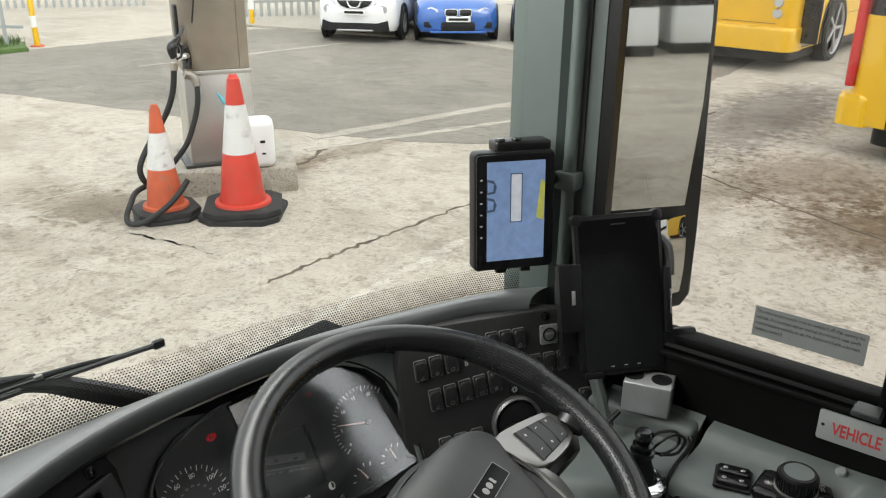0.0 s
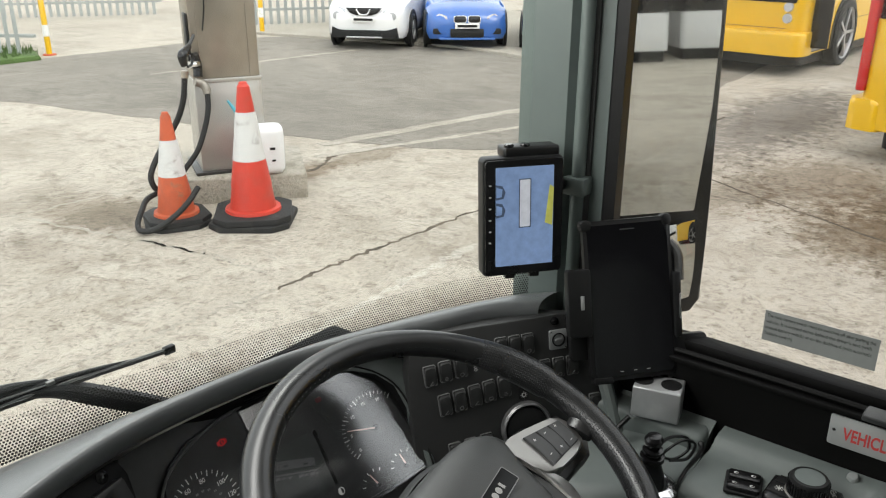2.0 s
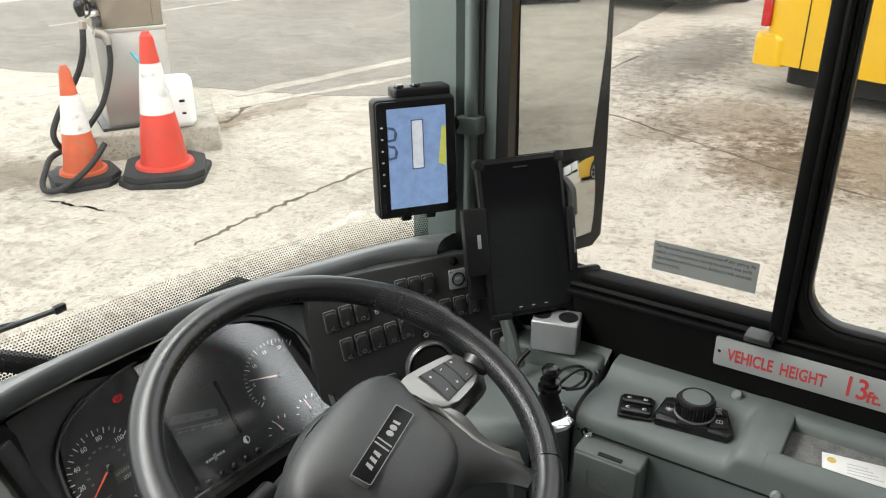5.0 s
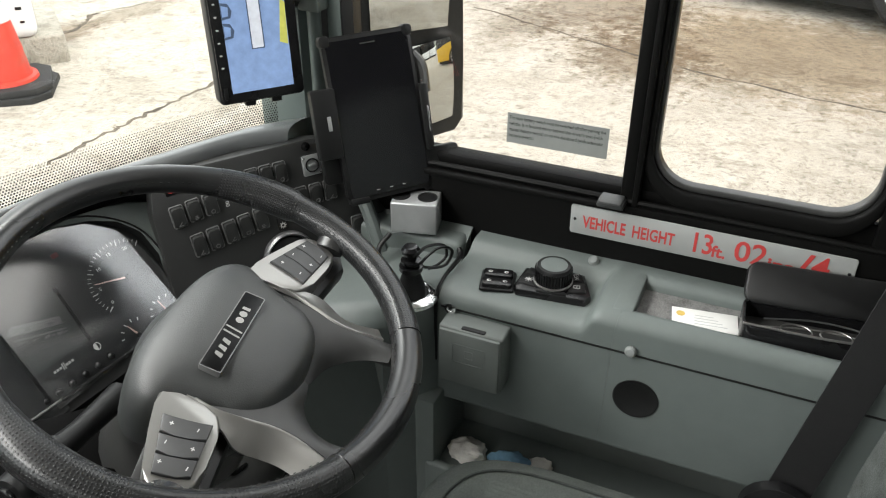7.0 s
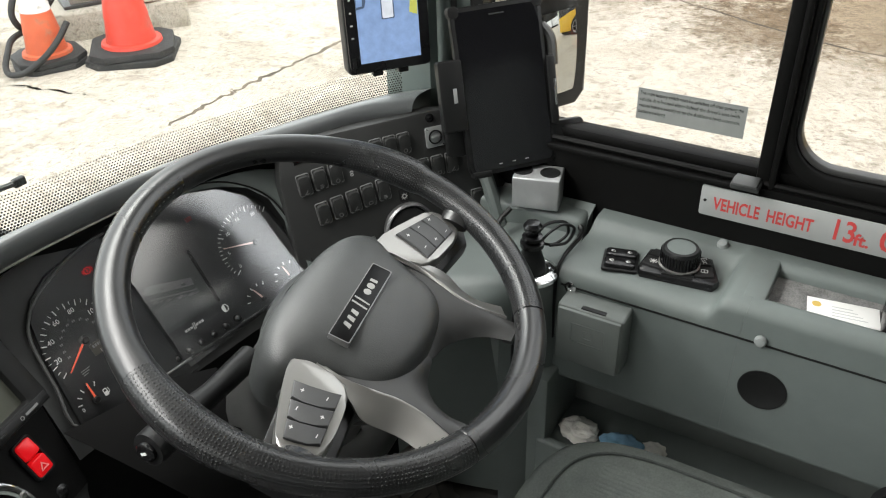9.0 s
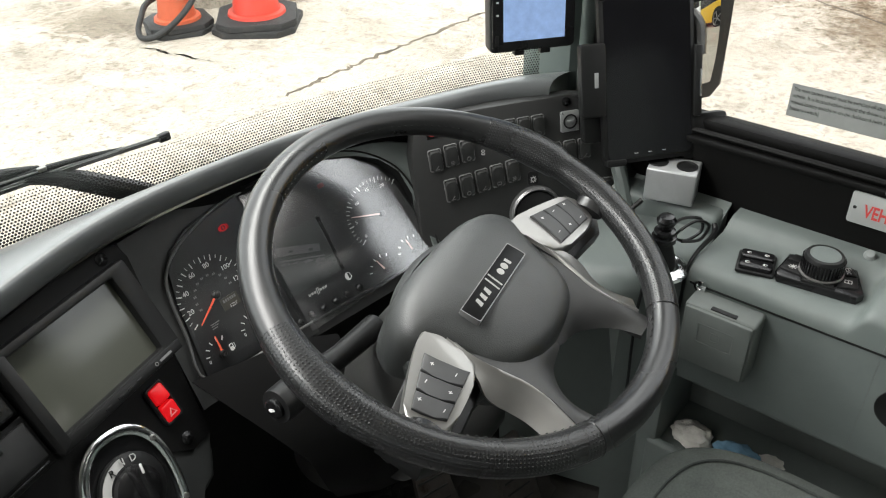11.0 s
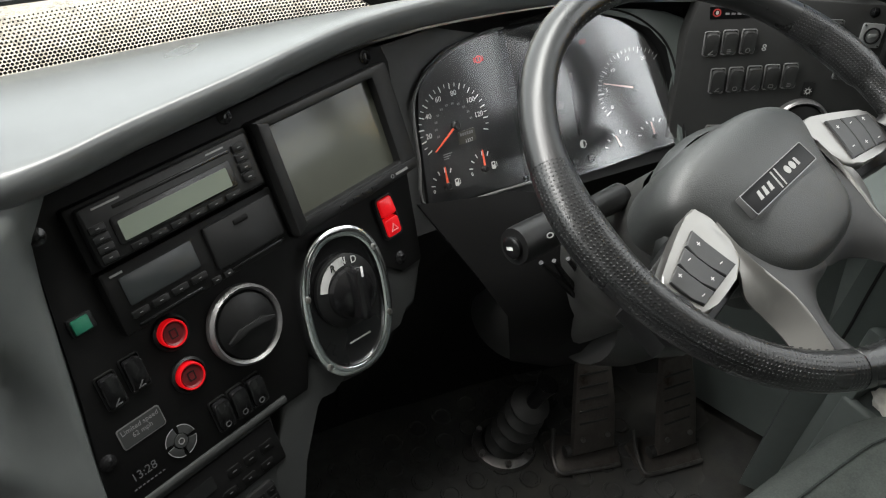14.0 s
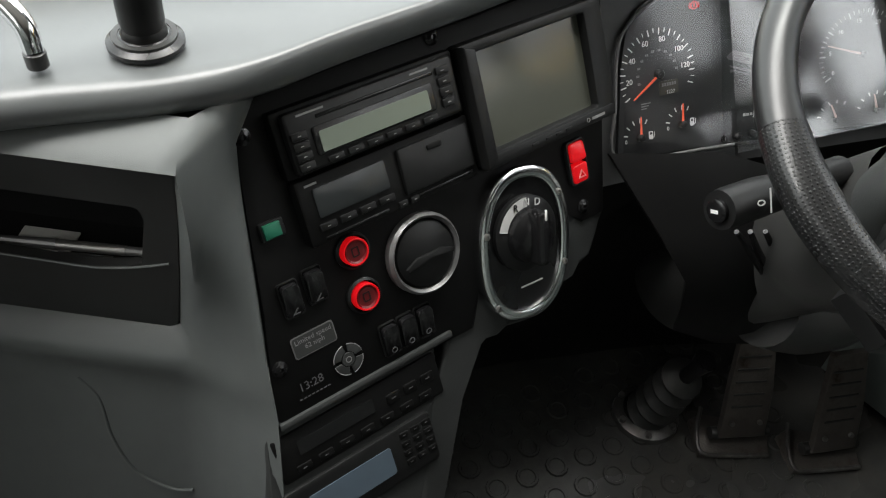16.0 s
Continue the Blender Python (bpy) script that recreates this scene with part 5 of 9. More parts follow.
def radio():
    r = thing("car_radio", FD @ Matrix.Translation((0, 0, 0.001)), "black radio with pale green-grey display", "radio")
    part("mounting_frame", prism(rounded(-0.19, 0.012, -0.079, -0.0155, 0.003, 2), -0.002, 0.012, 0.002), PANELBLACK, r)
    part("front_plate", prism(rounded(-0.182, 0.006, -0.076, -0.019, 0.004, 2), 0.012, 0.02, 0.003), BLACK, r)
    part("disc_slot", box(-0.15, -0.02, -0.031, -0.0275, 0.0195, 0.0205, 0.0008), GLOSS, r, "narrow disc slot")
    part("display_frame", prism(rounded(-0.158, -0.024, -0.0645, -0.037, 0.003, 2), 0.019, 0.0215, 0.001), GLOSS, r)
    part("display", prism(rounded(-0.152, -0.031, -0.062, -0.0425, 0.001, 1), 0.0215, 0.0222), LCD, r, "grey-green display, switched off")
    for i in range(6):
        key(-0.150 + 0.0215 * i, -0.133 + 0.0215 * i, -0.0735, -0.0675, r, h=0.0225)
    for i in range(4):
        key(-0.0165, -0.002, -0.034 - 0.0105 * i, -0.0255 - 0.0105 * i, r, h=0.0225)
        key(-0.179, -0.163, -0.0445 - 0.0095 * i, -0.037 - 0.0095 * i, r, h=0.0225)
    for u0, u1, v in ((-0.045, -0.024, -0.0235), (-0.168, -0.14, -0.0235)):
        part("lettering_bar", box(u0, u1, v - 0.0009, v + 0.0009, 0.02, 0.0203, 0), DIMPRINT, r)


def tachograph():
    r = thing("tachograph", FD @ Matrix.Translation((0, 0, 0.001)), "black digital tachograph with small display and card slots", "tachograph")
    part("mounting_frame", prism(rounded(-0.187, 0.012, -0.146, -0.0815, 0.003, 2), -0.002, 0.014, 0.002), PANELBLACK, r)
    part("display", prism(rounded(-0.172, -0.093, -0.121, -0.092, 0.002, 2), 0.013, 0.0155, 0.0005), TACHODISPLAY, r, "dark display with a grey reflection")
    part("printer_lid", prism(rounded(-0.078, 0.007, -0.134, -0.088, 0.002, 2), 0.013, 0.018, 0.0015), BLACK, r, "black printer lid")
    part("lid_grip", prism(rounded(-0.045, -0.027, -0.1, -0.094, 0.002, 2), 0.017, 0.0195, 0.001), PANELBLACK, r)
    for i in range(4):
        key(-0.175 + 0.022 * i, -0.157 + 0.022 * i, -0.1335, -0.1265, r, h=0.0165)
    for u in (-0.084, -0.07):
        key(u - 0.005, u + 0.005, -0.1445, -0.138, r, h=0.0165)
    part("card_slot", box(-0.172, -0.1, -0.1425, -0.1395, 0.0135, 0.0148, 0.0008), GLOSS, r)
    part("card_slot", box(-0.07, 0.005, -0.1415, -0.1385, 0.0135, 0.0148, 0.0008), GLOSS, r)
    part("lettering_bar", box(-0.178, -0.165, -0.0885, -0.0865, 0.014, 0.0144, 0), DIMPRINT, r)


def fascia_monitor():
    r = thing("fascia_monitor", FD @ Matrix.Translation((0, 0, 0.001)), "seven-inch monitor in the fascia, screen off", "monitor")
    part("hood_frame", ring(rounded(0.016, 0.216, -0.142, -0.015, 0.004, 3), rounded(0.03, 0.190, -0.131, -0.026, 0.003, 3), -0.002, 0.016, bev=0.002), BLACK, r)
    part("hood_side", prism([(0.016, -0.015), (0.03, -0.02), (0.03, -0.136), (0.016, -0.142)], 0.015, 0.03, 0.003), BLACK, r)
    part("screen", prism(rounded(0.029, 0.191, -0.132, -0.025, 0.001, 1), 0.0, 0.004), REFLECTSCREEN, r, "screen toned grey-green for the cabin's reflection")
    part("control_bar", box(0.02, 0.214, -0.1475, -0.134, 0.0, 0.017, 0.002), BLACK, r)
    for u in (0.085, 0.105, 0.12, 0.135):
        key(u, u + 0.009, -0.1425, -0.139, r, h=0.0182, mark=False)
    part("lettering_bar", box(0.176, 0.196, -0.1425, -0.1395, 0.017, 0.0174, 0), DIMPRINT, r)
    part("maker_dot", ring(ellipse(0.17, -0.141, 0.0026, 0.0026, 14), ellipse(0.17, -0.141, 0.0018, 0.0018, 14), 0.017, 0.0174), DIMPRINT, r)


def gear_selector():
    g = thing("gear_selector", FD @ Matrix.Translation((0.054, -0.246, 0.002)) @ pose(0, 0, 0, 0, 0, -13), "rotary gear selector in an oval chrome ring", "gear selector")
    o = [(0.0645 * math.copysign(abs(math.cos(a)) ** 0.85, math.cos(a)), 0.0885 * math.copysign(abs(math.sin(a)) ** 0.85, math.sin(a))) for a in [2 * math.pi * i / 48 for i in range(48)]]
    inn = [(x * 0.79, y * 0.845) for x, y in o]
    part("chrome_ring", ring(o, inn, -0.004, 0.012, bev=0.0035), CHROME, g, "oval chrome ring")
    part("dial_plate", prism(inn, -0.002, 0.006), GLOSS, g)
    part("knob_base", lathe([(0.043, 0.005), (0.043, 0.012), (0.036, 0.016), (0.0, 0.016)], 32, m=Matrix.Translation((0.0, 0.013, 0))), BLACK, g)
    part("knob", lathe([(0.031, 0.014), (0.029, 0.024), (0.02, 0.031), (0.0, 0.033)], 28, m=Matrix.Translation((0.0, 0.011, 0))), GLOSS, g, "round black selector knob")
    part("knob_grip", prism(rounded(-0.008, 0.008, -0.03, 0.032, 0.007, 4), 0.02, 0.044, 0.005, m=Matrix.Translation((0.0, 0.011, 0))), GLOSS, g, "raised grip bar")
    part("pointer", box(-0.0016, 0.0016, 0.026, 0.038, 0.0438, 0.0446, 0.0005, m=Matrix.Translation((0.0, 0.006, 0))), WHITE, g)
    part("marked_band", ring([(0.0415 * math.cos(radians(a)), 0.0415 * math.sin(radians(a))) for a in range(95, 171, 5)] + [(0.0415 * math.cos(radians(a)), 0.0415 * math.sin(radians(a))) for a in range(170, 94, -5)],
                             [(0.0412 * math.cos(radians(a)), 0.0412 * math.sin(radians(a))) for a in range(95, 171, 5)] + [(0.031 * math.cos(radians(a)), 0.031 * math.sin(radians(a))) for a in range(170, 94, -5)], 0.0155, 0.0166, m=Matrix.Translation((0.0, 0.013, 0))), DIMWHITE, g, "white band of the selector scale")
    for ch, a in (("R", 122), ("N", 97), ("D", 72)):
        words("letter", ch, 0.012, BLACK if a > 110 else DIMWHITE, g, Matrix.Translation((0.0363 * math.cos(radians(a)), 0.013 + 0.0363 * math.sin(radians(a)), 0.0172)))
    part("brake_rocker", box(-0.012, 0.02, -0.0505, -0.0485, 0.006, 0.0075, 0.0006, m=pose(0, 0, 0, 0, 0, 8)), DIMWHITE, g)
    for x, y in ((0.047, 0.053), (-0.0555, 0.018), (0.0555, -0.03), (-0.042, -0.066)):
        bm = lathe([(0.0042, 0.008), (0.004, 0.0132), (0.002, 0.0138), (0.0018, 0.0122), (0.0, 0.0122)], 12, m=Matrix.Translation((x, y, 0)))
        part("screw", bm, SATIN, g)


def round_vent(m, r=0.043, label="round black air vent with a chrome ring", metal=None):
    name = "air_vent"
    v = thing(name, m, label, "air vent", "round vents")
    part("vent_ring", lathe([(r + 0.003, -0.003), (r + 0.003, 0.008), (r, 0.012), (r - 0.003, 0.009), (r - 0.004, 0.0)], 36), metal or SILVERDARK, v, "thin dull silver ring")
    part("vent_ball", lathe([(r - 0.003, 0.003), (r - 0.006, 0.009), (r - 0.018, 0.014), (0.0, 0.016)], 32), BLACK, v)
    part("vent_flap", prism([(-r + 0.01, -0.004), (-0.015, 0.003), (0.015, 0.003), (r - 0.01, -0.004), (r - 0.012, -0.008), (0, -0.002), (-r + 0.012, -0.008)], 0.0145, 0.018, 0.001), BLACK, v)


def lit_button(m, label):
    b = thing("push_button", m, label, "push button", "lit push buttons")
    part("collar", lathe([(0.019, 0.0), (0.019, 0.003), (0.0165, 0.005)], 24), BLACK, b)
    part("light_ring", ring(ellipse(0, 0, 0.0142, 0.0142, 28), ellipse(0, 0, 0.0122, 0.0122, 28), 0.0, 0.0095, bev=0.0008), REDLAMP, b, "glowing red ring")
    part("cap", lathe([(0.0121, 0.0), (0.0119, 0.009), (0.01, 0.0075), (0.0, 0.007)], 24), DARKRED, b, "dim dark red cap")
    part("symbol", ring(rounded(-0.004, 0.004, -0.005, 0.005, 0.001, 2), rounded(-0.0028, 0.0028, -0.0038, 0.0038, 0.001, 2), 0.0072, 0.0078), BLACK, b)


def rocker(m, label="black rocker switch with a small symbol", group="fascia rocker switches", w=0.021, h=0.037, tilt=9, sign=0, edge=None):
    s = thing("rocker_switch", m, label, "switch", group)
    part("frame", ring(rounded(-w / 2, w / 2, -h / 2, h / 2, 0.003, 3), rounded(-w / 2 + 0.0013, w / 2 - 0.0013, -h / 2 + 0.0013, h / 2 - 0.0013, 0.002, 3), 0.0, 0.0032, bev=0.0005), edge or SWITCHEDGE, s)
    tip = pose(0, 0, 0, tilt, 0, 0)
    part("rocker", prism(rounded(-w / 2 + 0.0016, w / 2 - 0.0016, -h / 2 + 0.0018, h / 2 - 0.0018, 0.0045, 5), 0.0, 0.0072, 0.0022, m=tip), SWITCHPANEL if edge is None else GLOSS, s)
    y = -h * 0.3
    # a given edge marks low fascia switches, their shade put into darker colours
    print_mat = SYMBOLGREY if edge is None else SHADESYMBOL
    if sign == 0:
        part("symbol", ring(rounded(-0.0036, 0.0036, y - 0.003, y + 0.003, 0.0012, 2), rounded(-0.0024, 0.0024, y - 0.0018, y + 0.0018, 0.0006, 2), 0.0068, 0.0076, m=tip), print_mat, s)
    elif sign == 1:
        part("symbol", ring(ellipse(0, y, 0.0036, 0.0036, 14), ellipse(0, y, 0.0024, 0.0024, 14), 0.0068, 0.0076, m=tip), print_mat, s)
    elif sign == 2:
        part("symbol", prism([(-0.004, y - 0.003), (-0.0025, y - 0.0035), (0.003, y + 0.0028), (0.0018, y + 0.0035)], 0.0068, 0.0076, m=tip), print_mat, s)
        part("symbol", box(-0.0015, 0.0038, y - 0.0032, y - 0.002, 0.0068, 0.0076, 0, m=tip), print_mat, s)
    else:
        for d in (-0.0024, 0.0, 0.0024):
            part("symbol", box(-0.0032, 0.0032 - abs(d) * 0.6, y + d - 0.0006, y + d + 0.0006, 0.0068, 0.0076, 0, m=tip), print_mat, s)
    return s


def hazard():
    h = thing("hazard_switch", FD @ Matrix.Translation((0.155, -0.187, 0.0)), "lit red hazard warning switch with a triangle", "switch")
    part("frame", ring(rounded(-0.0145, 0.0145, -0.027, 0.027, 0.005, 3), rounded(-0.0115, 0.0115, -0.024, 0.024, 0.004, 3), 0.0, 0.006, bev=0.001), BLACK, h)
    part("upper_lens", prism(rounded(-0.0112, 0.0112, 0.001, 0.0237, 0.004, 3), 0.0, 0.011, 0.003, m=pose(0, 0, 0, -6, 0, 0)), REDLAMP, h)
    low = part("lower_lens", prism(rounded(-0.0112, 0.0112, -0.0237, -0.001, 0.004, 3), 0.0, 0.009, 0.002, m=pose(0, 0, 0, 4, 0, 0)), REDLAMP, h)
    part("triangle", ring([(-0.006, -0.018), (0.006, -0.018), (0, -0.0085)], [(-0.0037, -0.0167), (0.0037, -0.0167), (0, -0.0107)], 0.0085, 0.0098), PALERED, low)


centre_fascia()
radio()
tachograph()
fascia_monitor()
gear_selector()
round_vent(FD @ Matrix.Translation((-0.07, -0.2035, 0.0)), 0.0405)
lit_button(FD @ Matrix.Translation((-0.144, -0.169, 0.0)), "round push button with a glowing red ring")
lit_button(FD @ Matrix.Translation((-0.146, -0.2175, 0.0)), "lower round push button with a glowing red ring")
hazard()
gs = thing("green_switch", FD @ Matrix.Translation((-0.2147, -0.1163, 0.0)), "small green lens switch", "switch")
part("frame", prism(rounded(-0.012, 0.012, -0.009, 0.009, 0.002, 2), 0.0, 0.004, 0.001), BLACK, gs)
part("lens", prism(rounded(-0.0095, 0.0075, -0.007, 0.007, 0.001, 2), 0.004, 0.007, 0.001), GREENLENS, gs)
for u, v in ((-0.2185, -0.187), (-0.192, -0.184)):
    rocker(FD @ Matrix.Translation((u, v, 0.0)), sign=2, edge=BLACK)
for u in (-0.132, -0.110, -0.088):
    rocker(FD @ Matrix.Translation((u, -0.275, 0.0)), sign=1, edge=BLACK)
lt = thing("speed_label", FD @ Matrix.Translation((-0.2095, -0.2365, 0.0006)), "grey label giving the limited speed", "label")
part("label_plate", prism(rounded(-0.0235, 0.0235, -0.0115, 0.0115, 0.003, 3), 0.0, 0.0006), SILVERDARK, lt)
part("label_field", prism(rounded(-0.0222, 0.0222, -0.0103, 0.0103, 0.0025, 3), 0.0006, 0.0009), DARKGREY, lt)
words("label_words", "Limited speed\n62 mph", 0.0072, DIMPRINT, lt, Matrix.Translation((0, 0.0018, 0.0012)), depth=0.0001)
kp = thing("heater_control", FD @ Matrix.Translation((-0.182, -0.273, 0.0006)), "round five-part heater keypad and clock", "control panel")
for i in range(4):
    part("key_segment", prism([(0.0085 * math.cos(radians(a)), 0.0085 * math.sin(radians(a))) for a in range(90 * i + 8, 90 * i + 83, 12)] + [(0.0165 * math.cos(radians(a)), 0.0165 * math.sin(radians(a))) for a in range(90 * i + 80, 90 * i + 7, -12)], 0.0, 0.0014, 0.0003), DARKGREY, kp)
    part("key_outline", tube([(0.0165 * math.cos(radians(a)), 0.0165 * math.sin(radians(a)), 0.0012) for a in range(90 * i + 8, 90 * i + 84, 15)], 0.0005, 5), DIMPRINT, kp)
part("centre_key", lathe([(0.0075, 0.0), (0.007, 0.0018), (0.0, 0.0018)], 20), DARKGREY, kp)
part("centre_mark", ring(ellipse(0, 0, 0.0035, 0.0035, 16), ellipse(0, 0, 0.0024, 0.0024, 16), 0.0018, 0.0022), DIMPRINT, kp)
words("clock_digits", "13:28", 0.0125, SHADESYMBOL, kp, Matrix.Translation((-0.044, -0.004, 0.0006)), depth=0.0001)
for i in range(8):
    part("lettering_bar", box(-0.06 + 0.0045 * i, -0.0573 + 0.0045 * i, -0.0163, -0.015, 0.0, 0.0004, 0), SHADESYMBOL, kp)
lw = thing("lower_radio", FD, "black second control unit low in the console", "radio")
part("front_plate", prism(rounded(-0.284, -0.086, -0.368, -0.316, 0.003, 2), -0.02, -0.001, 0.002), PANELBLACK, lw)
part("display", prism(rounded(-0.26, -0.17, -0.344, -0.328, 0.001, 1), -0.001, 0.0), GLOSS, lw)
for i in range(7):
    key(-0.268 + 0.025 * i, -0.251 + 0.025 * i, -0.363, -0.354, lw, PANELBLACK, h=0.0004, mark=SHADESYMBOL)
for i in range(3):
    key(-0.155 + 0.022 * i, -0.138 + 0.022 * i, -0.346, -0.334, lw, PANELBLACK, h=0.0004, mark=SHADESYMBOL)
ph = thing("phone_unit", FD, "black telephone unit with blue-grey display and keypad", "telephone")
part("front_plate", prism(rounded(-0.292, -0.112, -0.44, -0.376, 0.006, 3), -0.02, 0.001, 0.003), BLACK, ph)
part("display", prism(rounded(-0.268, -0.168, -0.424, -0.391, 0.002, 1), 0.001, 0.002), LCDBLUE, ph, "blue-grey display")
for i in range(3):
    for j in range(4):
        key(-0.154 + 0.0145 * i, -0.143 + 0.0145 * i, -0.3905 - 0.0115 * j, -0.383 - 0.0115 * j, ph, PANELBLACK, h=0.0024, mark=SHADESYMBOL)


# ---------------------------------------------------------------- instrument cluster
def ticks(parent, c, r, a0, a1, n, long_every, L=0.008, mat=None, w=0.0011, m=None):
    bm = bmesh.new()
    for i in range(n + 1):
        a = radians(a0 + (a1 - a0) * i / n)
        k = L if i % long_every == 0 else L * 0.6
        box(r - k, r, -w / 2 * (1.3 if i % long_every == 0 else 0.8), w / 2 * (1.3 if i % long_every == 0 else 0.8), 0.001, 0.0014, 0, bm=bm, m=Matrix.Translation((c[0], c[1], 0)) @ Matrix.Rotation(a, 4, "Z"))
    return part("scale_marks", bm, mat or WHITE, parent)


def needle(parent, c, a, L, r, mat=None, label="orange needle"):
    n = part("needle", prism([(-L * 0.1, -0.0016), (L, -0.0006), (L, 0.0006), (-L * 0.1, 0.0016)], 0.004, 0.0055, m=Matrix.Translation((c[0], c[1], 0)) @ Matrix.Rotation(radians(a), 4, "Z")), mat or REDNEEDLE, parent, label)
    part("needle_hub", lathe([(r, 0.001), (r, 0.007), (r * 0.7, 0.009), (0, 0.009)], 20, m=Matrix.Translation((c[0], c[1], 0))), BLACK, parent)
    return n


def pane(outline, z, m, mat):
    """One thin sheet facing the driver."""
    turn = sum(x0 * y1 - x1 * y0 for (x0, y0), (x1, y1) in zip(outline, outline[1:] + outline[:1]))
    pts = outline if turn > 0 else outline[::-1]
    me = bpy.data.meshes.new("cover_glass")
    me.from_pydata([tuple(m @ Vector((x, y, z))) for x, y in pts], [], [tuple(range(len(pts)))])
    me.materials.append(mat)
    return me


def cluster():
    k = thing("instrument_cluster", None, "black instrument cluster with white dials and orange needles", "instrument cluster")
    left = [(-0.064, -0.095), (-0.058, -0.04), (-0.05, 0.02), (-0.042, 0.055), (-0.025, 0.08), (0.01, 0.097), (0.06, 0.104), (0.098, 0.105), (0.098, -0.107), (0.04, -0.101)]
    right = [(-0.026, -0.111), (-0.026, 0.105), (0.06, 0.102), (0.112, 0.098), (0.16, 0.08), (0.193, 0.05), (0.21, 0.012), (0.217, -0.03), (0.218, -0.112), (0.1, -0.112)]
    L = part("left_dial_plate", prism(left, -0.02, 0.0, m=FC), CLUSTERFACE, k)
    R = part("right_dial_plate", prism(right, -0.02, 0.0, m=FC2), CLUSTERFACE, k)
    # thin edge round the speedometer's side, sloping hood wall round the other
    rim = [FC @ Vector((x, y, 0.0)) for x, y in [(0.12, -0.111), (0.056, -0.106), (-0.064, -0.0935), (-0.0625, -0.03), (-0.055, 0.035), (-0.04, 0.062), (-0.022, 0.076), (0.001, 0.087), (0.055, 0.102), (0.118, 0.106)]]
    part("rim", tube(rim, 0.0022, 8, steps=4), SWITCHEDGE, k, "thin rim of the speedometer side", sharp=60)
    arch = smooth_path([(-0.002, 0.104, 0), (0.06, 0.1015, 0), (0.112, 0.0965, 0), (0.158, 0.081, 0), (0.193, 0.053, 0), (0.213, 0.02, 0), (0.22, -0.03, 0), (0.219, -0.08, 0), (0.217, -0.113, 0)], 4)
    wall = []
    for q, z in ((0.0, -0.002), (0.003, 0.008), (0.006, 0.018), (0.008, 0.0195), (0.0095, 0.012)):
        wall.append([tuple(FC2 @ Vector((p.x + q * n.x, p.y + q * n.y, z))) for p, n in ((p, Vector((p.x - 0.09, p.y + 0.03, 0)).normalized()) for p in arch)])
    part("hood_wall", strip(wall), BLACK, k, "sloping black hood wall", sharp=60)
    part("lower_edge", tube([tuple(FC2 @ Vector((x, y, 0.002))) for x, y in ((-0.004, -0.112), (0.1, -0.113), (0.217, -0.114))], 0.003, 8), BLACK, k)
    board_l = [(-0.088, -0.125), (-0.08, 0.12), (0.13, 0.135), (0.125, -0.13)]
    part("surround", prism(board_l, -0.03, -0.006, m=FC), SURROUND, k, "dark grey board round the dials")
    part("surround", prism([(-0.01, -0.135), (-0.005, 0.13), (0.2, 0.12), (0.262, 0.085), (0.262, -0.135)], -0.03, -0.006, m=FC2), SWITCHPANEL, k)
    part("grey_trim", prism([(0.0864, 0.0985), (0.12, 0.098), (0.154, 0.094), (0.19, 0.0855), (0.2225, 0.0755), (0.249, 0.061), (0.2465, 0.029), (0.2423, -0.008), (0.2335, -0.065), (0.228, -0.115), (0.216, -0.115), (0.217, -0.072), (0.2225, -0.013), (0.218, 0.03), (0.196, 0.061), (0.163, 0.082), (0.127, 0.0925)], -0.006, 0.017, 0.003, m=FC2), GREY, k, "grey trim beside the dials")
    dial = thing("speedometer", FC)
    dial.parent = k
    sp = (0.0, 0.0)
    ticks(dial, sp, 0.055, 208, -20, 26, 2)
    for i, n in enumerate(("20", "40", "60", "80", "100", "120")):
        a = radians((185, 150, 113, 78, 38, 6)[i])
        words("number", n, 0.0095, WHITE, dial, Matrix.Translation((0.0415 * math.cos(a), 0.0415 * math.sin(a), 0.001)))
    needle(dial, sp, 213, 0.046, 0.006)
    part("odometer", prism(rounded(0.002, 0.03, -0.027, -0.01, 0.001, 1), 0.0, 0.001), ODOMETER, dial, "small dark odometer display")
    words("number", "1227", 0.0065, DIMWHITE, dial, Matrix.Translation((0.018, -0.0245, 0.0012)))
    for i in range(6):
        part("odometer_digit", box(0.0055 + 0.0037 * i, 0.008 + 0.0037 * i, -0.0165, -0.0125, 0.001, 0.0012, 0), DIMPRINT, dial)
    for i, a in enumerate(range(196, -10, -19)):
        x, y = 0.0285 * math.cos(radians(a)), 0.0285 * math.sin(radians(a))
        for d in (-0.0012, 0.0012):
            part("small_number", box(x + d - 0.0008, x + d + 0.0008, y - 0.0014, y + 0.0014, 0.0005, 0.0008, 0), DIMPRINT, dial)
    for d in range(3):
        part("lettering_bar", box(-0.026, -0.012 - 0.003 * d, -0.0335 - 0.003 * d, -0.0322 - 0.003 * d, 0.0005, 0.0008, 0), DIMPRINT, dial)
    for c, s in (((-0.031, -0.073), 1), ((0.032, -0.068), 1)):
        ticks(dial, c, 0.024, 165, 60, 4, 1, 0.006)
        needle(dial, c, 88, 0.026, 0.0048)
        part("fuel_mark", ring(rounded(c[0] + 0.014, c[0] + 0.02, c[1] - 0.005, c[1] + 0.005, 0.001, 1), rounded(c[0] + 0.0152, c[0] + 0.0188, c[1] + 0.0005, c[1] + 0.0038, 0.0005, 1), 0.0005, 0.001), WHITE, dial)
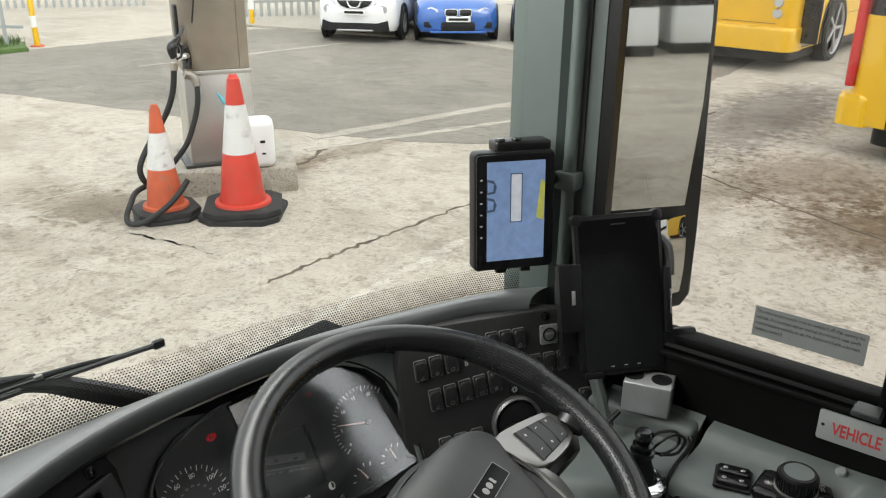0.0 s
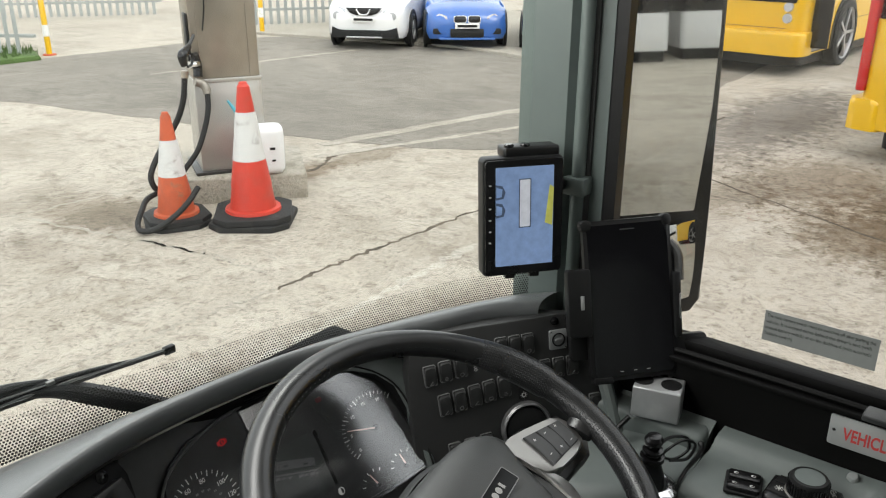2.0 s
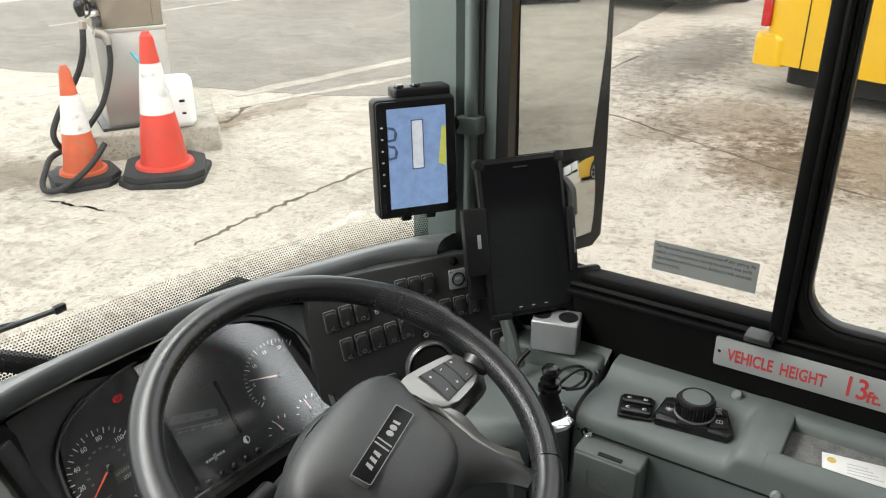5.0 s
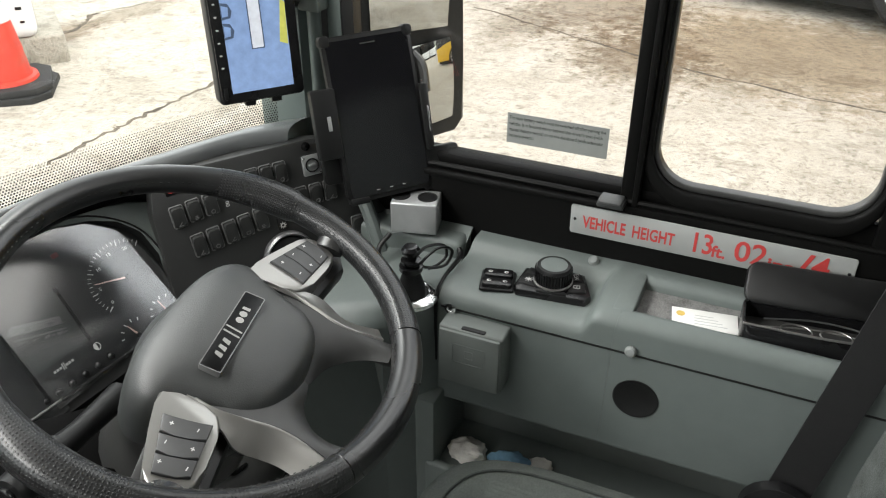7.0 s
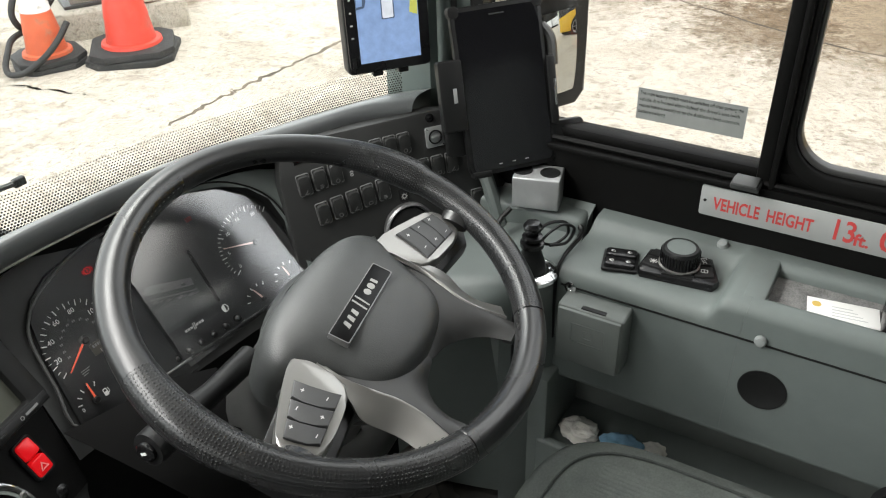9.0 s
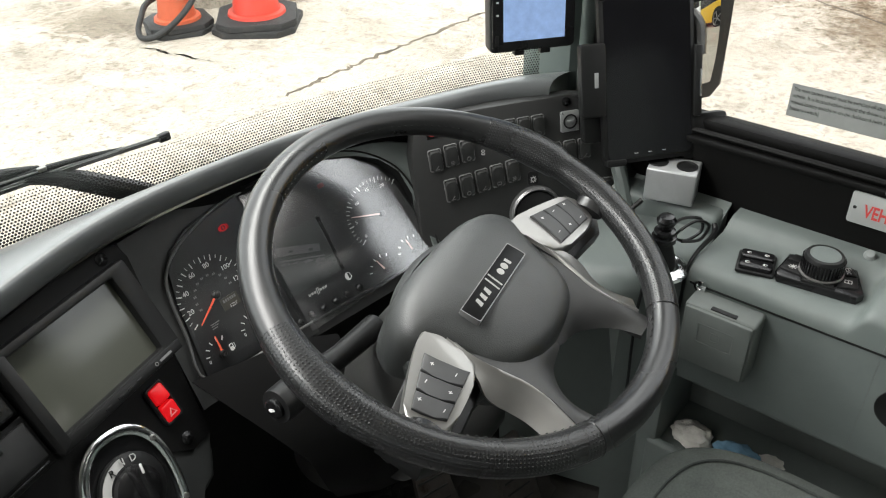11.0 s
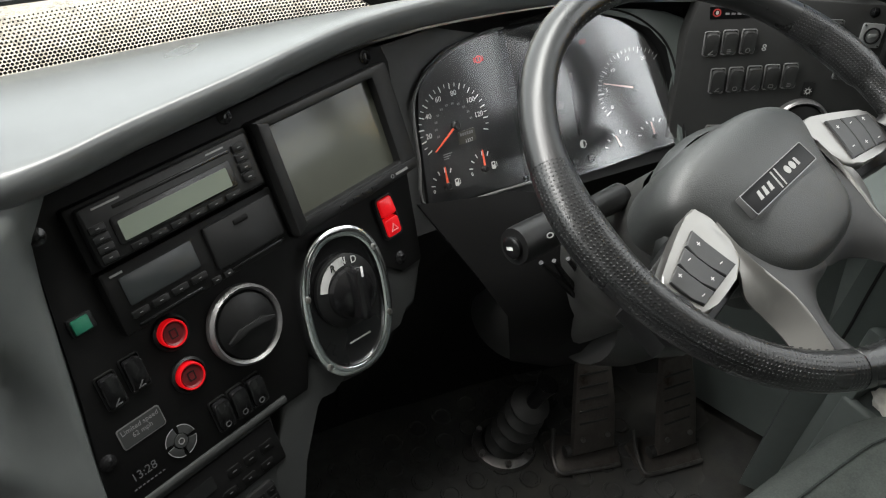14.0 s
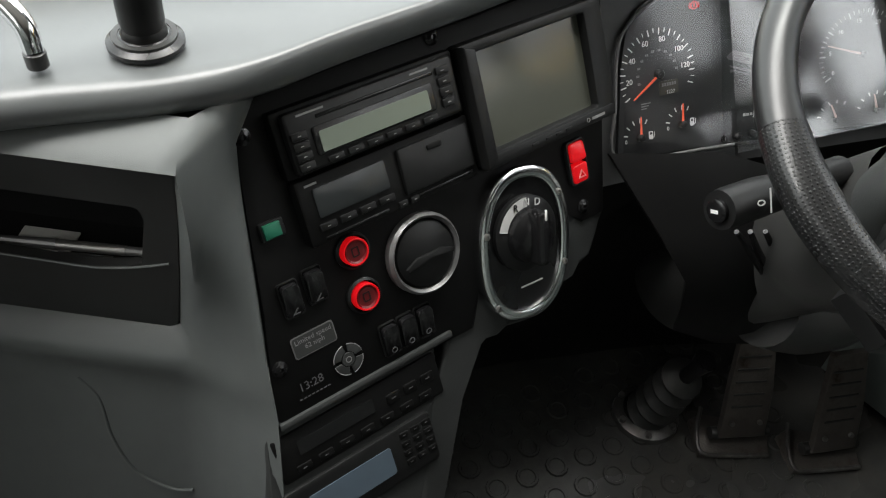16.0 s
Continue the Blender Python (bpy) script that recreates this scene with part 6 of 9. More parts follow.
        part("fuel_mark", tube([(c[0] + 0.02, c[1] - 0.003, 0.0008), (c[0] + 0.0222, c[1] - 0.002, 0.0008), (c[0] + 0.022, c[1] + 0.004, 0.0008)], 0.0004, 5), WHITE, dial)
        words("number", "0", 0.007, WHITE, dial, Matrix.Translation((c[0] - 0.02, c[1] - 0.002, 0.001)))
    part("brake_warning", ring(ellipse(0.058, 0.0735, 0.006, 0.005, 20), ellipse(0.058, 0.0735, 0.004, 0.0033, 20), 0.0005, 0.0012), REDLAMP, dial, "lit red brake warning lamp")
    part("brake_mark", box(0.0572, 0.0588, 0.0712, 0.0758, 0.0005, 0.0012, 0), REDLAMP, dial)
    part("brake_glow_edge", tube([(0.0515, 0.077, 0.0008), (0.0505, 0.0735, 0.0008), (0.0515, 0.07, 0.0008)], 0.0006, 5), REDLAMP, dial)
    part("brake_glow_edge", tube([(0.0645, 0.077, 0.0008), (0.0655, 0.0735, 0.0008), (0.0645, 0.07, 0.0008)], 0.0006, 5), REDLAMP, dial)
    rev = thing("rev_counter", FC2)
    rev.parent = k
    rc = (0.1665, -0.0185)
    ticks(rev, rc, 0.0565, 211, 42, 25, 5, 0.0085, DIMWHITE)
    for n, a in (("0", 207), ("5", 172), ("10", 133), ("15", 97), ("20", 62)):
        words("number", n, 0.0075, DIMWHITE, rev, Matrix.Translation((rc[0] + 0.0425 * math.cos(radians(a)), rc[1] + 0.0425 * math.sin(radians(a)), 0.001)))
    needle(rev, rc, 160.5, 0.05, 0.0045, PALENEEDLE, "pale pink needle")
    for c, a in (((0.133, -0.0985), 111), ((0.187, -0.094), 101)):
        ticks(rev, c, 0.026, 165, 60, 4, 1, 0.005, DIMWHITE)
        needle(rev, c, a, 0.022, 0.004, PALENEEDLE, "pale pink needle")
    part("warning_lamp", prism(rounded(0.094, 0.104, 0.058, 0.065, 0.0015, 2), 0.0005, 0.0012), DARKRED, rev, "dim red warning lamp")
    scr = part("trip_screen", prism(rounded(-0.024, 0.0705, -0.064, 0.024, 0.002, 1), 0.0, 0.0008), GREENDARK, rev, "dark trip computer screen")
    part("screen_edge", box(0.0705, 0.076, -0.064, 0.024, 0.0, 0.003, 0.0004), BADGEBLACK, rev, "raised black screen edge")
    # coach drawn from its roof corner: roof, window band, sill and wheels
    part("coach_roof", prism([(-0.012, 0.003), (-0.002, 0.0105), (0.058, -0.0125), (0.0555, -0.0235), (-0.0085, -0.001)], 0.0008, 0.0011), COACHGREY, scr, "pale grey coach picture")
    part("roof_hatch", prism([(0.012, -0.001), (0.018, -0.003), (0.017, -0.006), (0.011, -0.004)], 0.0011, 0.0014), GREENDARK, scr)
    part("roof_hatch", prism([(0.04, -0.012), (0.046, -0.0142), (0.045, -0.0172), (0.039, -0.015)], 0.0011, 0.0014), GREENDARK, scr)
    part("coach_sill", prism([(-0.008, -0.008), (0.057, -0.0305), (0.057, -0.033), (-0.008, -0.0105)], 0.0008, 0.0011), COACHGREY, scr)
    for u, hw in ((-0.004, 0.0035), (0.004, 0.002), (0.014, 0.0025), (0.03, 0.004), (0.037, 0.0025), (0.046, 0.004), (0.053, 0.0025)):
        part("coach_underside", box(u - hw, u + hw, -0.0165 - 0.345 * (u + 0.002) - hw * 0.5, -0.0165 - 0.345 * (u + 0.002) + hw * 0.5, 0.0008, 0.0011, 0), COACHGREY, scr)
    for u in (0.009, 0.0135, 0.018, 0.0275, 0.032, 0.0365):
        part("badge_bar", box(u, u + 0.0033, -0.0762, -0.0728, 0.0, 0.0006, 0), DIMWHITE, rev)
    for u in (0.0222, 0.0248):
        part("badge_bar", prism([(u, -0.0795), (u + 0.0012, -0.0795), (u + 0.0022, -0.0695), (u + 0.001, -0.0695)], 0.0, 0.0006), DIMWHITE, rev)
    part("half_disc", ring(ellipse(0.076, -0.078, 0.005, 0.006, 20), ellipse(0.076, -0.078, 0.0042, 0.005, 20), 0.0, 0.0008), WHITE, rev)
    part("half_disc", prism([(0.076 + 0.0042 * math.cos(a), -0.078 + 0.005 * math.sin(a)) for a in [math.pi / 2 + math.pi * i / 10 for i in range(11)]], 0.0, 0.0008), WHITE, rev)
    for u in (-0.0215, -0.0005, 0.02, 0.041, 0.062, 0.083):
        part("push_knob", lathe([(0.0055, 0.0), (0.005, 0.007), (0.0025, 0.009), (0, 0.009)], 14, m=Matrix.Translation((u, -0.1005, 0))), GLOSS, rev, "small black push knob")
    # the two covers are bent: each leans a little its own way
    for out, mat, m in ((left, CLUSTERGLASS, FC @ pose(0, 0, 0.013, 0, -3, 0)), (right, HAZEGLASS, FC2 @ pose(0.115, 0, 0.022, -4, 10.5, 0) @ Matrix.Translation((-0.115, 0, 0)))):
        g = new("cover_glass", pane([(x * 0.99, y * 0.985) for x, y in out], 0.0, m, mat))
        g.parent = k
        g.visible_shadow = False


DARKBUTTON = material("rubbery dark buttons", (0.034, 0.035, 0.0355), 0.5, vary=0.1, grain=80, bump=0.2, bump_scale=900)
PALENEEDLE = material("pale pink needle paint", (0.62, 0.42, 0.38), 0.5, vary=0.05, bump=0)
COACHGREY = material("grey screen picture", (0.1, 0.102, 0.105), 0.5, vary=0.1, bump=0)
GREENDARK = material("unlit trip screen", (0.03, 0.034, 0.034), 0.35, bump=0)
cluster()
KNEE = thing("knee_panel", None, "black knee panel under the dials", "panel")
part("panel_board", slab([[Vector(p) for p in row] for row in (
    [(0.25, 0.2, 0.56), (0.32, 0.2, 0.56), (0.46, 0.19, 0.56), (0.6, 0.15, 0.56), (0.72, 0.1, 0.56), (0.82, 0.04, 0.57)],
    [(0.25, 0.215, 0.5), (0.32, 0.215, 0.5), (0.46, 0.205, 0.5), (0.6, 0.17, 0.5), (0.72, 0.12, 0.5), (0.82, 0.06, 0.5)],
    [(0.25, 0.24, 0.34), (0.32, 0.24, 0.34), (0.46, 0.235, 0.34), (0.6, 0.22, 0.34), (0.72, 0.18, 0.34), (0.82, 0.12, 0.34)],
    [(0.25, 0.27, -0.02), (0.32, 0.27, -0.02), (0.46, 0.26, -0.02), (0.6, 0.25, -0.02), (0.72, 0.21, -0.02), (0.82, 0.16, -0.02)])], 0.01), FOOTBLACK, KNEE, sharp=60)
for q in ((0.36, 0.21, 0.5), (0.66, 0.145, 0.5)):
    screw(frame_of(q, (0, -0.75, 0.66)), KNEE, 0.006)


# ---------------------------------------------------------------- right switch panel
def switch_panel():
    p = thing("switch_panel", FS, "matt black panel of rocker switches beside the dials", "switch panel")
    out = [(-0.252, -0.17), (-0.258, -0.02), (-0.25, 0.03), (-0.2, 0.04), (0.0, 0.042), (0.024, 0.038), (0.034, 0.028), (0.062, -0.02), (0.135, -0.135), (0.13, -0.165), (0.1, -0.185), (-0.1, -0.19)]
    part("panel_board", prism(out, -0.03, 0.0, 0.004), SWITCHPANEL, p)
    screw(Matrix.Translation((-0.008, 0.031, 0)), p, 0.004)
    screw(Matrix.Translation((0.115, -0.165, 0)), p, 0.004)
    part("panel_dot", lathe([(0.004, 0.0), (0.004, 0.003), (0, 0.003)], 10, m=Matrix.Translation((0.014, 0.034, 0))), BLACK, p)
    lb = part("panel_label", prism([(-0.235, 0.0215), (-0.2315, 0.005), (-0.177, 0.0105), (-0.179, 0.023)], 0.0, 0.0008), BADGEBLACK, p, "small black label with a red emblem")
    part("label_emblem", ring(ellipse(-0.224, 0.0145, 0.0058, 0.0055, 16), ellipse(-0.224, 0.0145, 0.004, 0.0038, 16), 0.0008, 0.0012), REDPRINT, lb)
    part("label_emblem", prism(ellipse(-0.2235, 0.0145, 0.0022, 0.0028, 10), 0.0008, 0.0012), DIMWHITE, lb)
    for i in range(4):
        part("lettering_bar", box(-0.212 + 0.008 * i, -0.2065 + 0.008 * i, 0.0128 + 0.0007 * i, 0.0156 + 0.0007 * i, 0.0008, 0.001, 0), DIMPRINT, lb)
    for d in (-0.0022, 0.0022):
        part("small_symbol", ring(ellipse(-0.1462, -0.0275 + d, 0.003, 0.0022, 12), ellipse(-0.1462, -0.0275 + d, 0.0019, 0.0012, 12), 0.0, 0.0006), DIMWHITE, p)
    lamp = part("lamp_button", prism(rounded(-0.0755, -0.0585, -0.092, -0.071, 0.002, 2), 0.0, 0.002, 0.0006), BLACK, p, "small square button with a lamp symbol")
    part("small_symbol", ring(ellipse(-0.067, -0.084, 0.0038, 0.0038, 16), ellipse(-0.067, -0.084, 0.0024, 0.0024, 16), 0.002, 0.0024), DIMWHITE, lamp)
    for i in range(8):
        q = radians(45 * i)
        part("small_symbol", box(0.0042, 0.0058, -0.0004, 0.0004, 0.002, 0.0024, 0, m=Matrix.Translation((-0.067, -0.084, 0)) @ Matrix.Rotation(q, 4, "Z")), DIMWHITE, lamp)


switch_panel()
for i, (u, v) in enumerate(((-0.222, -0.0275), (-0.197, -0.0235), (-0.1715, -0.0205))):
    rocker(FS @ pose(u, v, 0, 0, 0, 5), h=0.0345, sign=(2, 3, 1)[i])
for i, u in enumerate((-0.2005, -0.1755, -0.15, -0.1255, -0.1)):
    rocker(FS @ pose(u, -0.0785 + 0.145 * (u + 0.2005), 0, 0, 0, 6), h=0.0365, sign=(2, 1, 2, 0, 3)[i])
for i, u in enumerate((-0.102, -0.079, -0.056)):
    rocker(FS @ pose(u, 0.001, 0, 0, 0, 2), h=0.034, sign=(0, 3, 1)[i])
for i, u in enumerate((-0.0285, -0.0035, 0.021)):
    rocker(FS @ pose(u, -0.047, 0, 0, 0, 2), h=0.034, sign=(3, 0, 2)[i])
for i, u in enumerate((-0.188, -0.161, -0.134)):
    rocker(FS @ pose(u, -0.1605 + 0.11 * (u + 0.188), 0, 0, 0, 5), h=0.034, sign=i)
for u in (0.06, 0.086):
    rocker(FS @ Matrix.Translation((u, -0.12, 0.0)), h=0.036, sign=1)
round_vent(FS @ Matrix.Translation((-0.066, -0.138, 0.001)), 0.04, "round black air vent with a dull ring", SILVERDARK)

us = thing("socket_plate", FS @ Matrix.Translation((-0.003, 0.0, 0.0)), "square silver socket plate in the switch panel", "socket")
part("plate", prism(rounded(-0.0155, 0.0155, -0.0165, 0.0165, 0.003, 3), 0.0, 0.003, 0.001), SILVER, us)
part("socket", lathe([(0.0115, 0.003), (0.0115, 0.005), (0.0095, 0.005), (0.009, 0.001), (0.0, 0.001)], 22), BLACK, us)
part("socket_tongue", box(-0.006, 0.006, -0.0022, 0.0022, 0.001, 0.0055, 0.0005), SILVER, us)
for x, y in ((-0.0125, 0.0135), (0.0125, -0.0135)):
    part("screw", lathe([(0.0018, 0.003), (0.0012, 0.0042), (0, 0.0042)], 8, m=Matrix.Translation((x, y, 0))), CHROME, us)


# ---------------------------------------------------------------- steering wheel
def uv_tube(points, radii, n, name, mat, parent, squash=0.85):
    """A closed-section bar with surface coordinates in metres, for stitched and perforated skins."""
    me = bpy.data.meshes.new(name)
    vs, fs, uvs = [], [], []
    k = len(points)
    s = 0.0
    for i, p in enumerate(points):
        if i:
            s += (points[i] - points[i - 1]).length
        ahead = (points[min(i + 1, k - 1)] - points[max(i - 1, 0)]).normalized()
        side = ahead.cross(Vector((0, 0, 1))).normalized()
        for j in range(n + 1):
            a = 2 * math.pi * j / n
            vs.append(p + radii[i] * (math.cos(a) * side * squash + math.sin(a) * Vector((0, 0, 1))))
            uvs.append((s, radii[i] * a))
    for i in range(k - 1):
        for j in range(n):
            a = i * (n + 1) + j
            fs.append((a, a + 1, a + n + 2, a + n + 1))
    me.from_pydata([tuple(v) for v in vs], [], fs)
    lay = me.uv_layers.new(name="UVMap")
    for poly in me.polygons:
        for li in poly.loop_indices:
            lay.data[li].uv = uvs[me.loops[li].vertex_index]
    me.materials.append(mat)
    me.polygons.foreach_set("use_smooth", [True] * len(me.polygons))
    ob = new(name, me)
    ob.parent = parent
    return ob


def steering_wheel():
    w = thing("steering_wheel", FW, "black leather steering wheel, silver spokes with buttons", "steering wheel")
    R = 0.2345

    def arc(a0, a1, name, mat, r, label):
        k = 40
        pts, rad = [], []
        for i in range(k + 1):
            a = radians(a0 + (a1 - a0) * i / k)
            pts.append(Vector((R * math.cos(a), R * math.sin(a), 0)))
            d = math.degrees(a) % 360
            bulge = 0.0035 * (math.exp(-((d - 8) / 16) ** 2) + math.exp(-((d - 172) / 16) ** 2))
            rad.append(r + bulge)
        return tagged(uv_tube(pts, rad, 20, name, mat, w, 1.02), label)

    arc(24.5, 155.5, "rim_top", LEATHER, 0.0180, "smooth black leather rim section")
    arc(155.5, 243.5, "rim_side", PERF, 0.0186, "perforated black leather rim section")
    arc(243.5, 296.5, "rim_bottom", LEATHER, 0.0182, "smooth black leather rim section")
    arc(296.5, 384.5, "rim_side", PERF, 0.0186, "perforated black leather rim section")
    for a in (24.5, 155.5, 243.5, 296.5):
        q = radians(a)
        t = lathe([(0.0188, -0.0008), (0.0192, 0.0), (0.0188, 0.0008)], 24)
        me = fmat((R * math.cos(q), R * math.sin(q), 0), (math.cos(q), math.sin(q), 0), (0, 0, 1), (-math.sin(q), math.cos(q), 0))
        part("seam", add(bmesh.new(), t, me), GLOSS, w, "stitched seam line")
    # stitches along the inner side of the rim
    bm = bmesh.new()
    for i in range(150):
        a = radians(2.4 * i + 0.7)
        if abs(math.sin(a)) < 0.16:
            continue
        r = R - 0.0175
        box(-0.0013, 0.0013, -0.0004, 0.0004, -0.0004, 0.0004, 0, bm=bm, m=fmat((r * math.cos(a), r * math.sin(a), 0.0085), (-math.sin(a), math.cos(a), 0.25), (math.cos(a), math.sin(a), 0), (0, 0, 1)))
    tagged(part("stitching", bm, BLACK, w), kind="stuff")
    # hub pad: domed, wider at the top
    out = [(0.0, 0.047), (0.06, 0.044), (0.1, 0.03), (0.117, 0.004), (0.106, -0.026), (0.094, -0.06), (0.082, -0.096), (0.054, -0.118), (0.0, -0.125)]
    out += [(-x, y) for x, y in out[-2:0:-1]]
    o3 = [(p.x, p.y) for p in smooth_path([(x, y, 0) for x, y in out], 4, True)]
    rows = []
    for s, z in ((1.06, -0.085), (1.055, -0.052), (1.035, -0.034), (0.995, -0.021), (0.945, -0.0125), (0.88, -0.0075), (0.8, -0.004), (0.55, 0.002), (0.28, 0.005)):
        rows.append([(x * s, (y + 0.035) * s - 0.035, z) for x, y in o3])
    bm = strip(rows, closed=True)
    bm.verts.ensure_lookup_table()
    bm.faces.new(bm.verts[-len(o3):])
    part("hub_pad", bm, HUB, w, "grained dark grey hub pad", sharp=70)
    part("shroud", lathe([(0.112, -0.04), (0.124, -0.05), (0.126, -0.062), (0.12, -0.085), (0.1, -0.115), (0.085, -0.125)], 40, m=Matrix.Translation((0, -0.032, 0)) @ Matrix.Diagonal((1, 0.76, 1, 1))), HUB, w, "dark rounded bowl behind the hub", sharp=70)
    dish = pose(0, 0, -0.0135, 0, 0, 1.2)  # the spokes lie below the rim's plane
    # smooth web under the pad that runs out into the two lower legs; recess shade is in its darker colour
    rows = []
    edge = smooth_path([(0.1, -0.02, -0.006), (0.0955, -0.06, -0.001), (0.091, -0.096, 0.0015), (0.0845, -0.126, 0.001), (0.0855, -0.155, 0.0), (0.092, -0.186, -0.002), (0.096, -0.206, -0.003)], 5)
    inner = smooth_path([(0.0, -0.06, -0.008), (0.0, -0.115, -0.014), (0.0, -0.133, -0.02), (0.03, -0.141, -0.023), (0.052, -0.158, -0.02), (0.064, -0.18, -0.014), (0.068, -0.206, -0.006)], 5)
    for k in range(9):
        q = k / 8
        rows.append([tuple(p.lerp(o, q) + Vector((0, 0, 0.005 * math.sin(math.pi * q)))) for p, o in zip(inner, edge)])
    for s in (-1, 1):
        part("lower_spoke", slab([[(s * x, y, z) for x, y, z in r] for r in rows], 0.026 * s), SWITCHPANEL, w, "smooth web and lower spoke, darkened for recess shade", sharp=60).matrix_basis = dish
    mb = pose(-0.006, -0.0355, 0, 0, 0, 3.4)
    bd = part("badge", prism(rounded(-0.06, 0.06, -0.0118, 0.0118, 0.0015, 2), -0.004, 0.0075, 0.0008, m=mb), BADGEBLACK, w, "gloss black badge with silver emblem")
    part("badge_edge", ring(rounded(-0.0608, 0.0608, -0.0126, 0.0126, 0.002, 2), rounded(-0.0598, 0.0598, -0.0116, 0.0116, 0.0015, 2), -0.004, 0.0077, m=mb), SILVERDARK, bd)
    for u in (-0.0385, -0.0285, -0.0185):
        part("emblem_block", prism([(u - 0.0042, -0.0045), (u + 0.0018, -0.0045), (u + 0.0036, 0.0045), (u - 0.0008, 0.0045)], 0.0074, 0.0078, m=mb), SATIN, bd)
    for u in (0.0165, 0.0265):
        part("emblem_dot", prism(ellipse(u, 0, 0.0042, 0.0046, 20), 0.0074, 0.0078, m=mb), SATIN, bd)
    part("emblem_block", box(0.0335, 0.0375, -0.0045, 0.0045, 0.0074, 0.0078, 0, m=mb), SATIN, bd)
    for u in (-0.0085, -0.001):
        part("emblem_stroke", prism([(u, -0.01), (u + 0.0022, -0.01), (u + 0.0052, 0.01), (u + 0.003, 0.01)], 0.0074, 0.0078, m=mb), SATIN, bd)
    flat = [(math.cos(2 * math.pi * i / 16), 0.55 * math.sin(2 * math.pi * i / 16)) for i in range(16)]
    for s in (-1, 1):
        f = lambda pts: [(s * x, y) for x, y in pts][::s]  # noqa: E731
        arm = f([(0.07, 0.0), (0.2, -0.028), (0.228, -0.035), (0.228, -0.085), (0.2, -0.102), (0.07, -0.085)])
        part("spoke", prism(arm, -0.04, -0.016, 0.008), BLACK, w, "dark recessed side spoke").matrix_basis = dish
        part("spoke_end", tube([(s * 0.198, -0.07, -0.012), (s * 0.212, -0.07, -0.006), (s * 0.228, -0.066, 0)], [0.02, 0.021, 0.022], cross=flat, steps=3), LEATHER, w)
        # silver trim: a level button panel and a leg that leans outward
        panel = f([(0.1, -0.003), (0.12, -0.007), (0.145, -0.0155), (0.172, -0.0265), (0.19, -0.0345), (0.2, -0.041), (0.2035, -0.052), (0.1995, -0.07), (0.192, -0.0835), (0.182, -0.0875), (0.165, -0.0862), (0.146, -0.084), (0.128, -0.081), (0.113, -0.0765), (0.102, -0.068), (0.0985, -0.05), (0.0975, -0.025)])
        c = part("spoke_trim", prism(panel, -0.016, 0.004, 0.0035), SATIN, w, "satin silver spoke trim")
        c.matrix_basis = dish
        # its leg leans away from the hub: a bright rounded edge, then a sloping face
        ins = smooth_path([(s * 0.0965, -0.03, 0.0044), (s * 0.0955, -0.068, 0.004), (s * 0.0895, -0.1, 0.0035), (s * 0.0845, -0.126, 0.0025), (s * 0.0855, -0.155, 0.001), (s * 0.0935, -0.19, -0.001)], 5)
        outs = smooth_path([(s * 0.0985, -0.031, 0.003), (s * 0.113, -0.076, 0.0), (s * 0.1225, -0.1, -0.01), (s * 0.1165, -0.126, -0.017), (s * 0.115, -0.148, -0.018), (s * 0.1215, -0.178, -0.016)], 5)
        rows = []
        for q, up in ((0.0, -0.003), (0.03, 0.0), (0.08, 0.0016), (0.14, 0.0014), (0.22, 0.0), (0.5, -0.0005), (0.8, 0.0), (1.0, 0.0)):
            rows.append([tuple(p.lerp(o, q) + Vector((0, 0, up))) for p, o in zip(ins, outs)])
        part("trim_leg", slab(rows, 0.005 * s), SATIN, c, "satin silver leg of the trim", sharp=60)
        cor = [Vector((0.128, -0.0205)), Vector((0.1925, -0.0445)), Vector((0.1815, -0.0795)), Vector((0.117, -0.0705))]
        for i in range(3):
            q0, q1 = i / 3 + 0.012, (i + 1) / 3 - 0.012
            edge = [cor[0].lerp(cor[1], q0), cor[0].lerp(cor[1], q1), cor[3].lerp(cor[2], q1), cor[3].lerp(cor[2], q0)]
            bow = Vector((0.0022, 0.0004))
            pts = [edge[0], edge[1], edge[1].lerp(edge[2], 0.33) + bow, edge[1].lerp(edge[2], 0.66) + bow, edge[2], edge[3], edge[3].lerp(edge[0], 0.33) + bow, edge[3].lerp(edge[0], 0.66) + bow]
            b = part("button", prism(f([(p.x, p.y) for p in pts]), 0.001, 0.0075, 0.0016), DARKBUTTON, c, "dark rubbery spoke button")
            mid = sum(edge, Vector((0, 0))) / 4
            for k, dy in enumerate((0.014, -0.0125)):
                x, y = s * (mid.x + 0.17 * dy), mid.y + dy
                part("symbol", box(x - 0.0022, x + 0.0022, y - 0.0005, y + 0.0005, 0.0074, 0.0077, 0), DIMWHITE, b)
                if (i + k) % 2 == 0:
                    part("symbol", box(x - 0.0005, x + 0.0005, y - 0.0022, y + 0.0022, 0.0074, 0.0077, 0), DIMWHITE, b)


steering_wheel()


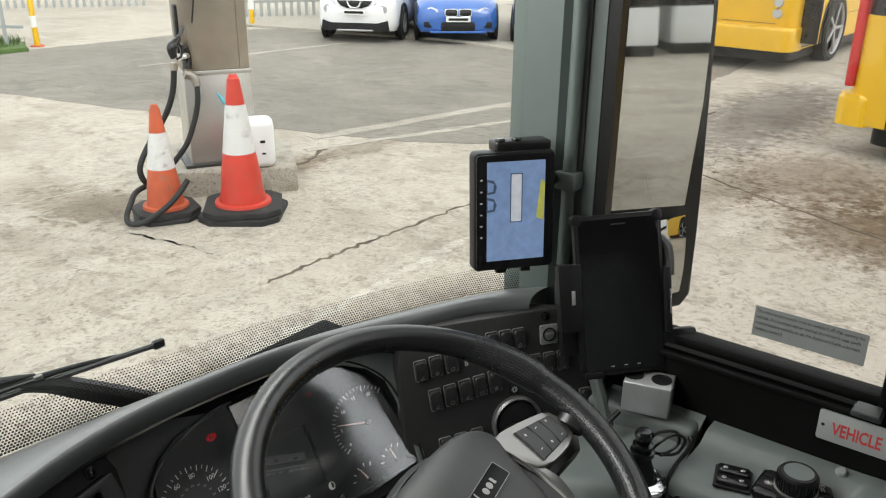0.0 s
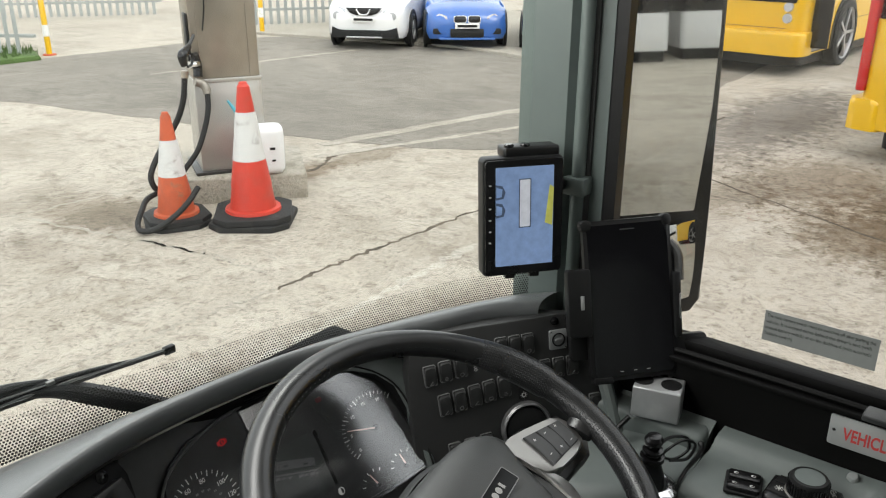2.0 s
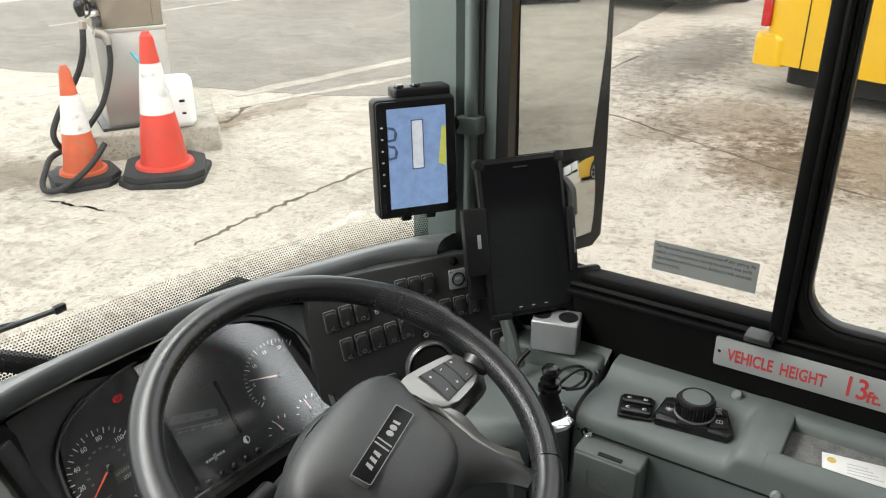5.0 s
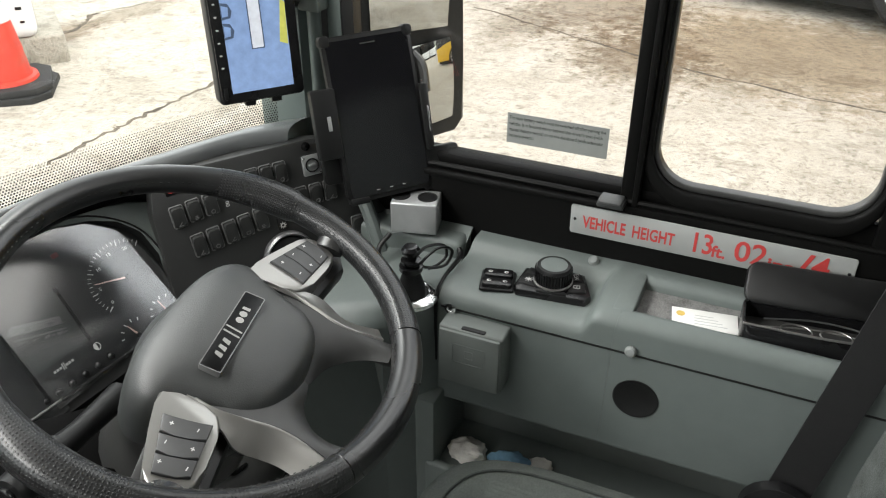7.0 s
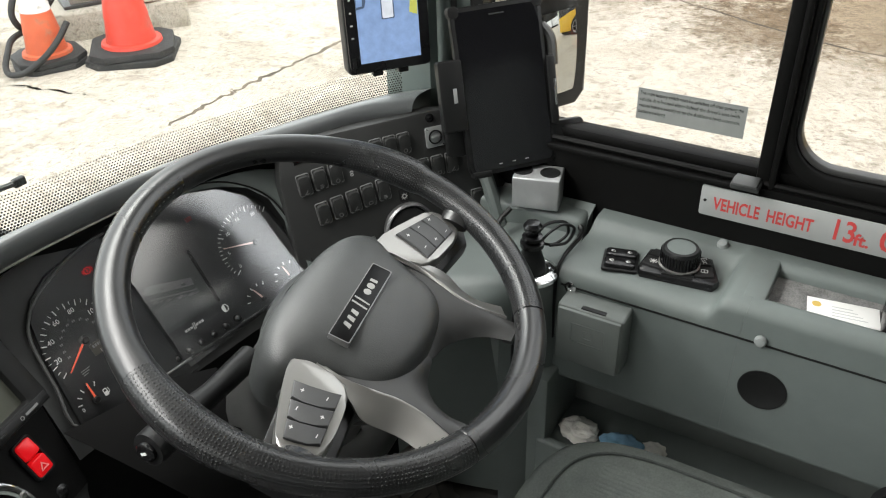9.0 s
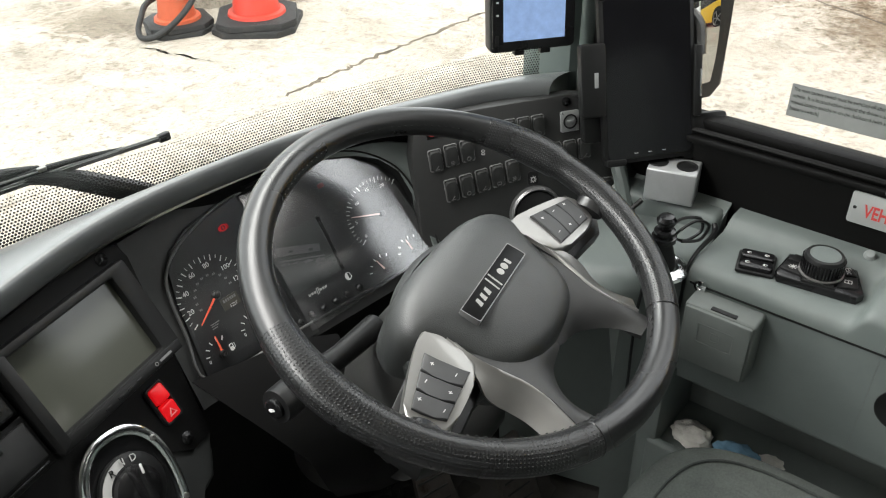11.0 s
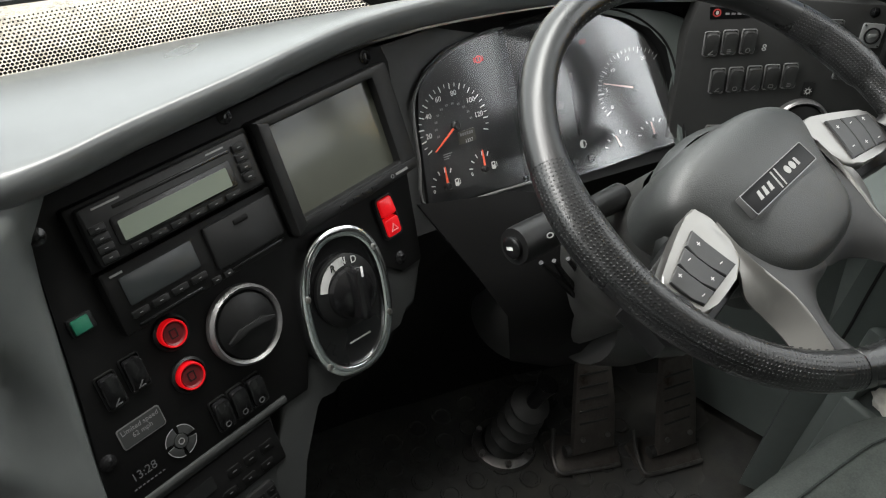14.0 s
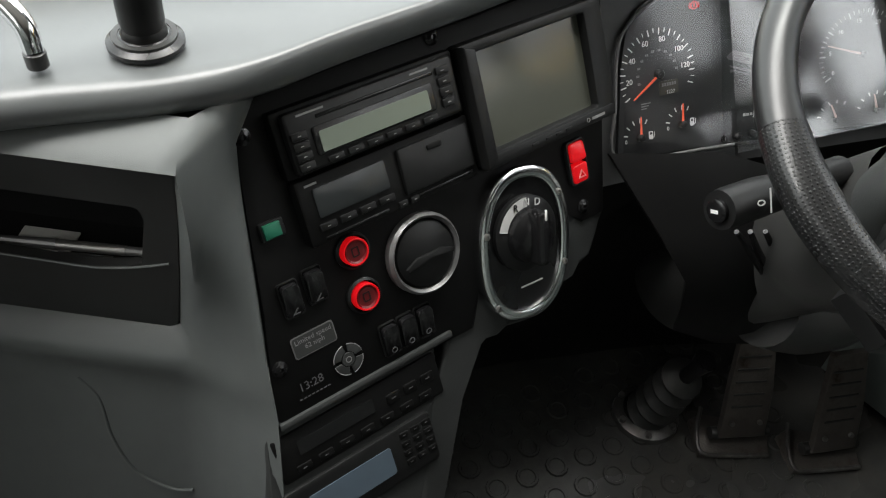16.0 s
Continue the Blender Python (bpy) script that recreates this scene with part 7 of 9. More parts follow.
def column():
    c = thing("steering_column", None, "black plastic steering column housing", "steering column")
    ax = Vector((0.021, 0.367, -0.930))
    o = Vector((0.478, -0.19, 0.77))
    rows = []
    for d, a, b, fwd in ((0.09, 0.075, 0.075, 0.0), (0.16, 0.078, 0.085, 0.01), (0.22, 0.08, 0.092, 0.02), (0.27, 0.07, 0.085, 0.035), (0.29, 0.064, 0.08, 0.04), (0.40, 0.06, 0.075, 0.06), (0.56, 0.055, 0.07, 0.1)):
        q = o + ax * d + Vector((0, fwd, 0))
        rows.append([tuple(q + Vector((a * math.cos(t), b * math.sin(t), 0.25 * b * math.sin(t)))) for t in [2 * math.pi * i / 24 for i in range(24)]])
    bm = strip(rows, closed=True)
    bm.verts.ensure_lookup_table()
    bm.faces.new(bm.verts[-24:])
    part("housing", bm, COLUMNBLACK, c, sharp=60)
    for p in (((0.345, -0.055, 0.593), (0.398, -0.055, 0.53), (0.483, -0.055, 0.426)), ((0.367, -0.055, 0.586), (0.412, -0.055, 0.524), (0.483, -0.055, 0.44)), ((0.392, -0.055, 0.578), (0.43, -0.055, 0.528), (0.481, -0.055, 0.458)), ((0.417, -0.055, 0.568), (0.443, -0.055, 0.533), (0.476, -0.055, 0.491)), ((0.574, -0.055, 0.366), (0.618, -0.055, 0.352), (0.645, -0.055, 0.346)), ((0.579, -0.055, 0.376), (0.61, -0.055, 0.366), (0.628, -0.055, 0.365))):
        part("housing_fin", tube(p, [0.003, 0.005, 0.003], 8), GLOSS, c, "glossy moulded fold of the housing")
    part("joint_cover", tube([(0.5, -0.035, 0.37), (0.58, -0.035, 0.32), (0.66, -0.035, 0.29), (0.72, -0.03, 0.28)], [0.05, 0.052, 0.05, 0.045], 20), COLUMNBLACK, c, "rounded cover of the column joint", sharp=60)
    part("column_cover", slab([[(0.27, 0.1, 0.6), (0.33, 0.08, 0.6), (0.4, 0.06, 0.6), (0.46, 0.04, 0.58)], [(0.31, 0.02, 0.53), (0.37, -0.01, 0.53), (0.42, -0.02, 0.52), (0.47, -0.01, 0.5)], [(0.34, -0.02, 0.48), (0.4, -0.05, 0.47), (0.46, -0.05, 0.45), (0.5, -0.025, 0.43)], [(0.38, 0.0, 0.38), (0.44, -0.035, 0.36), (0.51, -0.04, 0.34), (0.55, -0.02, 0.32)], [(0.42, 0.03, 0.3), (0.48, 0.0, 0.28), (0.54, -0.01, 0.26), (0.57, 0.01, 0.25)]], 0.01), PANELBLACK, c, "curved dark cover beside the column", sharp=60)
    s = thing("column_stalk", None, "black column stalk with white symbols", "stalk")
    part("stalk_arm", tube([(0.43, -0.075, 0.675), (0.36, -0.085, 0.682), (0.32, -0.09, 0.687)], [0.016, 0.014, 0.0165], 16), BLACK, s)
    part("stalk_head", tube([(0.325, -0.089, 0.686), (0.30, -0.091, 0.688), (0.262, -0.095, 0.69), (0.252, -0.096, 0.691)], [0.019, 0.0205, 0.0205, 0.0195], 22, steps=3), BLACK, s, "thicker ribbed stalk end")
    part("end_button", tube([(0.252, -0.096, 0.691), (0.2475, -0.0965, 0.6912), (0.246, -0.0967, 0.6913)], [0.012, 0.012, 0.010], 18, steps=1), GLOSS, s)
    part("horn_symbol", box(-0.0045, 0.0045, -0.0018, 0.0018, 0.0, 0.0005, 0, m=frame_of((0.2455, -0.0968, 0.6915), (-1, -0.1, 0.03), 30)), WHITE, s)
    part("ring_mark", box(-0.0008, 0.0008, -0.012, 0.012, 0, 0.0006, 0, m=frame_of((0.3, -0.108, 0.70), (-0.1, -0.75, 0.6), 0)), DIMWHITE, s)
    part("ring_mark", ring(ellipse(0, 0, 0.0045, 0.003, 14), ellipse(0, 0, 0.003, 0.0018, 14), 0, 0.0006, m=frame_of((0.287, -0.109, 0.7015), (-0.1, -0.75, 0.6), 0)), DIMWHITE, s)
    s2 = thing("column_stalk", None, "second plain black column stalk", "stalk")
    part("stalk_arm", tube([(0.53, -0.07, 0.67), (0.62, -0.07, 0.68), (0.66, -0.07, 0.69)], [0.015, 0.013, 0.018], 14), BLACK, s2)


column()


def pedals():
    b = thing("gaiter_lever", None, "black rubber gaiter with a metal base ring on the floor", "gaiter")
    bm = bmesh.new()
    prof = []
    for i in range(5):
        z = 0.018 + 0.046 * i
        prof += [(0.03 - 0.001 * i, z), (0.045 - 0.002 * i, z + 0.014), (0.046 - 0.002 * i, z + 0.02), (0.031 - 0.001 * i, z + 0.036)]
    lathe(prof + [(0.0, 0.26)], 20, bm=bm, m=fmat((0.49, 0.062, FLOOR), (1, 0, 0), (0, 0.93, 0.3), (0.11, -0.12, 0.75)) @ Matrix.Diagonal((0.95, 0.95, 0.62, 1)))
    part("gaiter", bm, RUBBER, b)
    part("lever_stub", tube([(0.5, 0.046, FLOOR + 0.1), (0.515, 0.03, FLOOR + 0.17), (0.522, 0.024, FLOOR + 0.2)], [0.014, 0.014, 0.02], 12), GLOSS, b)
    part("base_ring", lathe([(0.06, 0.0), (0.058, 0.012), (0.046, 0.016), (0.043, 0.02)], 26, m=Matrix.Translation((0.49, 0.062, FLOOR))), WORNSTEEL, b, "worn metal base ring")
    for a in range(0, 360, 60):
        part("bolt", lathe([(0.006, 0.01), (0.0055, 0.021), (0, 0.021)], 6, m=Matrix.Translation((0.49 + 0.051 * math.cos(radians(a)), 0.062 + 0.051 * math.sin(radians(a)), FLOOR))), SATIN, b)
    for x, y, turn, label in ((0.607, -0.045, -17, "worn brown metal brake pedal"), (0.742, -0.125, -12, "worn brown metal accelerator pedal")):
        p = thing("foot_pedal", Matrix.Translation((x, y, FLOOR)) @ pose(0, 0, 0, 0, 0, turn), label, "pedal", "foot pedals")
        lean = fmat((0, 0.0, 0.03), (1, 0, 0), (0, 0.42, 0.907), (0, -0.907, 0.42))
        shape = [(-0.04, 0.0), (0.045, 0.0), (0.042, 0.1), (0.034, 0.19), (-0.03, 0.19), (-0.036, 0.1)]
        part("pedal_plate", prism(shape, -0.007, 0.006, 0.004, m=lean), BROWNMETAL, p)
        for k in range(5):
            part("pedal_rib", box(-0.028, 0.028, 0.06 + 0.024 * k, 0.064 + 0.024 * k, 0.005, 0.008, 0.0012, m=lean), RUBBER, p)
        part("pedal_foot", prism([(-0.075, -0.02), (0.05, -0.03), (0.07, 0.03), (-0.045, 0.06), (-0.07, 0.05)], 0.0, 0.01, 0.003), BROWNMETAL, p)
        part("foot_rim", tube([(-0.05, 0.06, 0.03), (-0.068, 0.02, 0.022), (-0.07, -0.018, 0.013), (-0.02, -0.026, 0.011), (0.048, -0.03, 0.011)], 0.004, 8), WORNSTEEL, p, "bright worn edge of the foot plate")
        part("pedal_hinge", tube([(-0.05, 0.01, 0.028), (0.055, 0.01, 0.028)], 0.011, 12, steps=1), RUBBER, p)
        for sx in (-0.022, 0.028):
            part("bolt", lathe([(0.005, 0), (0.0045, 0.006), (0, 0.006)], 8, m=lean @ Matrix.Translation((sx, 0.03, 0.005))), SATIN, p)


WORNSTEEL = material("worn grey steel", (0.16, 0.155, 0.15), 0.4, metal=0.7, vary=0.4, grain=60, bump=0.3, bump_scale=300, stain=(0.07, 0.05, 0.04), stain_scale=25)
BROWNMETAL = material("worn brown metal", (0.13, 0.118, 0.108), 0.4, metal=0.5, vary=0.35, grain=40, bump=0.3, bump_scale=200, stain=(0.05, 0.033, 0.026), stain_scale=20)
pedals()


# ---------------------------------------------------------------- cab side: window, pillar, console
def side_window():
    w = thing("window_cab_side", None, "cab side window, black rubber frames", "window", kind="structure")
    for y0, y1 in ((-0.545, -0.02), (-1.5, -0.555)):
        g = part("pane", box(1.026, 1.03, y0, y1, 0.76, 1.74, 0.0), SIDEGLASS, w)
        g.visible_shadow = False
    # fixed rubber sill and divider
    part("lower_frame", box(1.014, 1.05, -0.60, -0.06, 0.748, 0.772, 0.006), MATTBLACK, w, "black rubber sill")
    part("sill_ledge", box(0.985, 1.03, -0.54, -0.08, 0.742, 0.752, 0.003), MATTBLACK, w)
    part("divider", box(1.0, 1.04, -0.548, -0.528, 0.75, 1.74, 0.005), MATTBLACK, w, "black upright divider")
    part("divider_ridge", box(0.994, 1.02, -0.557, -0.547, 0.75, 1.74, 0.004), MATTBLACK, w)
    out = rounded(-0.876, -0.556, 0.758, 1.72, 0.07, 8)
    part("sliding_frame", ring(out, rounded(-0.866, -0.566, 0.784, 1.70, 0.06, 8), -0.012, 0.014, bev=0.004, m=fmat((1.016, 0, 0), (0, 1, 0), (0, 0, 1), (-1, 0, 0))), MATTBLACK, w, "black rounded frame of the second pane", sharp=50)
    part("sliding_frame", ring(rounded(-0.866, -0.566, 0.784, 1.70, 0.06, 8), rounded(-0.86, -0.572, 0.793, 1.69, 0.055, 8), -0.012, 0.004, bev=0.002, m=fmat((1.016, 0, 0), (0, 1, 0), (0, 0, 1), (-1, 0, 0))), RUBBER, w, sharp=50)
    part("frame_fill", prism([(-0.556, 0.75), (-1.5, 0.75), (-1.5, 0.785), (-0.63, 0.785), (-0.59, 0.797), (-0.57, 0.82), (-0.563, 0.85), (-0.556, 0.85)], -0.01, 0.0, m=fmat((1.016, 0, 0), (0, 1, 0), (0, 0, 1), (-1, 0, 0))), MATTBLACK, w)
    part("rear_edge", box(1.0, 1.04, -1.5, -0.872, 0.75, 1.74, 0.004), MATTBLACK, w)
    part("rain_gutter", tube([(1.0, -0.08, 0.757), (1.0, -0.5, 0.757), (0.998, -1.2, 0.752)], 0.005, 8), MATTBLACK, w)
    part("latch", box(0.972, 1.0, -0.54, -0.5, 0.752, 0.762, 0.003), DARKGREY, w, "grey window latch block")
    part("latch_lip", box(0.966, 0.998, -0.537, -0.503, 0.7615, 0.766, 0.002), SURROUND, w)
    # battery notice stuck to the glass
    n = thing("window_notice", fmat((1.0245, -0.418, 0.83), (0, -1, 0), (0, 0, 1), (-1, 0, 0)), "small grey printed notice stuck on the glass", "notice")
    part("notice_sheet", box(-0.079, 0.079, -0.0245, 0.0245, -0.0005, 0.0005, 0), NOTICE, n)
    for i, t in enumerate(("The main battery switch must be switched off after parking the", "vehicle. It is located either behind the driver's seat (with", "manual battery switch) or on the dashboard (with automatic", "battery switch)")):
        words("notice_line", t, 0.0085, BLACK, n, Matrix.Translation((-0.076, 0.017 - 0.0096 * i, 0.0007)), align="LEFT", depth=0.00005, width=(0.150, 0.146, 0.147, 0.04)[i])


NOTICE = material("grey notice film", (0.2, 0.21, 0.2), 0.5, vary=0.06, bump=0)
side_window()


def height_plate():
    p = thing("height_sign", fmat((0.9895, -0.66, 0.717), (0, -1, 0.012), (0, 0, 1), (-1, 0, 0)), "pale grey vehicle height sign with red letters", "sign")
    part("sign_plate", prism(rounded(-0.2, 0.2, -0.0245, 0.0245, 0.004, 3), 0.0, 0.002, 0.0006), PLATE, p)
    for t, x, y, s, wd in (("VEHICLE", -0.1475, -0.003, 0.028, 0.066), ("HEIGHT", -0.074, -0.003, 0.028, 0.062), ("13", -0.004, 0.0, 0.046, 0.026), ("ft.", 0.021, -0.008, 0.026, 0.02), ("02", 0.064, 0.0, 0.046, 0.044), ("ins", 0.105, -0.009, 0.026, 0.034), ("/", 0.137, 0.0, 0.046, 0.02), ("4", 0.157, 0.0, 0.046, 0.023), ("m", 0.18, -0.009, 0.026, 0.019)):
        words("sign_letters", t, s, REDPRINT, p, Matrix.Translation((x, y, 0.0022)), width=wd, bold=0.0006)
    for x, y in ((-0.193, 0.0), (0.193, 0.0)):
        part("screw", lathe([(0.0025, 0.002), (0.002, 0.003), (0, 0.003)], 10, m=Matrix.Translation((x, y, 0))), BLACK, p)


height_plate()


def pillar():
    a = thing("trim_pillar", None, "blue-grey windscreen pillar trim", "pillar", kind="structure")
    base = [(0.985, 0.085), (1.005, 0.09), (1.03, 0.06), (1.035, -0.02), (1.0, -0.035), (0.972, -0.01), (0.972, 0.05)]
    part("pillar_trim", prism(base, 0.70, ROOF, 0.0), PALEGREEN, a)
    part("cable_duct", tube([(0.985, -0.03, 0.74), (0.985, -0.031, 1.2), (0.985, -0.03, ROOF)], 0.011, 12), PALEGREEN, a, "thin cable duct along the pillar")
    part("duct_clip", box(0.968, 1.0, -0.05, -0.012, 0.985, 1.015, 0.004), PALEGREEN, a, "duct clip")
    part("inner_moulding", prism([(1.0, -0.045), (1.03, -0.04), (1.03, -0.065), (1.002, -0.068)], 0.74, 1.74, 0.0), PALEGREEN, a)
    part("rubber_seal", prism([(1.004, -0.068), (1.03, -0.066), (1.03, -0.088), (1.006, -0.088)], 0.74, 1.74, 0.0), BLACK, a)
    part("rubber_seal", prism([(0.99, -0.036), (1.03, -0.03), (1.03, -0.043), (0.995, -0.046)], 0.74, 1.74, 0.0), RUBBER, a)


pillar()


def console():
    c = thing("side_console", None, "grey moulded side console beneath the cab window", "console")
    # cross section along the wall: x, z
    sec = [(0.842, 0.43), (0.84, 0.50), (0.84, 0.605), (0.84, 0.612), (0.843, 0.624), (0.852, 0.632), (0.87, 0.635), (0.93, 0.636), (0.943, 0.637), (0.953, 0.643), (0.96, 0.6515), (0.968, 0.656), (0.993, 0.657)]
    sec2 = [(0.842, 0.43), (0.84, 0.50), (0.84, 0.612), (0.84, 0.64), (0.84, 0.646), (0.845, 0.6555), (0.854, 0.66), (0.93, 0.661), (0.948, 0.661), (0.96, 0.661), (0.968, 0.661), (0.978, 0.66), (0.993, 0.658)]
    rows = []
    for y, q in ((-0.302, 0), (-0.31, 0), (-0.505, 0), (-0.516, 0.02), (-0.523, 0.12), (-0.529, 0.5), (-0.535, 0.88), (-0.541, 0.98), (-0.55, 1.0), (-0.57, 1.0)):
        rows.append([(x0 + (x1 - x0) * q, y - 0.012 * (k / 12), z0 + (z1 - z0) * q) for k, ((x0, z0), (x1, z1)) in enumerate(zip(sec, sec2))])
    part("switch_deck", slab(rows, -0.006), GREY, c, sharp=60)
    sec3 = [(0.842, 0.43), (0.84, 0.50), (0.84, 0.612), (0.84, 0.64), (0.84, 0.646), (0.845, 0.6555), (0.854, 0.66), (0.862, 0.661), (0.868, 0.6585), (0.871, 0.652), (0.872, 0.636)]
    rows = [[(x, y - (0.012 * k / 12 if y > -0.58 else 0), z) for k, (x, z) in enumerate(sec3)] for y in (-0.5702, -0.6, -0.9, -1.3)]
    part("tray_front", slab(rows, -0.005), GREY, c, sharp=50)
    sec4 = [(0.952, 0.636), (0.953, 0.65), (0.956, 0.657), (0.962, 0.6605), (0.97, 0.661), (0.98, 0.66), (0.993, 0.658)]
    rows = [[(x, y, z) for x, z in sec4] for y in (-0.58, -0.6, -0.9, -1.3)]
    part("tray_back", slab(rows, -0.005), GREY, c, sharp=50)
    part("tray_end", box(0.86, 0.968, -0.592, -0.562, 0.62, 0.6608, 0.003, 3), GREY, c)
    part("tray_floor", box(0.86, 0.97, -1.3, -0.57, 0.625, 0.6425, 0.002), CARPET, c, "grey felt tray lining")
    part("seam_line", box(0.8385, 0.8405, -1.3, -0.31, 0.6035, 0.606, 0.0), BLACK, c, "thin dark seam")
    part("lower_lip", box(0.842, 0.86, -1.3, -0.30, 0.42, 0.436, 0.006, 3), GREY, c)
    part("pocket_back", box(0.93, 0.95, -1.3, -0.30, 0.22, 0.435, 0.003), BOXGREY, c, "dark recessed door pocket")
    part("pocket_floor", box(0.8, 0.94, -1.3, -0.30, 0.285, 0.3, 0.004), GREY, c)
    part("pocket_lip", box(0.795, 0.812, -1.3, -0.30, 0.0, 0.312, 0.006, 3), GREY, c)
    part("pocket_end", box(0.80, 0.95, -0.315, -0.28, 0.0, 0.44, 0.006), GREY, c)
    part("speaker_hole", lathe([(0.033, 0.0), (0.033, 0.0015), (0.030, 0.0015), (0.028, 0.0003), (0.0, 0.0003)], 32, m=fmat((0.8395, -0.616, 0.529), (0, -1, 0), (0, 0, 1), (-1, 0, 0))), BLACK, c, "round black speaker hole")
    for q, n in (((0.975, -0.506, 0.6555), (-0.4, 0, 0.9)), ((0.838, -0.600, 0.6125), (-1, 0, 0.15))):
        part("stud", lathe([(0.008, 0.0), (0.0085, 0.004), (0.006, 0.008), (0.0, 0.009)], 16, m=frame_of(q, n)), STUD, c, "pale round fixing stud")
    part("lock", lathe([(0.009, 0.0), (0.009, 0.004), (0.0055, 0.0045), (0.005, 0.002), (0.0, 0.002)], 18, m=frame_of((0.8385, -0.327, 0.606), (-1, 0, 0.1))), CHROME, c, "round silver lock")
    # lower front housing with the parking brake lever
    f = thing("lever_housing", None, "grey housing beneath the lever ahead of the console", "console")
    rows = []
    for y, zt, x0 in ((-0.30, 0.612, 0.842), (-0.27, 0.616, 0.80), (-0.24, 0.614, 0.78), (-0.2, 0.61, 0.762), (-0.14, 0.60, 0.745), (-0.05, 0.585, 0.72), (0.02, 0.57, 0.70)):
        under = 0.14 * min(1.0, max(0.0, (y + 0.235) / 0.03))
        rows.append([(x0 + 0.012 + under, y, 0.0), (x0 + under, y, 0.40), (x0 + under * 0.3, y, zt - 0.06), (x0, y, zt - 0.03), (x0 + 0.012, y, zt - 0.008), (x0 + 0.035, y, zt), (0.93, y, zt + 0.004), (0.952, y, zt + 0.012), (0.965, y, zt + 0.03), (0.993, y, 0.656)])
    part("housing", slab(rows, -0.005), GREY, f, sharp=50)
    part("gap_seam", tube([(0.838, -0.302, 0.5), (0.838, -0.302, 0.612), (0.865, -0.302, 0.636), (0.93, -0.302, 0.638), (0.95, -0.29, 0.645)], [0.0022, 0.0026, 0.003, 0.0045, 0.005], 8), BLACK, f)
    part("front_riser", box(0.94, 0.993, -0.30, 0.02, 0.6, 0.655, 0.012, 3), GREY, f)
    part("panel_bracket", tube([(0.975, -0.09, 0.72), (0.95, -0.13, 0.67), (0.935, -0.16, 0.61)], 0.012, 10), GREY, f)


console()


def console_things():
    b = thing("window_switches", fmat((0.891, -0.381, 0.636), (0.25, -0.968, 0), (0.968, 0.25, 0), (0, 0, 1)), "two black window rocker switches", "switch")
    part("base", prism(rounded(-0.026, 0.026, -0.027, 0.027, 0.004, 3), 0.0, 0.004, 0.001), BLACK, b)
    for y in (-0.0125, 0.0125):
        r = part("rocker", prism(rounded(-0.023, 0.023, y - 0.0105, y + 0.0105, 0.006, 4), 0.003, 0.0105, 0.003), GLOSS, b)
        for x in (-0.012, 0.012):
            part("symbol", ring(ellipse(x, y, 0.0034, 0.0026, 12), ellipse(x + 0.0008, y, 0.0022, 0.0016, 12), 0.0104, 0.0108), DIMWHITE, r)
    k = thing("rotary_control", fmat((0.905, -0.463, 0.636), (0.2, -0.98, 0), (0.98, 0.2, 0), (0, 0, 1)), "black rotary controller ringed by menu keys", "controller")
    base = [(-0.056, -0.012), (-0.045, 0.035), (0.0, 0.043), (0.046, 0.032), (0.058, -0.022), (0.05, -0.035), (-0.052, -0.026)]
    part("base", prism(base, 0.0, 0.012, 0.004), GLOSS, k)
    for pts in ([(-0.052, -0.01), (-0.045, 0.014), (-0.022, 0.008), (-0.024, -0.018)], [(-0.044, 0.017), (-0.036, 0.033), (-0.016, 0.026), (-0.02, 0.011)], [(0.05, -0.018), (0.046, 0.008), (0.024, 0.004), (0.024, -0.024)], [(0.045, 0.011), (0.038, 0.029), (0.018, 0.026), (0.022, 0.008)], [(-0.02, -0.02), (-0.022, -0.028), (0.022, -0.031), (0.02, -0.023)]):
        q = part("key", prism(pts, 0.011, 0.0145, 0.001), BLACK, k)
        cx, cy = sum(p[0] for p in pts) / 4, sum(p[1] for p in pts) / 4
        if abs(cx) > 0.02 and cy < 0.012:
            if cx < 0:
                part("symbol", prism(ellipse(cx, cy, 0.0028, 0.0028, 12), 0.0144, 0.0149), DIMWHITE, q)
                for a in range(0, 360, 45):
                    part("symbol", box(0.0036, 0.0062, -0.0005, 0.0005, 0.0144, 0.0149, 0, m=Matrix.Translation((cx, cy, 0)) @ Matrix.Rotation(radians(a), 4, "Z")), DIMWHITE, q)
            else:
                part("symbol", ring(rounded(cx - 0.005, cx + 0.005, cy - 0.004, cy + 0.004, 0.0008, 1), rounded(cx - 0.0038, cx + 0.0038, cy - 0.0028, cy + 0.0028, 0.0005, 1), 0.0144, 0.0149), DIMWHITE, q)
                part("symbol", box(cx - 0.0006, cx + 0.0006, cy - 0.0035, cy + 0.0035, 0.0144, 0.0149, 0), DIMWHITE, q)
    words("key_letters", "Esc", 0.012, DIMWHITE, k, Matrix.Translation((0.034, 0.019, 0.0148)) @ pose(0, 0, 0, 0, 0, -70))
    part("knob", lathe([(0.029, 0.012), (0.029, 0.016), (0.0265, 0.018), (0.0265, 0.04), (0.0245, 0.044), (0.02, 0.0445), (0.019, 0.043), (0.0, 0.0425)], 36), BLACK, k, "black ribbed turning knob")
    bm = bmesh.new()
    for i in range(40):
        a = radians(9 * i)
        box(-0.0012, 0.0012, -0.001, 0.001, 0.02, 0.039, 0, bm=bm, m=Matrix.Translation((0.0268 * math.cos(a), 0.0268 * math.sin(a), 0)) @ Matrix.Rotation(a, 4, "Z"))
    part("knob_ribs", bm, GLOSS, k)
    part("knob_cap", lathe([(0.0205, 0.0428), (0.02, 0.0446), (0.0, 0.0448)], 30), GREY, k, "grey knob cap")
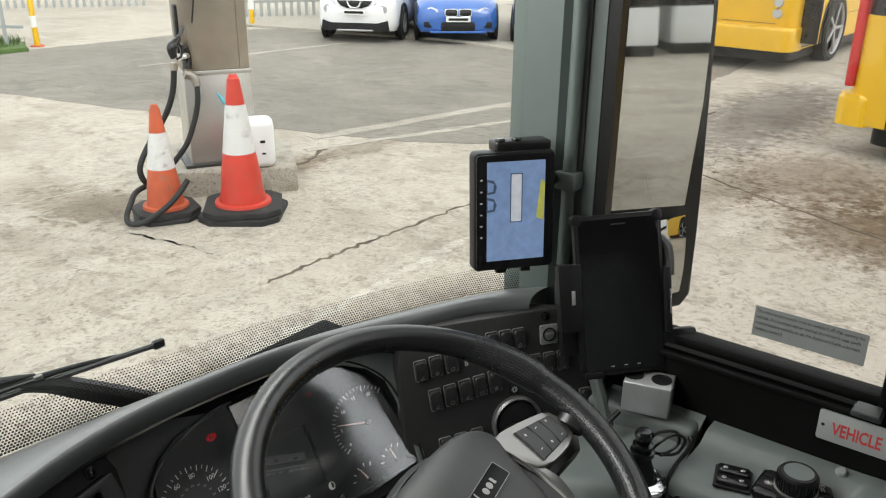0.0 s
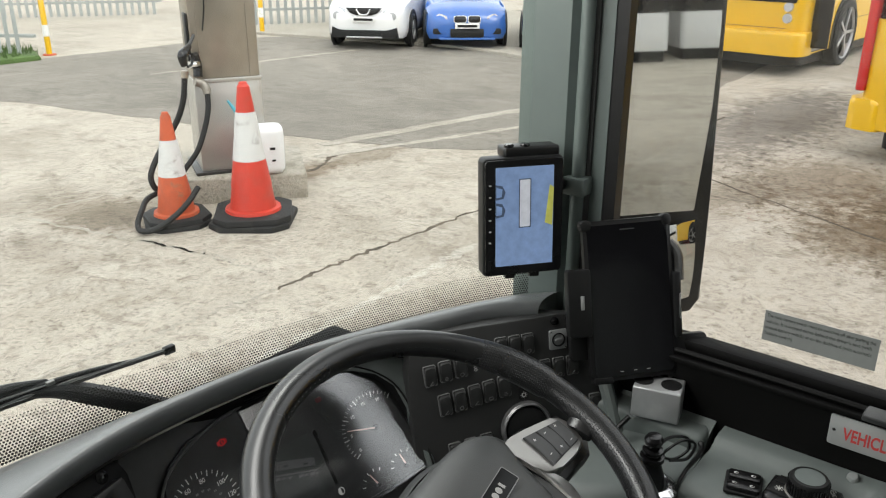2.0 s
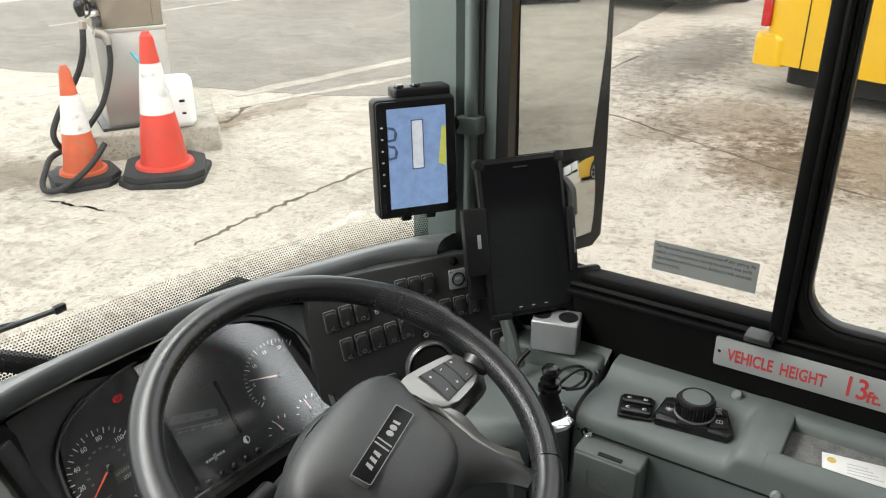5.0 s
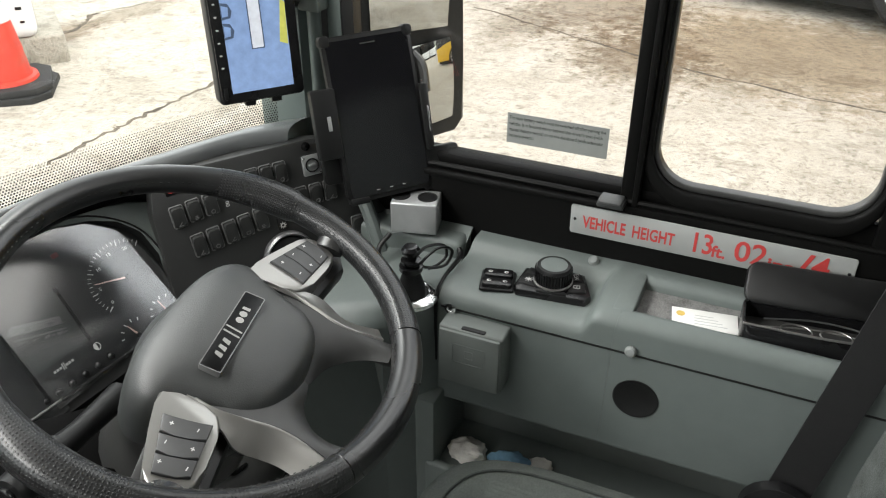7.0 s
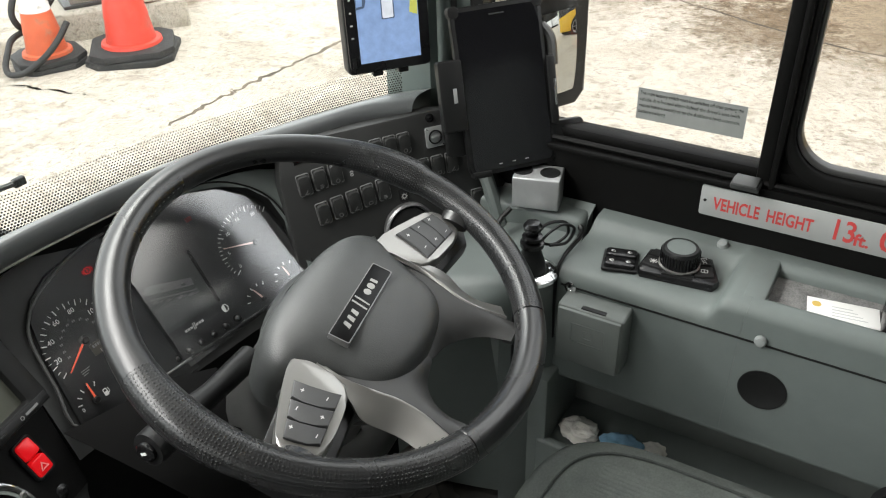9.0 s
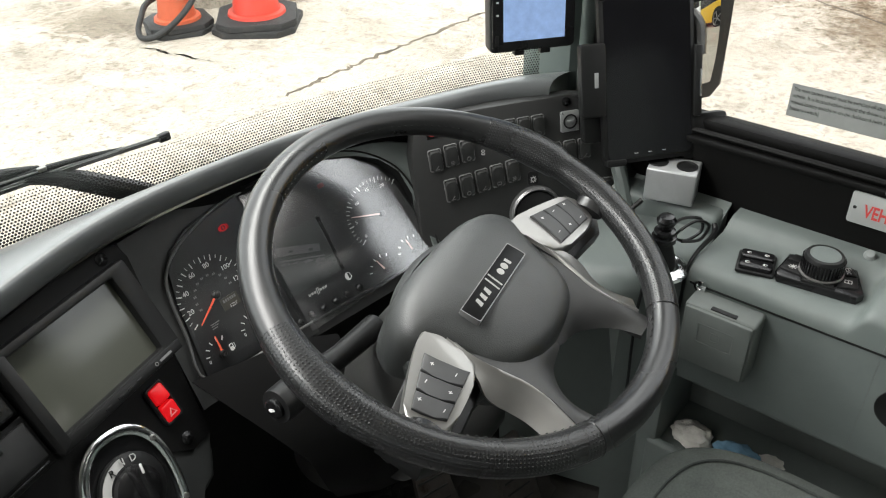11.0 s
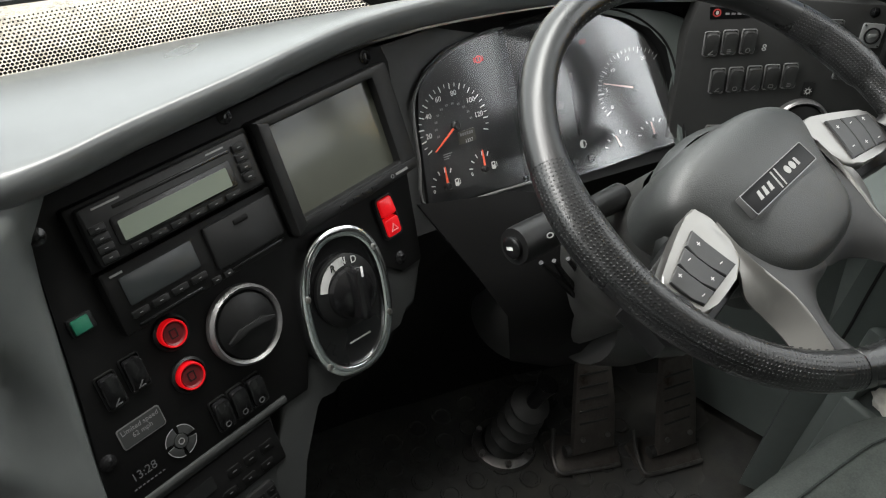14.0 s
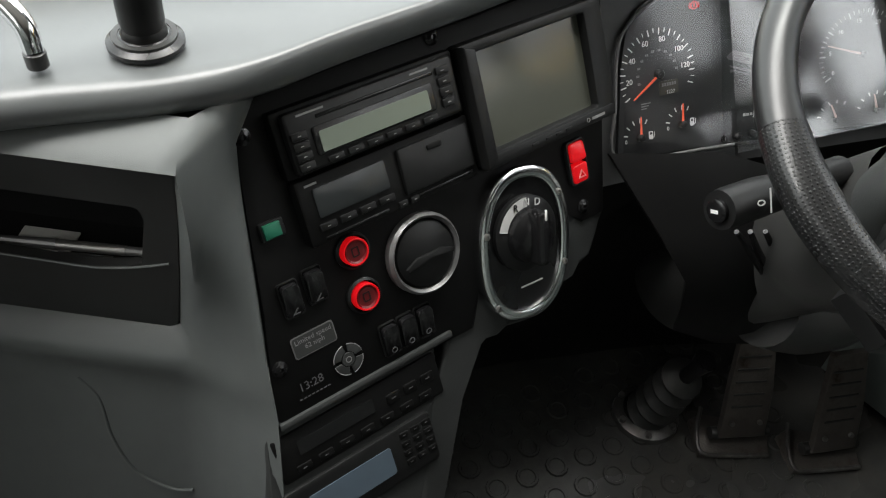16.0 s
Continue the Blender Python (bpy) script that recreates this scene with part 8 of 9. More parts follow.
    part("knob_ring", lathe([(0.0292, 0.0155), (0.0296, 0.018), (0.027, 0.0188)], 36), SATIN, k, "thin bright ring")
    st = thing("storage_box", None, "small grey hinged box on the console front", "box")
    part("box_body", box(0.8, 0.842, -0.424, -0.322, 0.498, 0.6, 0.005, 3), BOXGREY, st)
    part("box_lid", box(0.795, 0.802, -0.421, -0.325, 0.501, 0.597, 0.003, 2), BOXGREY, st)
    part("finger_slot", box(0.803, 0.811, -0.395, -0.358, 0.5985, 0.6015, 0.001), BLACK, st)
    part("embossed_frame", ring(rounded(-0.026, 0.026, -0.012, 0.022, 0.002, 2), rounded(-0.0245, 0.0245, -0.0105, 0.0205, 0.002, 2), 0, 0.0009, m=fmat((0.795, -0.373, 0.555), (0, -1, 0), (0, 0, 1), (-1, 0, 0))), BOXGREY, st)
    part("embossed_bin", ring(rounded(-0.007, 0.007, -0.007, 0.008, 0.001, 2), rounded(-0.0055, 0.0055, -0.0055, 0.0065, 0.001, 2), 0, 0.0009, m=fmat((0.795, -0.373, 0.56), (0, -1, 0), (0, 0, 1), (-1, 0, 0))), BOXGREY, st)
    lv = thing("parking_brake_lever", Matrix.Translation((0.832, -0.264, 0.614)) @ Matrix.Diagonal((0.85, 0.85, 0.72, 1)), "black lever in a chrome base with looped cable", "lever")
    part("base_ring", lathe([(0.049, 0.0), (0.048, 0.008), (0.042, 0.013), (0.034, 0.015), (0.03, 0.01)], 34), CHROME, lv, "round chrome base")
    part("boot", lathe([(0.026, 0.008), (0.024, 0.03), (0.018, 0.052), (0.013, 0.07), (0.012, 0.08)], 20), BLACK, lv)
    part("collar", lathe([(0.013, 0.066), (0.021, 0.068), (0.021, 0.078), (0.013, 0.08)], 18), GLOSS, lv)
    part("collar", lathe([(0.012, 0.084), (0.018, 0.086), (0.018, 0.092), (0.011, 0.094)], 18), GLOSS, lv)
    part("knob", lathe([(0.009, 0.09), (0.01, 0.1), (0.0155, 0.108), (0.0165, 0.116), (0.012, 0.124), (0.0, 0.127)], 20), GLOSS, lv, "black ball knob")
    part("looped_cable", tube([(0.0, 0.0, 0.08), (0.035, -0.01, 0.1), (0.07, -0.03, 0.09), (0.075, -0.035, 0.06), (0.05, -0.02, 0.045), (0.02, -0.01, 0.07), (0.05, -0.03, 0.095), (0.078, -0.045, 0.075), (0.06, -0.04, 0.05), (0.03, -0.02, 0.055)], 0.003, 6), BLACK, lv, "thin looped black cable")
    hc = thing("hanging_cord", None, "thin black cord with a bead hanging under the lever", "cord")
    part("cord", tube([(0.8, -0.258, 0.612), (0.779, -0.262, 0.56), (0.774, -0.264, 0.497), (0.773, -0.266, 0.44), (0.773, -0.265, 0.4)], 0.0025, 6), BLACK, hc)
    part("bead", lathe([(0.0, -0.014), (0.008, -0.008), (0.009, 0.004), (0.003, 0.012), (0.0, 0.012)], 12, m=Matrix.Translation((0.773, -0.264, 0.392))), BLACK, hc)
    cu = thing("cup_block", fmat((0.955, -0.207, 0.69), (0.25, -0.968, 0), (0.968, 0.25, 0), (0, 0, 1)), "silver-grey coin holder block with round holes", "coin holder")
    part("block", box(-0.03, 0.045, -0.026, 0.026, -0.03, 0.024, 0.003, 3), SILVER, cu)
    for x in (-0.018, 0.026):
        part("hole", lathe([(0.016, 0.0242), (0.016, 0.0255), (0.0135, 0.0255), (0.013, 0.0244), (0, 0.0244)], 24, m=Matrix.Translation((x, 0, 0))), BLACK, cu, "round black coin hole")
    part("cable", tube([(-0.03, -0.03, -0.03), (-0.045, -0.05, -0.05), (-0.035, -0.06, -0.085)], 0.004, 8), BLACK, cu)
    cd = thing("card", fmat((0.902, -0.685, 0.6465), (0.17, -0.98, 0), (0.98, 0.17, 0), (0, -0.05, 1)), "white printed card lying in the tray", "card")
    part("card_sheet", box(-0.045, 0.045, -0.022, 0.022, 0.0, 0.0012, 0.0004), CARD, cd)
    part("crest", prism(ellipse(-0.033, 0.008, 0.006, 0.006, 16), 0.0012, 0.0016), GOLD, cd)
    for i in range(4):
        part("print_bar", box(-0.014, 0.03 - 0.006 * i, -0.012 + 0.0065 * i, -0.0105 + 0.0065 * i, 0.0012, 0.0015, 0), DIMWHITE, cd)
    cs = thing("spectacle_case", fmat((0.915, -0.83, 0.6435), (0.10, -0.995, 0), (0.995, 0.1, 0), (0, 0, 1)), "open black spectacle case with glasses inside", "case")
    part("case_bottom", ring(rounded(-0.1, 0.1, -0.038, 0.034, 0.015, 4), rounded(-0.096, 0.096, -0.034, 0.03, 0.013, 4), 0.0, 0.034, bev=0.0015), GLOSS, cs)
    part("case_floor", prism(rounded(-0.098, 0.098, -0.036, 0.032, 0.014, 4), 0.0, 0.006), RUBBER, cs)
    part("case_lid", prism(rounded(-0.1, 0.1, 0.0, 0.058, 0.015, 4), -0.008, 0.006, 0.004, m=fmat((0, 0.03, 0.028), (1, 0, 0), (0, 0.55, 0.835), (0, -0.835, 0.55))), BLACK, cs, "raised black lid")
    part("case_rim", tube([(-0.1, -0.034, 0.036), (0.0, -0.039, 0.036), (0.1, -0.034, 0.036)], 0.0018, 6), SATIN, cs)
    gl = thing("glasses", fmat((0.915, -0.83, 0.6585), (0.10, -0.995, 0), (0.995, 0.1, 0), (0, 0, 1)), "thin folded metal spectacles", "spectacles")
    part("temple", tube([(-0.07, 0.01, 0.004), (0.0, 0.018, 0.008), (0.06, 0.005, 0.01), (0.08, -0.02, 0.008)], 0.0014, 6), DARKGREY, gl)
    part("temple", tube([(-0.075, -0.01, 0.004), (0.0, 0.0, 0.006), (0.07, -0.01, 0.008)], 0.0014, 6), SATIN, gl)
    part("lens_rim", tube([(0.02 * math.cos(a) - 0.03, -0.012 + 0.014 * math.sin(a), 0.008) for a in [2 * math.pi * i / 12 for i in range(12)]], 0.0012, 6, closed=True, steps=2), SATIN, gl)
    part("lens_rim", tube([(0.02 * math.cos(a) + 0.02, -0.012 + 0.014 * math.sin(a), 0.008) for a in [2 * math.pi * i / 12 for i in range(12)]], 0.0012, 6, closed=True, steps=2), SATIN, gl)

    def crumple(name, c, r, mat, seed, label, cat, squash=0.6):
        bm = bmesh.new()
        bmesh.ops.create_icosphere(bm, subdivisions=4, radius=1)
        for v in bm.verts:
            n = v.co.normalized()
            k = 1 + 0.28 * noise.noise(n * 2.2 + Vector((seed, 0, 0))) + 0.16 * noise.noise(n * 5 + Vector((0, seed, 0))) - 0.14 * abs(noise.noise(n * 9 + Vector((0, 0, seed))))
            v.co = Vector((n.x * r * k, n.y * r * k * 1.25, max(-0.4 * r, n.z * r * k * squash)))
        whole(name, bm, mat, label, cat, m=Matrix.Translation(c), sharp=80)

    crumple("rag", (0.848, -0.356, 0.311), 0.027, CLOTH, 3.1, "crumpled white cotton rag in the door pocket", "rag")
    crumple("face_mask", (0.852, -0.43, 0.309), 0.027, CLOTHBLUE, 7.7, "crumpled pale blue face mask in the pocket", "mask", 0.5)
    crumple("rag", (0.872, -0.478, 0.306), 0.016, CLOTH, 5.2, "second crumpled white cloth in the pocket", "rag", 0.4)


console_things()


# ---------------------------------------------------------------- seat and belt
def seat():
    s = thing("driver_seat", Matrix.Translation((0, 0, -0.022)), "charcoal cloth driver's seat", "seat")
    rows = []
    for f, zo in ((1.0, -0.13), (1.04, -0.06), (1.03, -0.02), (0.97, 0.0), (0.85, 0.01), (0.55, 0.006), (0.2, 0.0)):
        rows.append([(0.515 + 0.26 * f * math.copysign(abs(math.cos(a)) ** 0.42, math.cos(a)), -0.635 + 0.275 * f * math.copysign(abs(math.sin(a)) ** 0.42, math.sin(a)), 0.435 + zo) for a in [2 * math.pi * i / 48 for i in range(48)]])
    bm = strip(rows, closed=True)
    bm.verts.ensure_lookup_table()
    bm.faces.new(bm.verts[-48:])
    cus = part("cushion", bm, FABRIC, s, sharp=70)
    part("piping", tube([(0.515 + 0.225 * math.copysign(abs(math.cos(a)) ** 0.42, math.cos(a)), -0.635 + 0.24 * math.copysign(abs(math.sin(a)) ** 0.42, math.sin(a)), 0.446) for a in [2 * math.pi * i / 40 for i in range(40)]], 0.002, 6, closed=True, steps=2), FABRIC2, cus)
    ribs = [(0.325 + 0.0026 * i, 0.4465 + 0.0017 * (0.5 - 0.5 * math.cos(2 * math.pi * i / 3))) for i in range(147)]
    part("cushion_panel", slab([[(x, y, z) for x, z in ribs] for y in (-0.83, -0.6, -0.45)], 0.006), FABRIC, cus, "ribbed cloth centre panel", sharp=80)
    rows = []
    for z, w, d in ((0.40, 0.22, 0.05), (0.5, 0.25, 0.065), (0.7, 0.262, 0.07), (0.9, 0.25, 0.065), (1.05, 0.22, 0.055), (1.12, 0.17, 0.03)):
        y0 = -0.985 - 0.16 * (z - 0.4)
        rows.append([(0.5 + w * math.copysign(abs(math.cos(a)) ** 0.5, math.cos(a)), y0 + d * math.copysign(abs(math.sin(a)) ** 0.6, math.sin(a)), z) for a in [2 * math.pi * i / 40 for i in range(40)]])
    bm = strip(rows, closed=True)
    bm.verts.ensure_lookup_table()
    bm.faces.new(bm.verts[-40:])
    part("backrest", bm, FABRIC, s, "charcoal cloth backrest", sharp=70)
    part("bolster", tube([(0.72, -0.93, 0.43), (0.735, -0.95, 0.6), (0.735, -0.99, 0.85), (0.7, -1.02, 1.03)], [0.04, 0.055, 0.055, 0.035], 16), FABRIC2, s, "side bolster")
    part("seat_base", box(0.3, 0.7, -0.85, -0.45, FLOOR + 0.022, 0.29, 0.02), BLACK, s, "black seat base")
    bolt = thing("seat_belt", None, "black seat belt hanging beside the seat", "seat belt")
    belt = [(0.80, -0.825, 0.40), (0.81, -0.842, 0.48), (0.82, -0.875, 0.65), (0.835, -0.915, 0.85), (0.86, -0.97, 1.1)]
    rows = [[tuple(Vector(p) + Vector((0.0, 0.026 * k, 0.012 * k))) for p in [tuple(q) for q in smooth_path(belt, 5)]] for k in (-1, 1)]
    part("webbing", slab(rows, 0.0025), WEB, bolt)
    part("buckle", box(0.772, 0.80, -0.85, -0.80, 0.38, 0.45, 0.006), GLOSS, bolt, "black belt buckle")
    part("anchor_cover", lathe([(0.05, 0.0), (0.048, 0.015), (0.03, 0.022), (0.0, 0.022)], 24, m=fmat((0.80, -0.83, 0.44), (0, -1, 0), (0, 0, 1), (-1, 0, 0))), GLOSS, bolt, "round black anchor cover")


WEB = material("woven belt webbing", (0.008, 0.008, 0.0085), 0.7, vary=0.25, grain=300, bump=0.8, bump_scale=700)
seat()


# ---------------------------------------------------------------- view screen, phone, mirror, wiper
def view_screen():
    v = thing("view_screen", FM, "portrait monitor on the pillar, showing the overhead view", "monitor")
    part("casing", prism(rounded(-0.066, 0.064, -0.083, 0.104, 0.008, 4), -0.028, -0.003, 0.004), BLACK, v)
    part("casing_front", prism(rounded(-0.063, 0.062, -0.08, 0.101, 0.006, 4), -0.004, 0.0, 0.0015), GLOSS, v)
    s = part("lit_screen", box(-0.0465, 0.0465, -0.066, 0.09, 0.0, 0.0006, 0), BLUEPLATE, v, "pale blue lit screen")
    part("coach_outline", box(-0.008, 0.0085, -0.004, 0.07, 0.0006, 0.001, 0), PALESCREEN, s, "long pale coach outline")
    part("outline_edge", ring(rounded(-0.0095, 0.01, -0.0055, 0.0715, 0.001, 1), rounded(-0.008, 0.0085, -0.004, 0.07, 0.001, 1), 0.0006, 0.0011), DARKSCREEN, s)
    part("bus_image", prism([(0.033, 0.0), (0.045, -0.005), (0.0465, 0.055), (0.04, 0.06)], 0.0006, 0.001), YELLOWSCREEN, s)
    for y0 in (0.012, 0.04):
        part("car_image", prism([(-0.0465, y0), (-0.034, y0 + 0.002), (-0.031, y0 + 0.012), (-0.036, y0 + 0.022), (-0.0465, y0 + 0.024)], 0.0006, 0.0009), DARKSCREEN, s)
        part("car_image", prism([(-0.0455, y0 + 0.004), (-0.037, y0 + 0.005), (-0.036, y0 + 0.017), (-0.0455, y0 + 0.02)], 0.0009, 0.0011), BLUEPLATE2, s)
    for i in range(6):
        part("side_key", box(-0.057, -0.0535, 0.062 - 0.018 * i, 0.064 - 0.018 * i, 0.0, 0.0006, 0), DIMWHITE, v)
    part("side_button", box(-0.059, -0.053, -0.072, -0.056, 0.0, 0.0008, 0.0002), BLACK, v)
    part("top_bracket", box(-0.03, 0.06, 0.1, 0.118, -0.05, -0.01, 0.005, 3), BLACK, v, "black clamp bracket")
    for x in (-0.02, 0.006):
        part("clamp_knob", lathe([(0.008, 0.0), (0.008, 0.012), (0.006, 0.014), (0, 0.014)], 14, m=Matrix.Translation((x, 0.108, -0.02)) @ pose(0, 0, 0, -90, 0, 0)), GLOSS, v)
    part("arm", tube([(0.04, 0.06, -0.03), (0.07, 0.05, -0.05), (0.09, 0.04, -0.08)], 0.014, 10), BLACK, v)
    for x in (-0.02, 0.02):
        part("lower_foot", box(x - 0.008, x + 0.008, -0.09, -0.08, -0.02, -0.006, 0.002), BLACK, v)


PALESCREEN = material("pale screen shape", (0.6, 0.62, 0.66), 0.4, bump=0, emit=(0.6, 0.64, 0.72), power=0.12)
DARKSCREEN = material("dark screen shape", (0.05, 0.07, 0.11), 0.4, bump=0, emit=(0.06, 0.1, 0.18), power=0.11)
BLUEPLATE2 = material("blue screen shape", (0.2, 0.3, 0.5), 0.4, bump=0, emit=(0.22, 0.32, 0.55), power=0.11)
YELLOWSCREEN = material("yellow screen shape", (0.5, 0.5, 0.1), 0.4, bump=0, emit=(0.55, 0.55, 0.12), power=0.11)
view_screen()


def phone():
    p = thing("phone", FP, "large black phone in a black cradle, screen off", "phone")
    m = pose(0.066, -0.124, 0, 0, 0, 1.5)
    part("case", prism(rounded(-0.072, 0.072, -0.127, 0.127, 0.012, 5), -0.013, 0.0, 0.003, m=m), BLACK, p, "black bumper case")
    part("case_corner", prism(rounded(-0.075, -0.058, 0.112, 0.13, 0.007, 4), -0.014, 0.002, 0.002, m=m), BLACK, p)
    part("case_corner", prism(rounded(0.058, 0.075, 0.112, 0.13, 0.007, 4), -0.014, 0.002, 0.002, m=m), BLACK, p)
    s = part("screen", prism(rounded(-0.066, 0.066, -0.12, 0.12, 0.008, 4), 0.0, 0.001, m=m), SCREENOFF, p, "black glass screen")
    part("earpiece", box(-0.012, 0.012, 0.1105, 0.1125, 0.001, 0.0014, 0, m=m), DARKGREY, s)
    for x in (-0.022, 0.0, 0.022):
        part("touch_mark", box(x - 0.003, x + 0.003, -0.1135, -0.1125, 0.001, 0.0013, 0, m=m), DIMWHITE, s)
    c = thing("phone_cradle", FP, "black metal phone cradle plates on the dashboard", "phone cradle")
    part("left_plate", prism(rounded(-0.038, 0.0, -0.178, -0.072, 0.004, 3), -0.012, 0.004, 0.002), BLACK, c)
    part("left_slot", box(-0.018, -0.012, -0.135, -0.113, 0.004, 0.0048, 0.0003), SILVER, c)
    part("right_plate", prism(rounded(0.125, 0.194, -0.256, -0.187, 0.006, 3), -0.016, -0.004, 0.002), BLACK, c)
    part("back_plate", prism(rounded(-0.03, 0.16, -0.22, -0.08, 0.006, 3), -0.03, -0.018, 0.002), BLACK, c)
    part("side_clip", box(0.137, 0.149, -0.19, -0.085, -0.014, 0.006, 0.003), BLACK, c)
    part("clip_glint", box(0.144, 0.147, -0.16, -0.12, 0.006, 0.0068, 0.0005), CHROME, c)
    part("side_arm", tube([(0.14, -0.04, -0.02), (0.15, -0.06, -0.012), (0.15, -0.1, -0.01)], 0.01, 10), RUBBER, c)
    part("bottom_hook", box(0.0, 0.03, -0.255, -0.245, -0.015, 0.006, 0.002), BLACK, c)
    part("stem", tube([(0.06, -0.15, -0.03), (0.05, -0.2, -0.05), (0.03, -0.26, -0.07)], 0.014, 10), BLACK, c)


phone()


def door_mirror():
    F = frame_of((1.33, 0.02, 0.95), (-0.42, -0.905, 0.05))
    d = thing("door_mirror", F, "black outside mirror with a lower wide-angle glass", "mirror")
    out = [(-0.075, -0.118), (-0.068, 0.38), (-0.04, 0.46), (0.19, 0.48), (0.205, 0.44), (0.198, -0.1), (0.186, -0.2), (0.197, -0.33), (0.17, -0.355), (0.02, -0.35), (0.0, -0.33), (-0.005, -0.14)]
    part("housing", prism(out, -0.09, -0.004, 0.01, taper=1.0), BLACK, d)
    part("main_glass", prism([(-0.047, -0.1), (-0.04, 0.37), (-0.02, 0.44), (0.162, 0.455), (0.168, 0.25), (0.163, 0.1), (0.138, -0.112)], -0.004, 0.004, m=pose(0, 0, 0, 0, -4.5, 0)), MIRROR, d, "flat mirror glass")
    rows = []
    for j in range(9):
        v = -0.315 + 0.175 * j / 8
        rows.append([(u, v, 0.012 - 1.1 * ((u - 0.09) ** 2 + (v + 0.23) ** 2)) for u in [0.01 + 0.148 * i / 8 for i in range(9)]])
    part("wide_glass", slab(rows, 0.002), MIRROR, d, "bowed wide-angle mirror glass")
    part("bracket", tube([(0.05, 0.43, -0.06), (-0.08, 0.46, -0.05), (-0.2, 0.48, 0.04), (-0.27, 0.48, 0.15)], 0.02, 10), BLACK, d)


door_mirror()


def wiper():
    w = thing("windscreen_wiper", None, "black windscreen wiper at rest outside the glass", "wiper")
    bar = [(-1, -0.55), (1, -0.55), (0.8, 0.6), (-0.8, 0.6)]
    line = [(0.488, 0.398, 0.768), (0.308, 0.4, 0.7835), (0.091, 0.402, 0.7965), (-0.15, 0.404, 0.808), (-0.4, 0.406, 0.815)]
    part("blade", tube(line, 0.0045, cross=bar, steps=3), RUBBER, w, "thin rubber blade")
    part("blade_spine", tube([(x, y - 0.003, z + 0.0055) for x, y, z in line], 0.0016, 6, steps=3), SILVERDARK, w, "bright steel spine of the blade")
    part("tip_cap", box(-0.011, 0.008, -0.005, 0.005, -0.006, 0.007, 0.002, m=Matrix.Translation((0.486, 0.397, 0.7695))), BLACK, w)
    part("yoke", tube([(0.42, 0.398, 0.7785), (0.36, 0.398, 0.789), (0.295, 0.398, 0.797), (0.22, 0.398, 0.801), (0.14, 0.4, 0.803), (0.1, 0.4, 0.7995)], [0.002, 0.0035, 0.005, 0.005, 0.0035, 0.002], 8), BLACK, w, "black yoke that holds the blade")
    part("yoke_rivet", box(-0.006, 0.006, -0.006, 0.0, -0.003, 0.003, 0.001, m=Matrix.Translation((0.295, 0.396, 0.8))), SATIN, w)
    part("arm", tube([(0.295, 0.402, 0.8), (0.265, 0.402, 0.807), (0.235, 0.402, 0.812), (0.17, 0.402, 0.817), (0.102, 0.403, 0.821), (-0.1, 0.405, 0.83), (-0.4, 0.408, 0.838)], [0.003, 0.0055, 0.008, 0.0095, 0.011, 0.012, 0.013], 10), BLACK, w, "painted steel arm")
    part("arm_edge", tube([(0.29, 0.394, 0.7985), (0.2, 0.393, 0.807), (0.117, 0.3925, 0.8125)], [0.001, 0.0022, 0.0026], 8), SILVERDARK, w, "narrow silver-grey strip along the arm")
    part("link_arm", tube([(0.27, 0.404, 0.792), (0.308, 0.404, 0.779), (0.345, 0.404, 0.756), (0.385, 0.404, 0.728), (0.43, 0.404, 0.697), (0.5, 0.404, 0.645)], [0.008, 0.013, 0.016, 0.017, 0.017, 0.017], 10), BLACK, w, "thick black lower arm")


wiper()


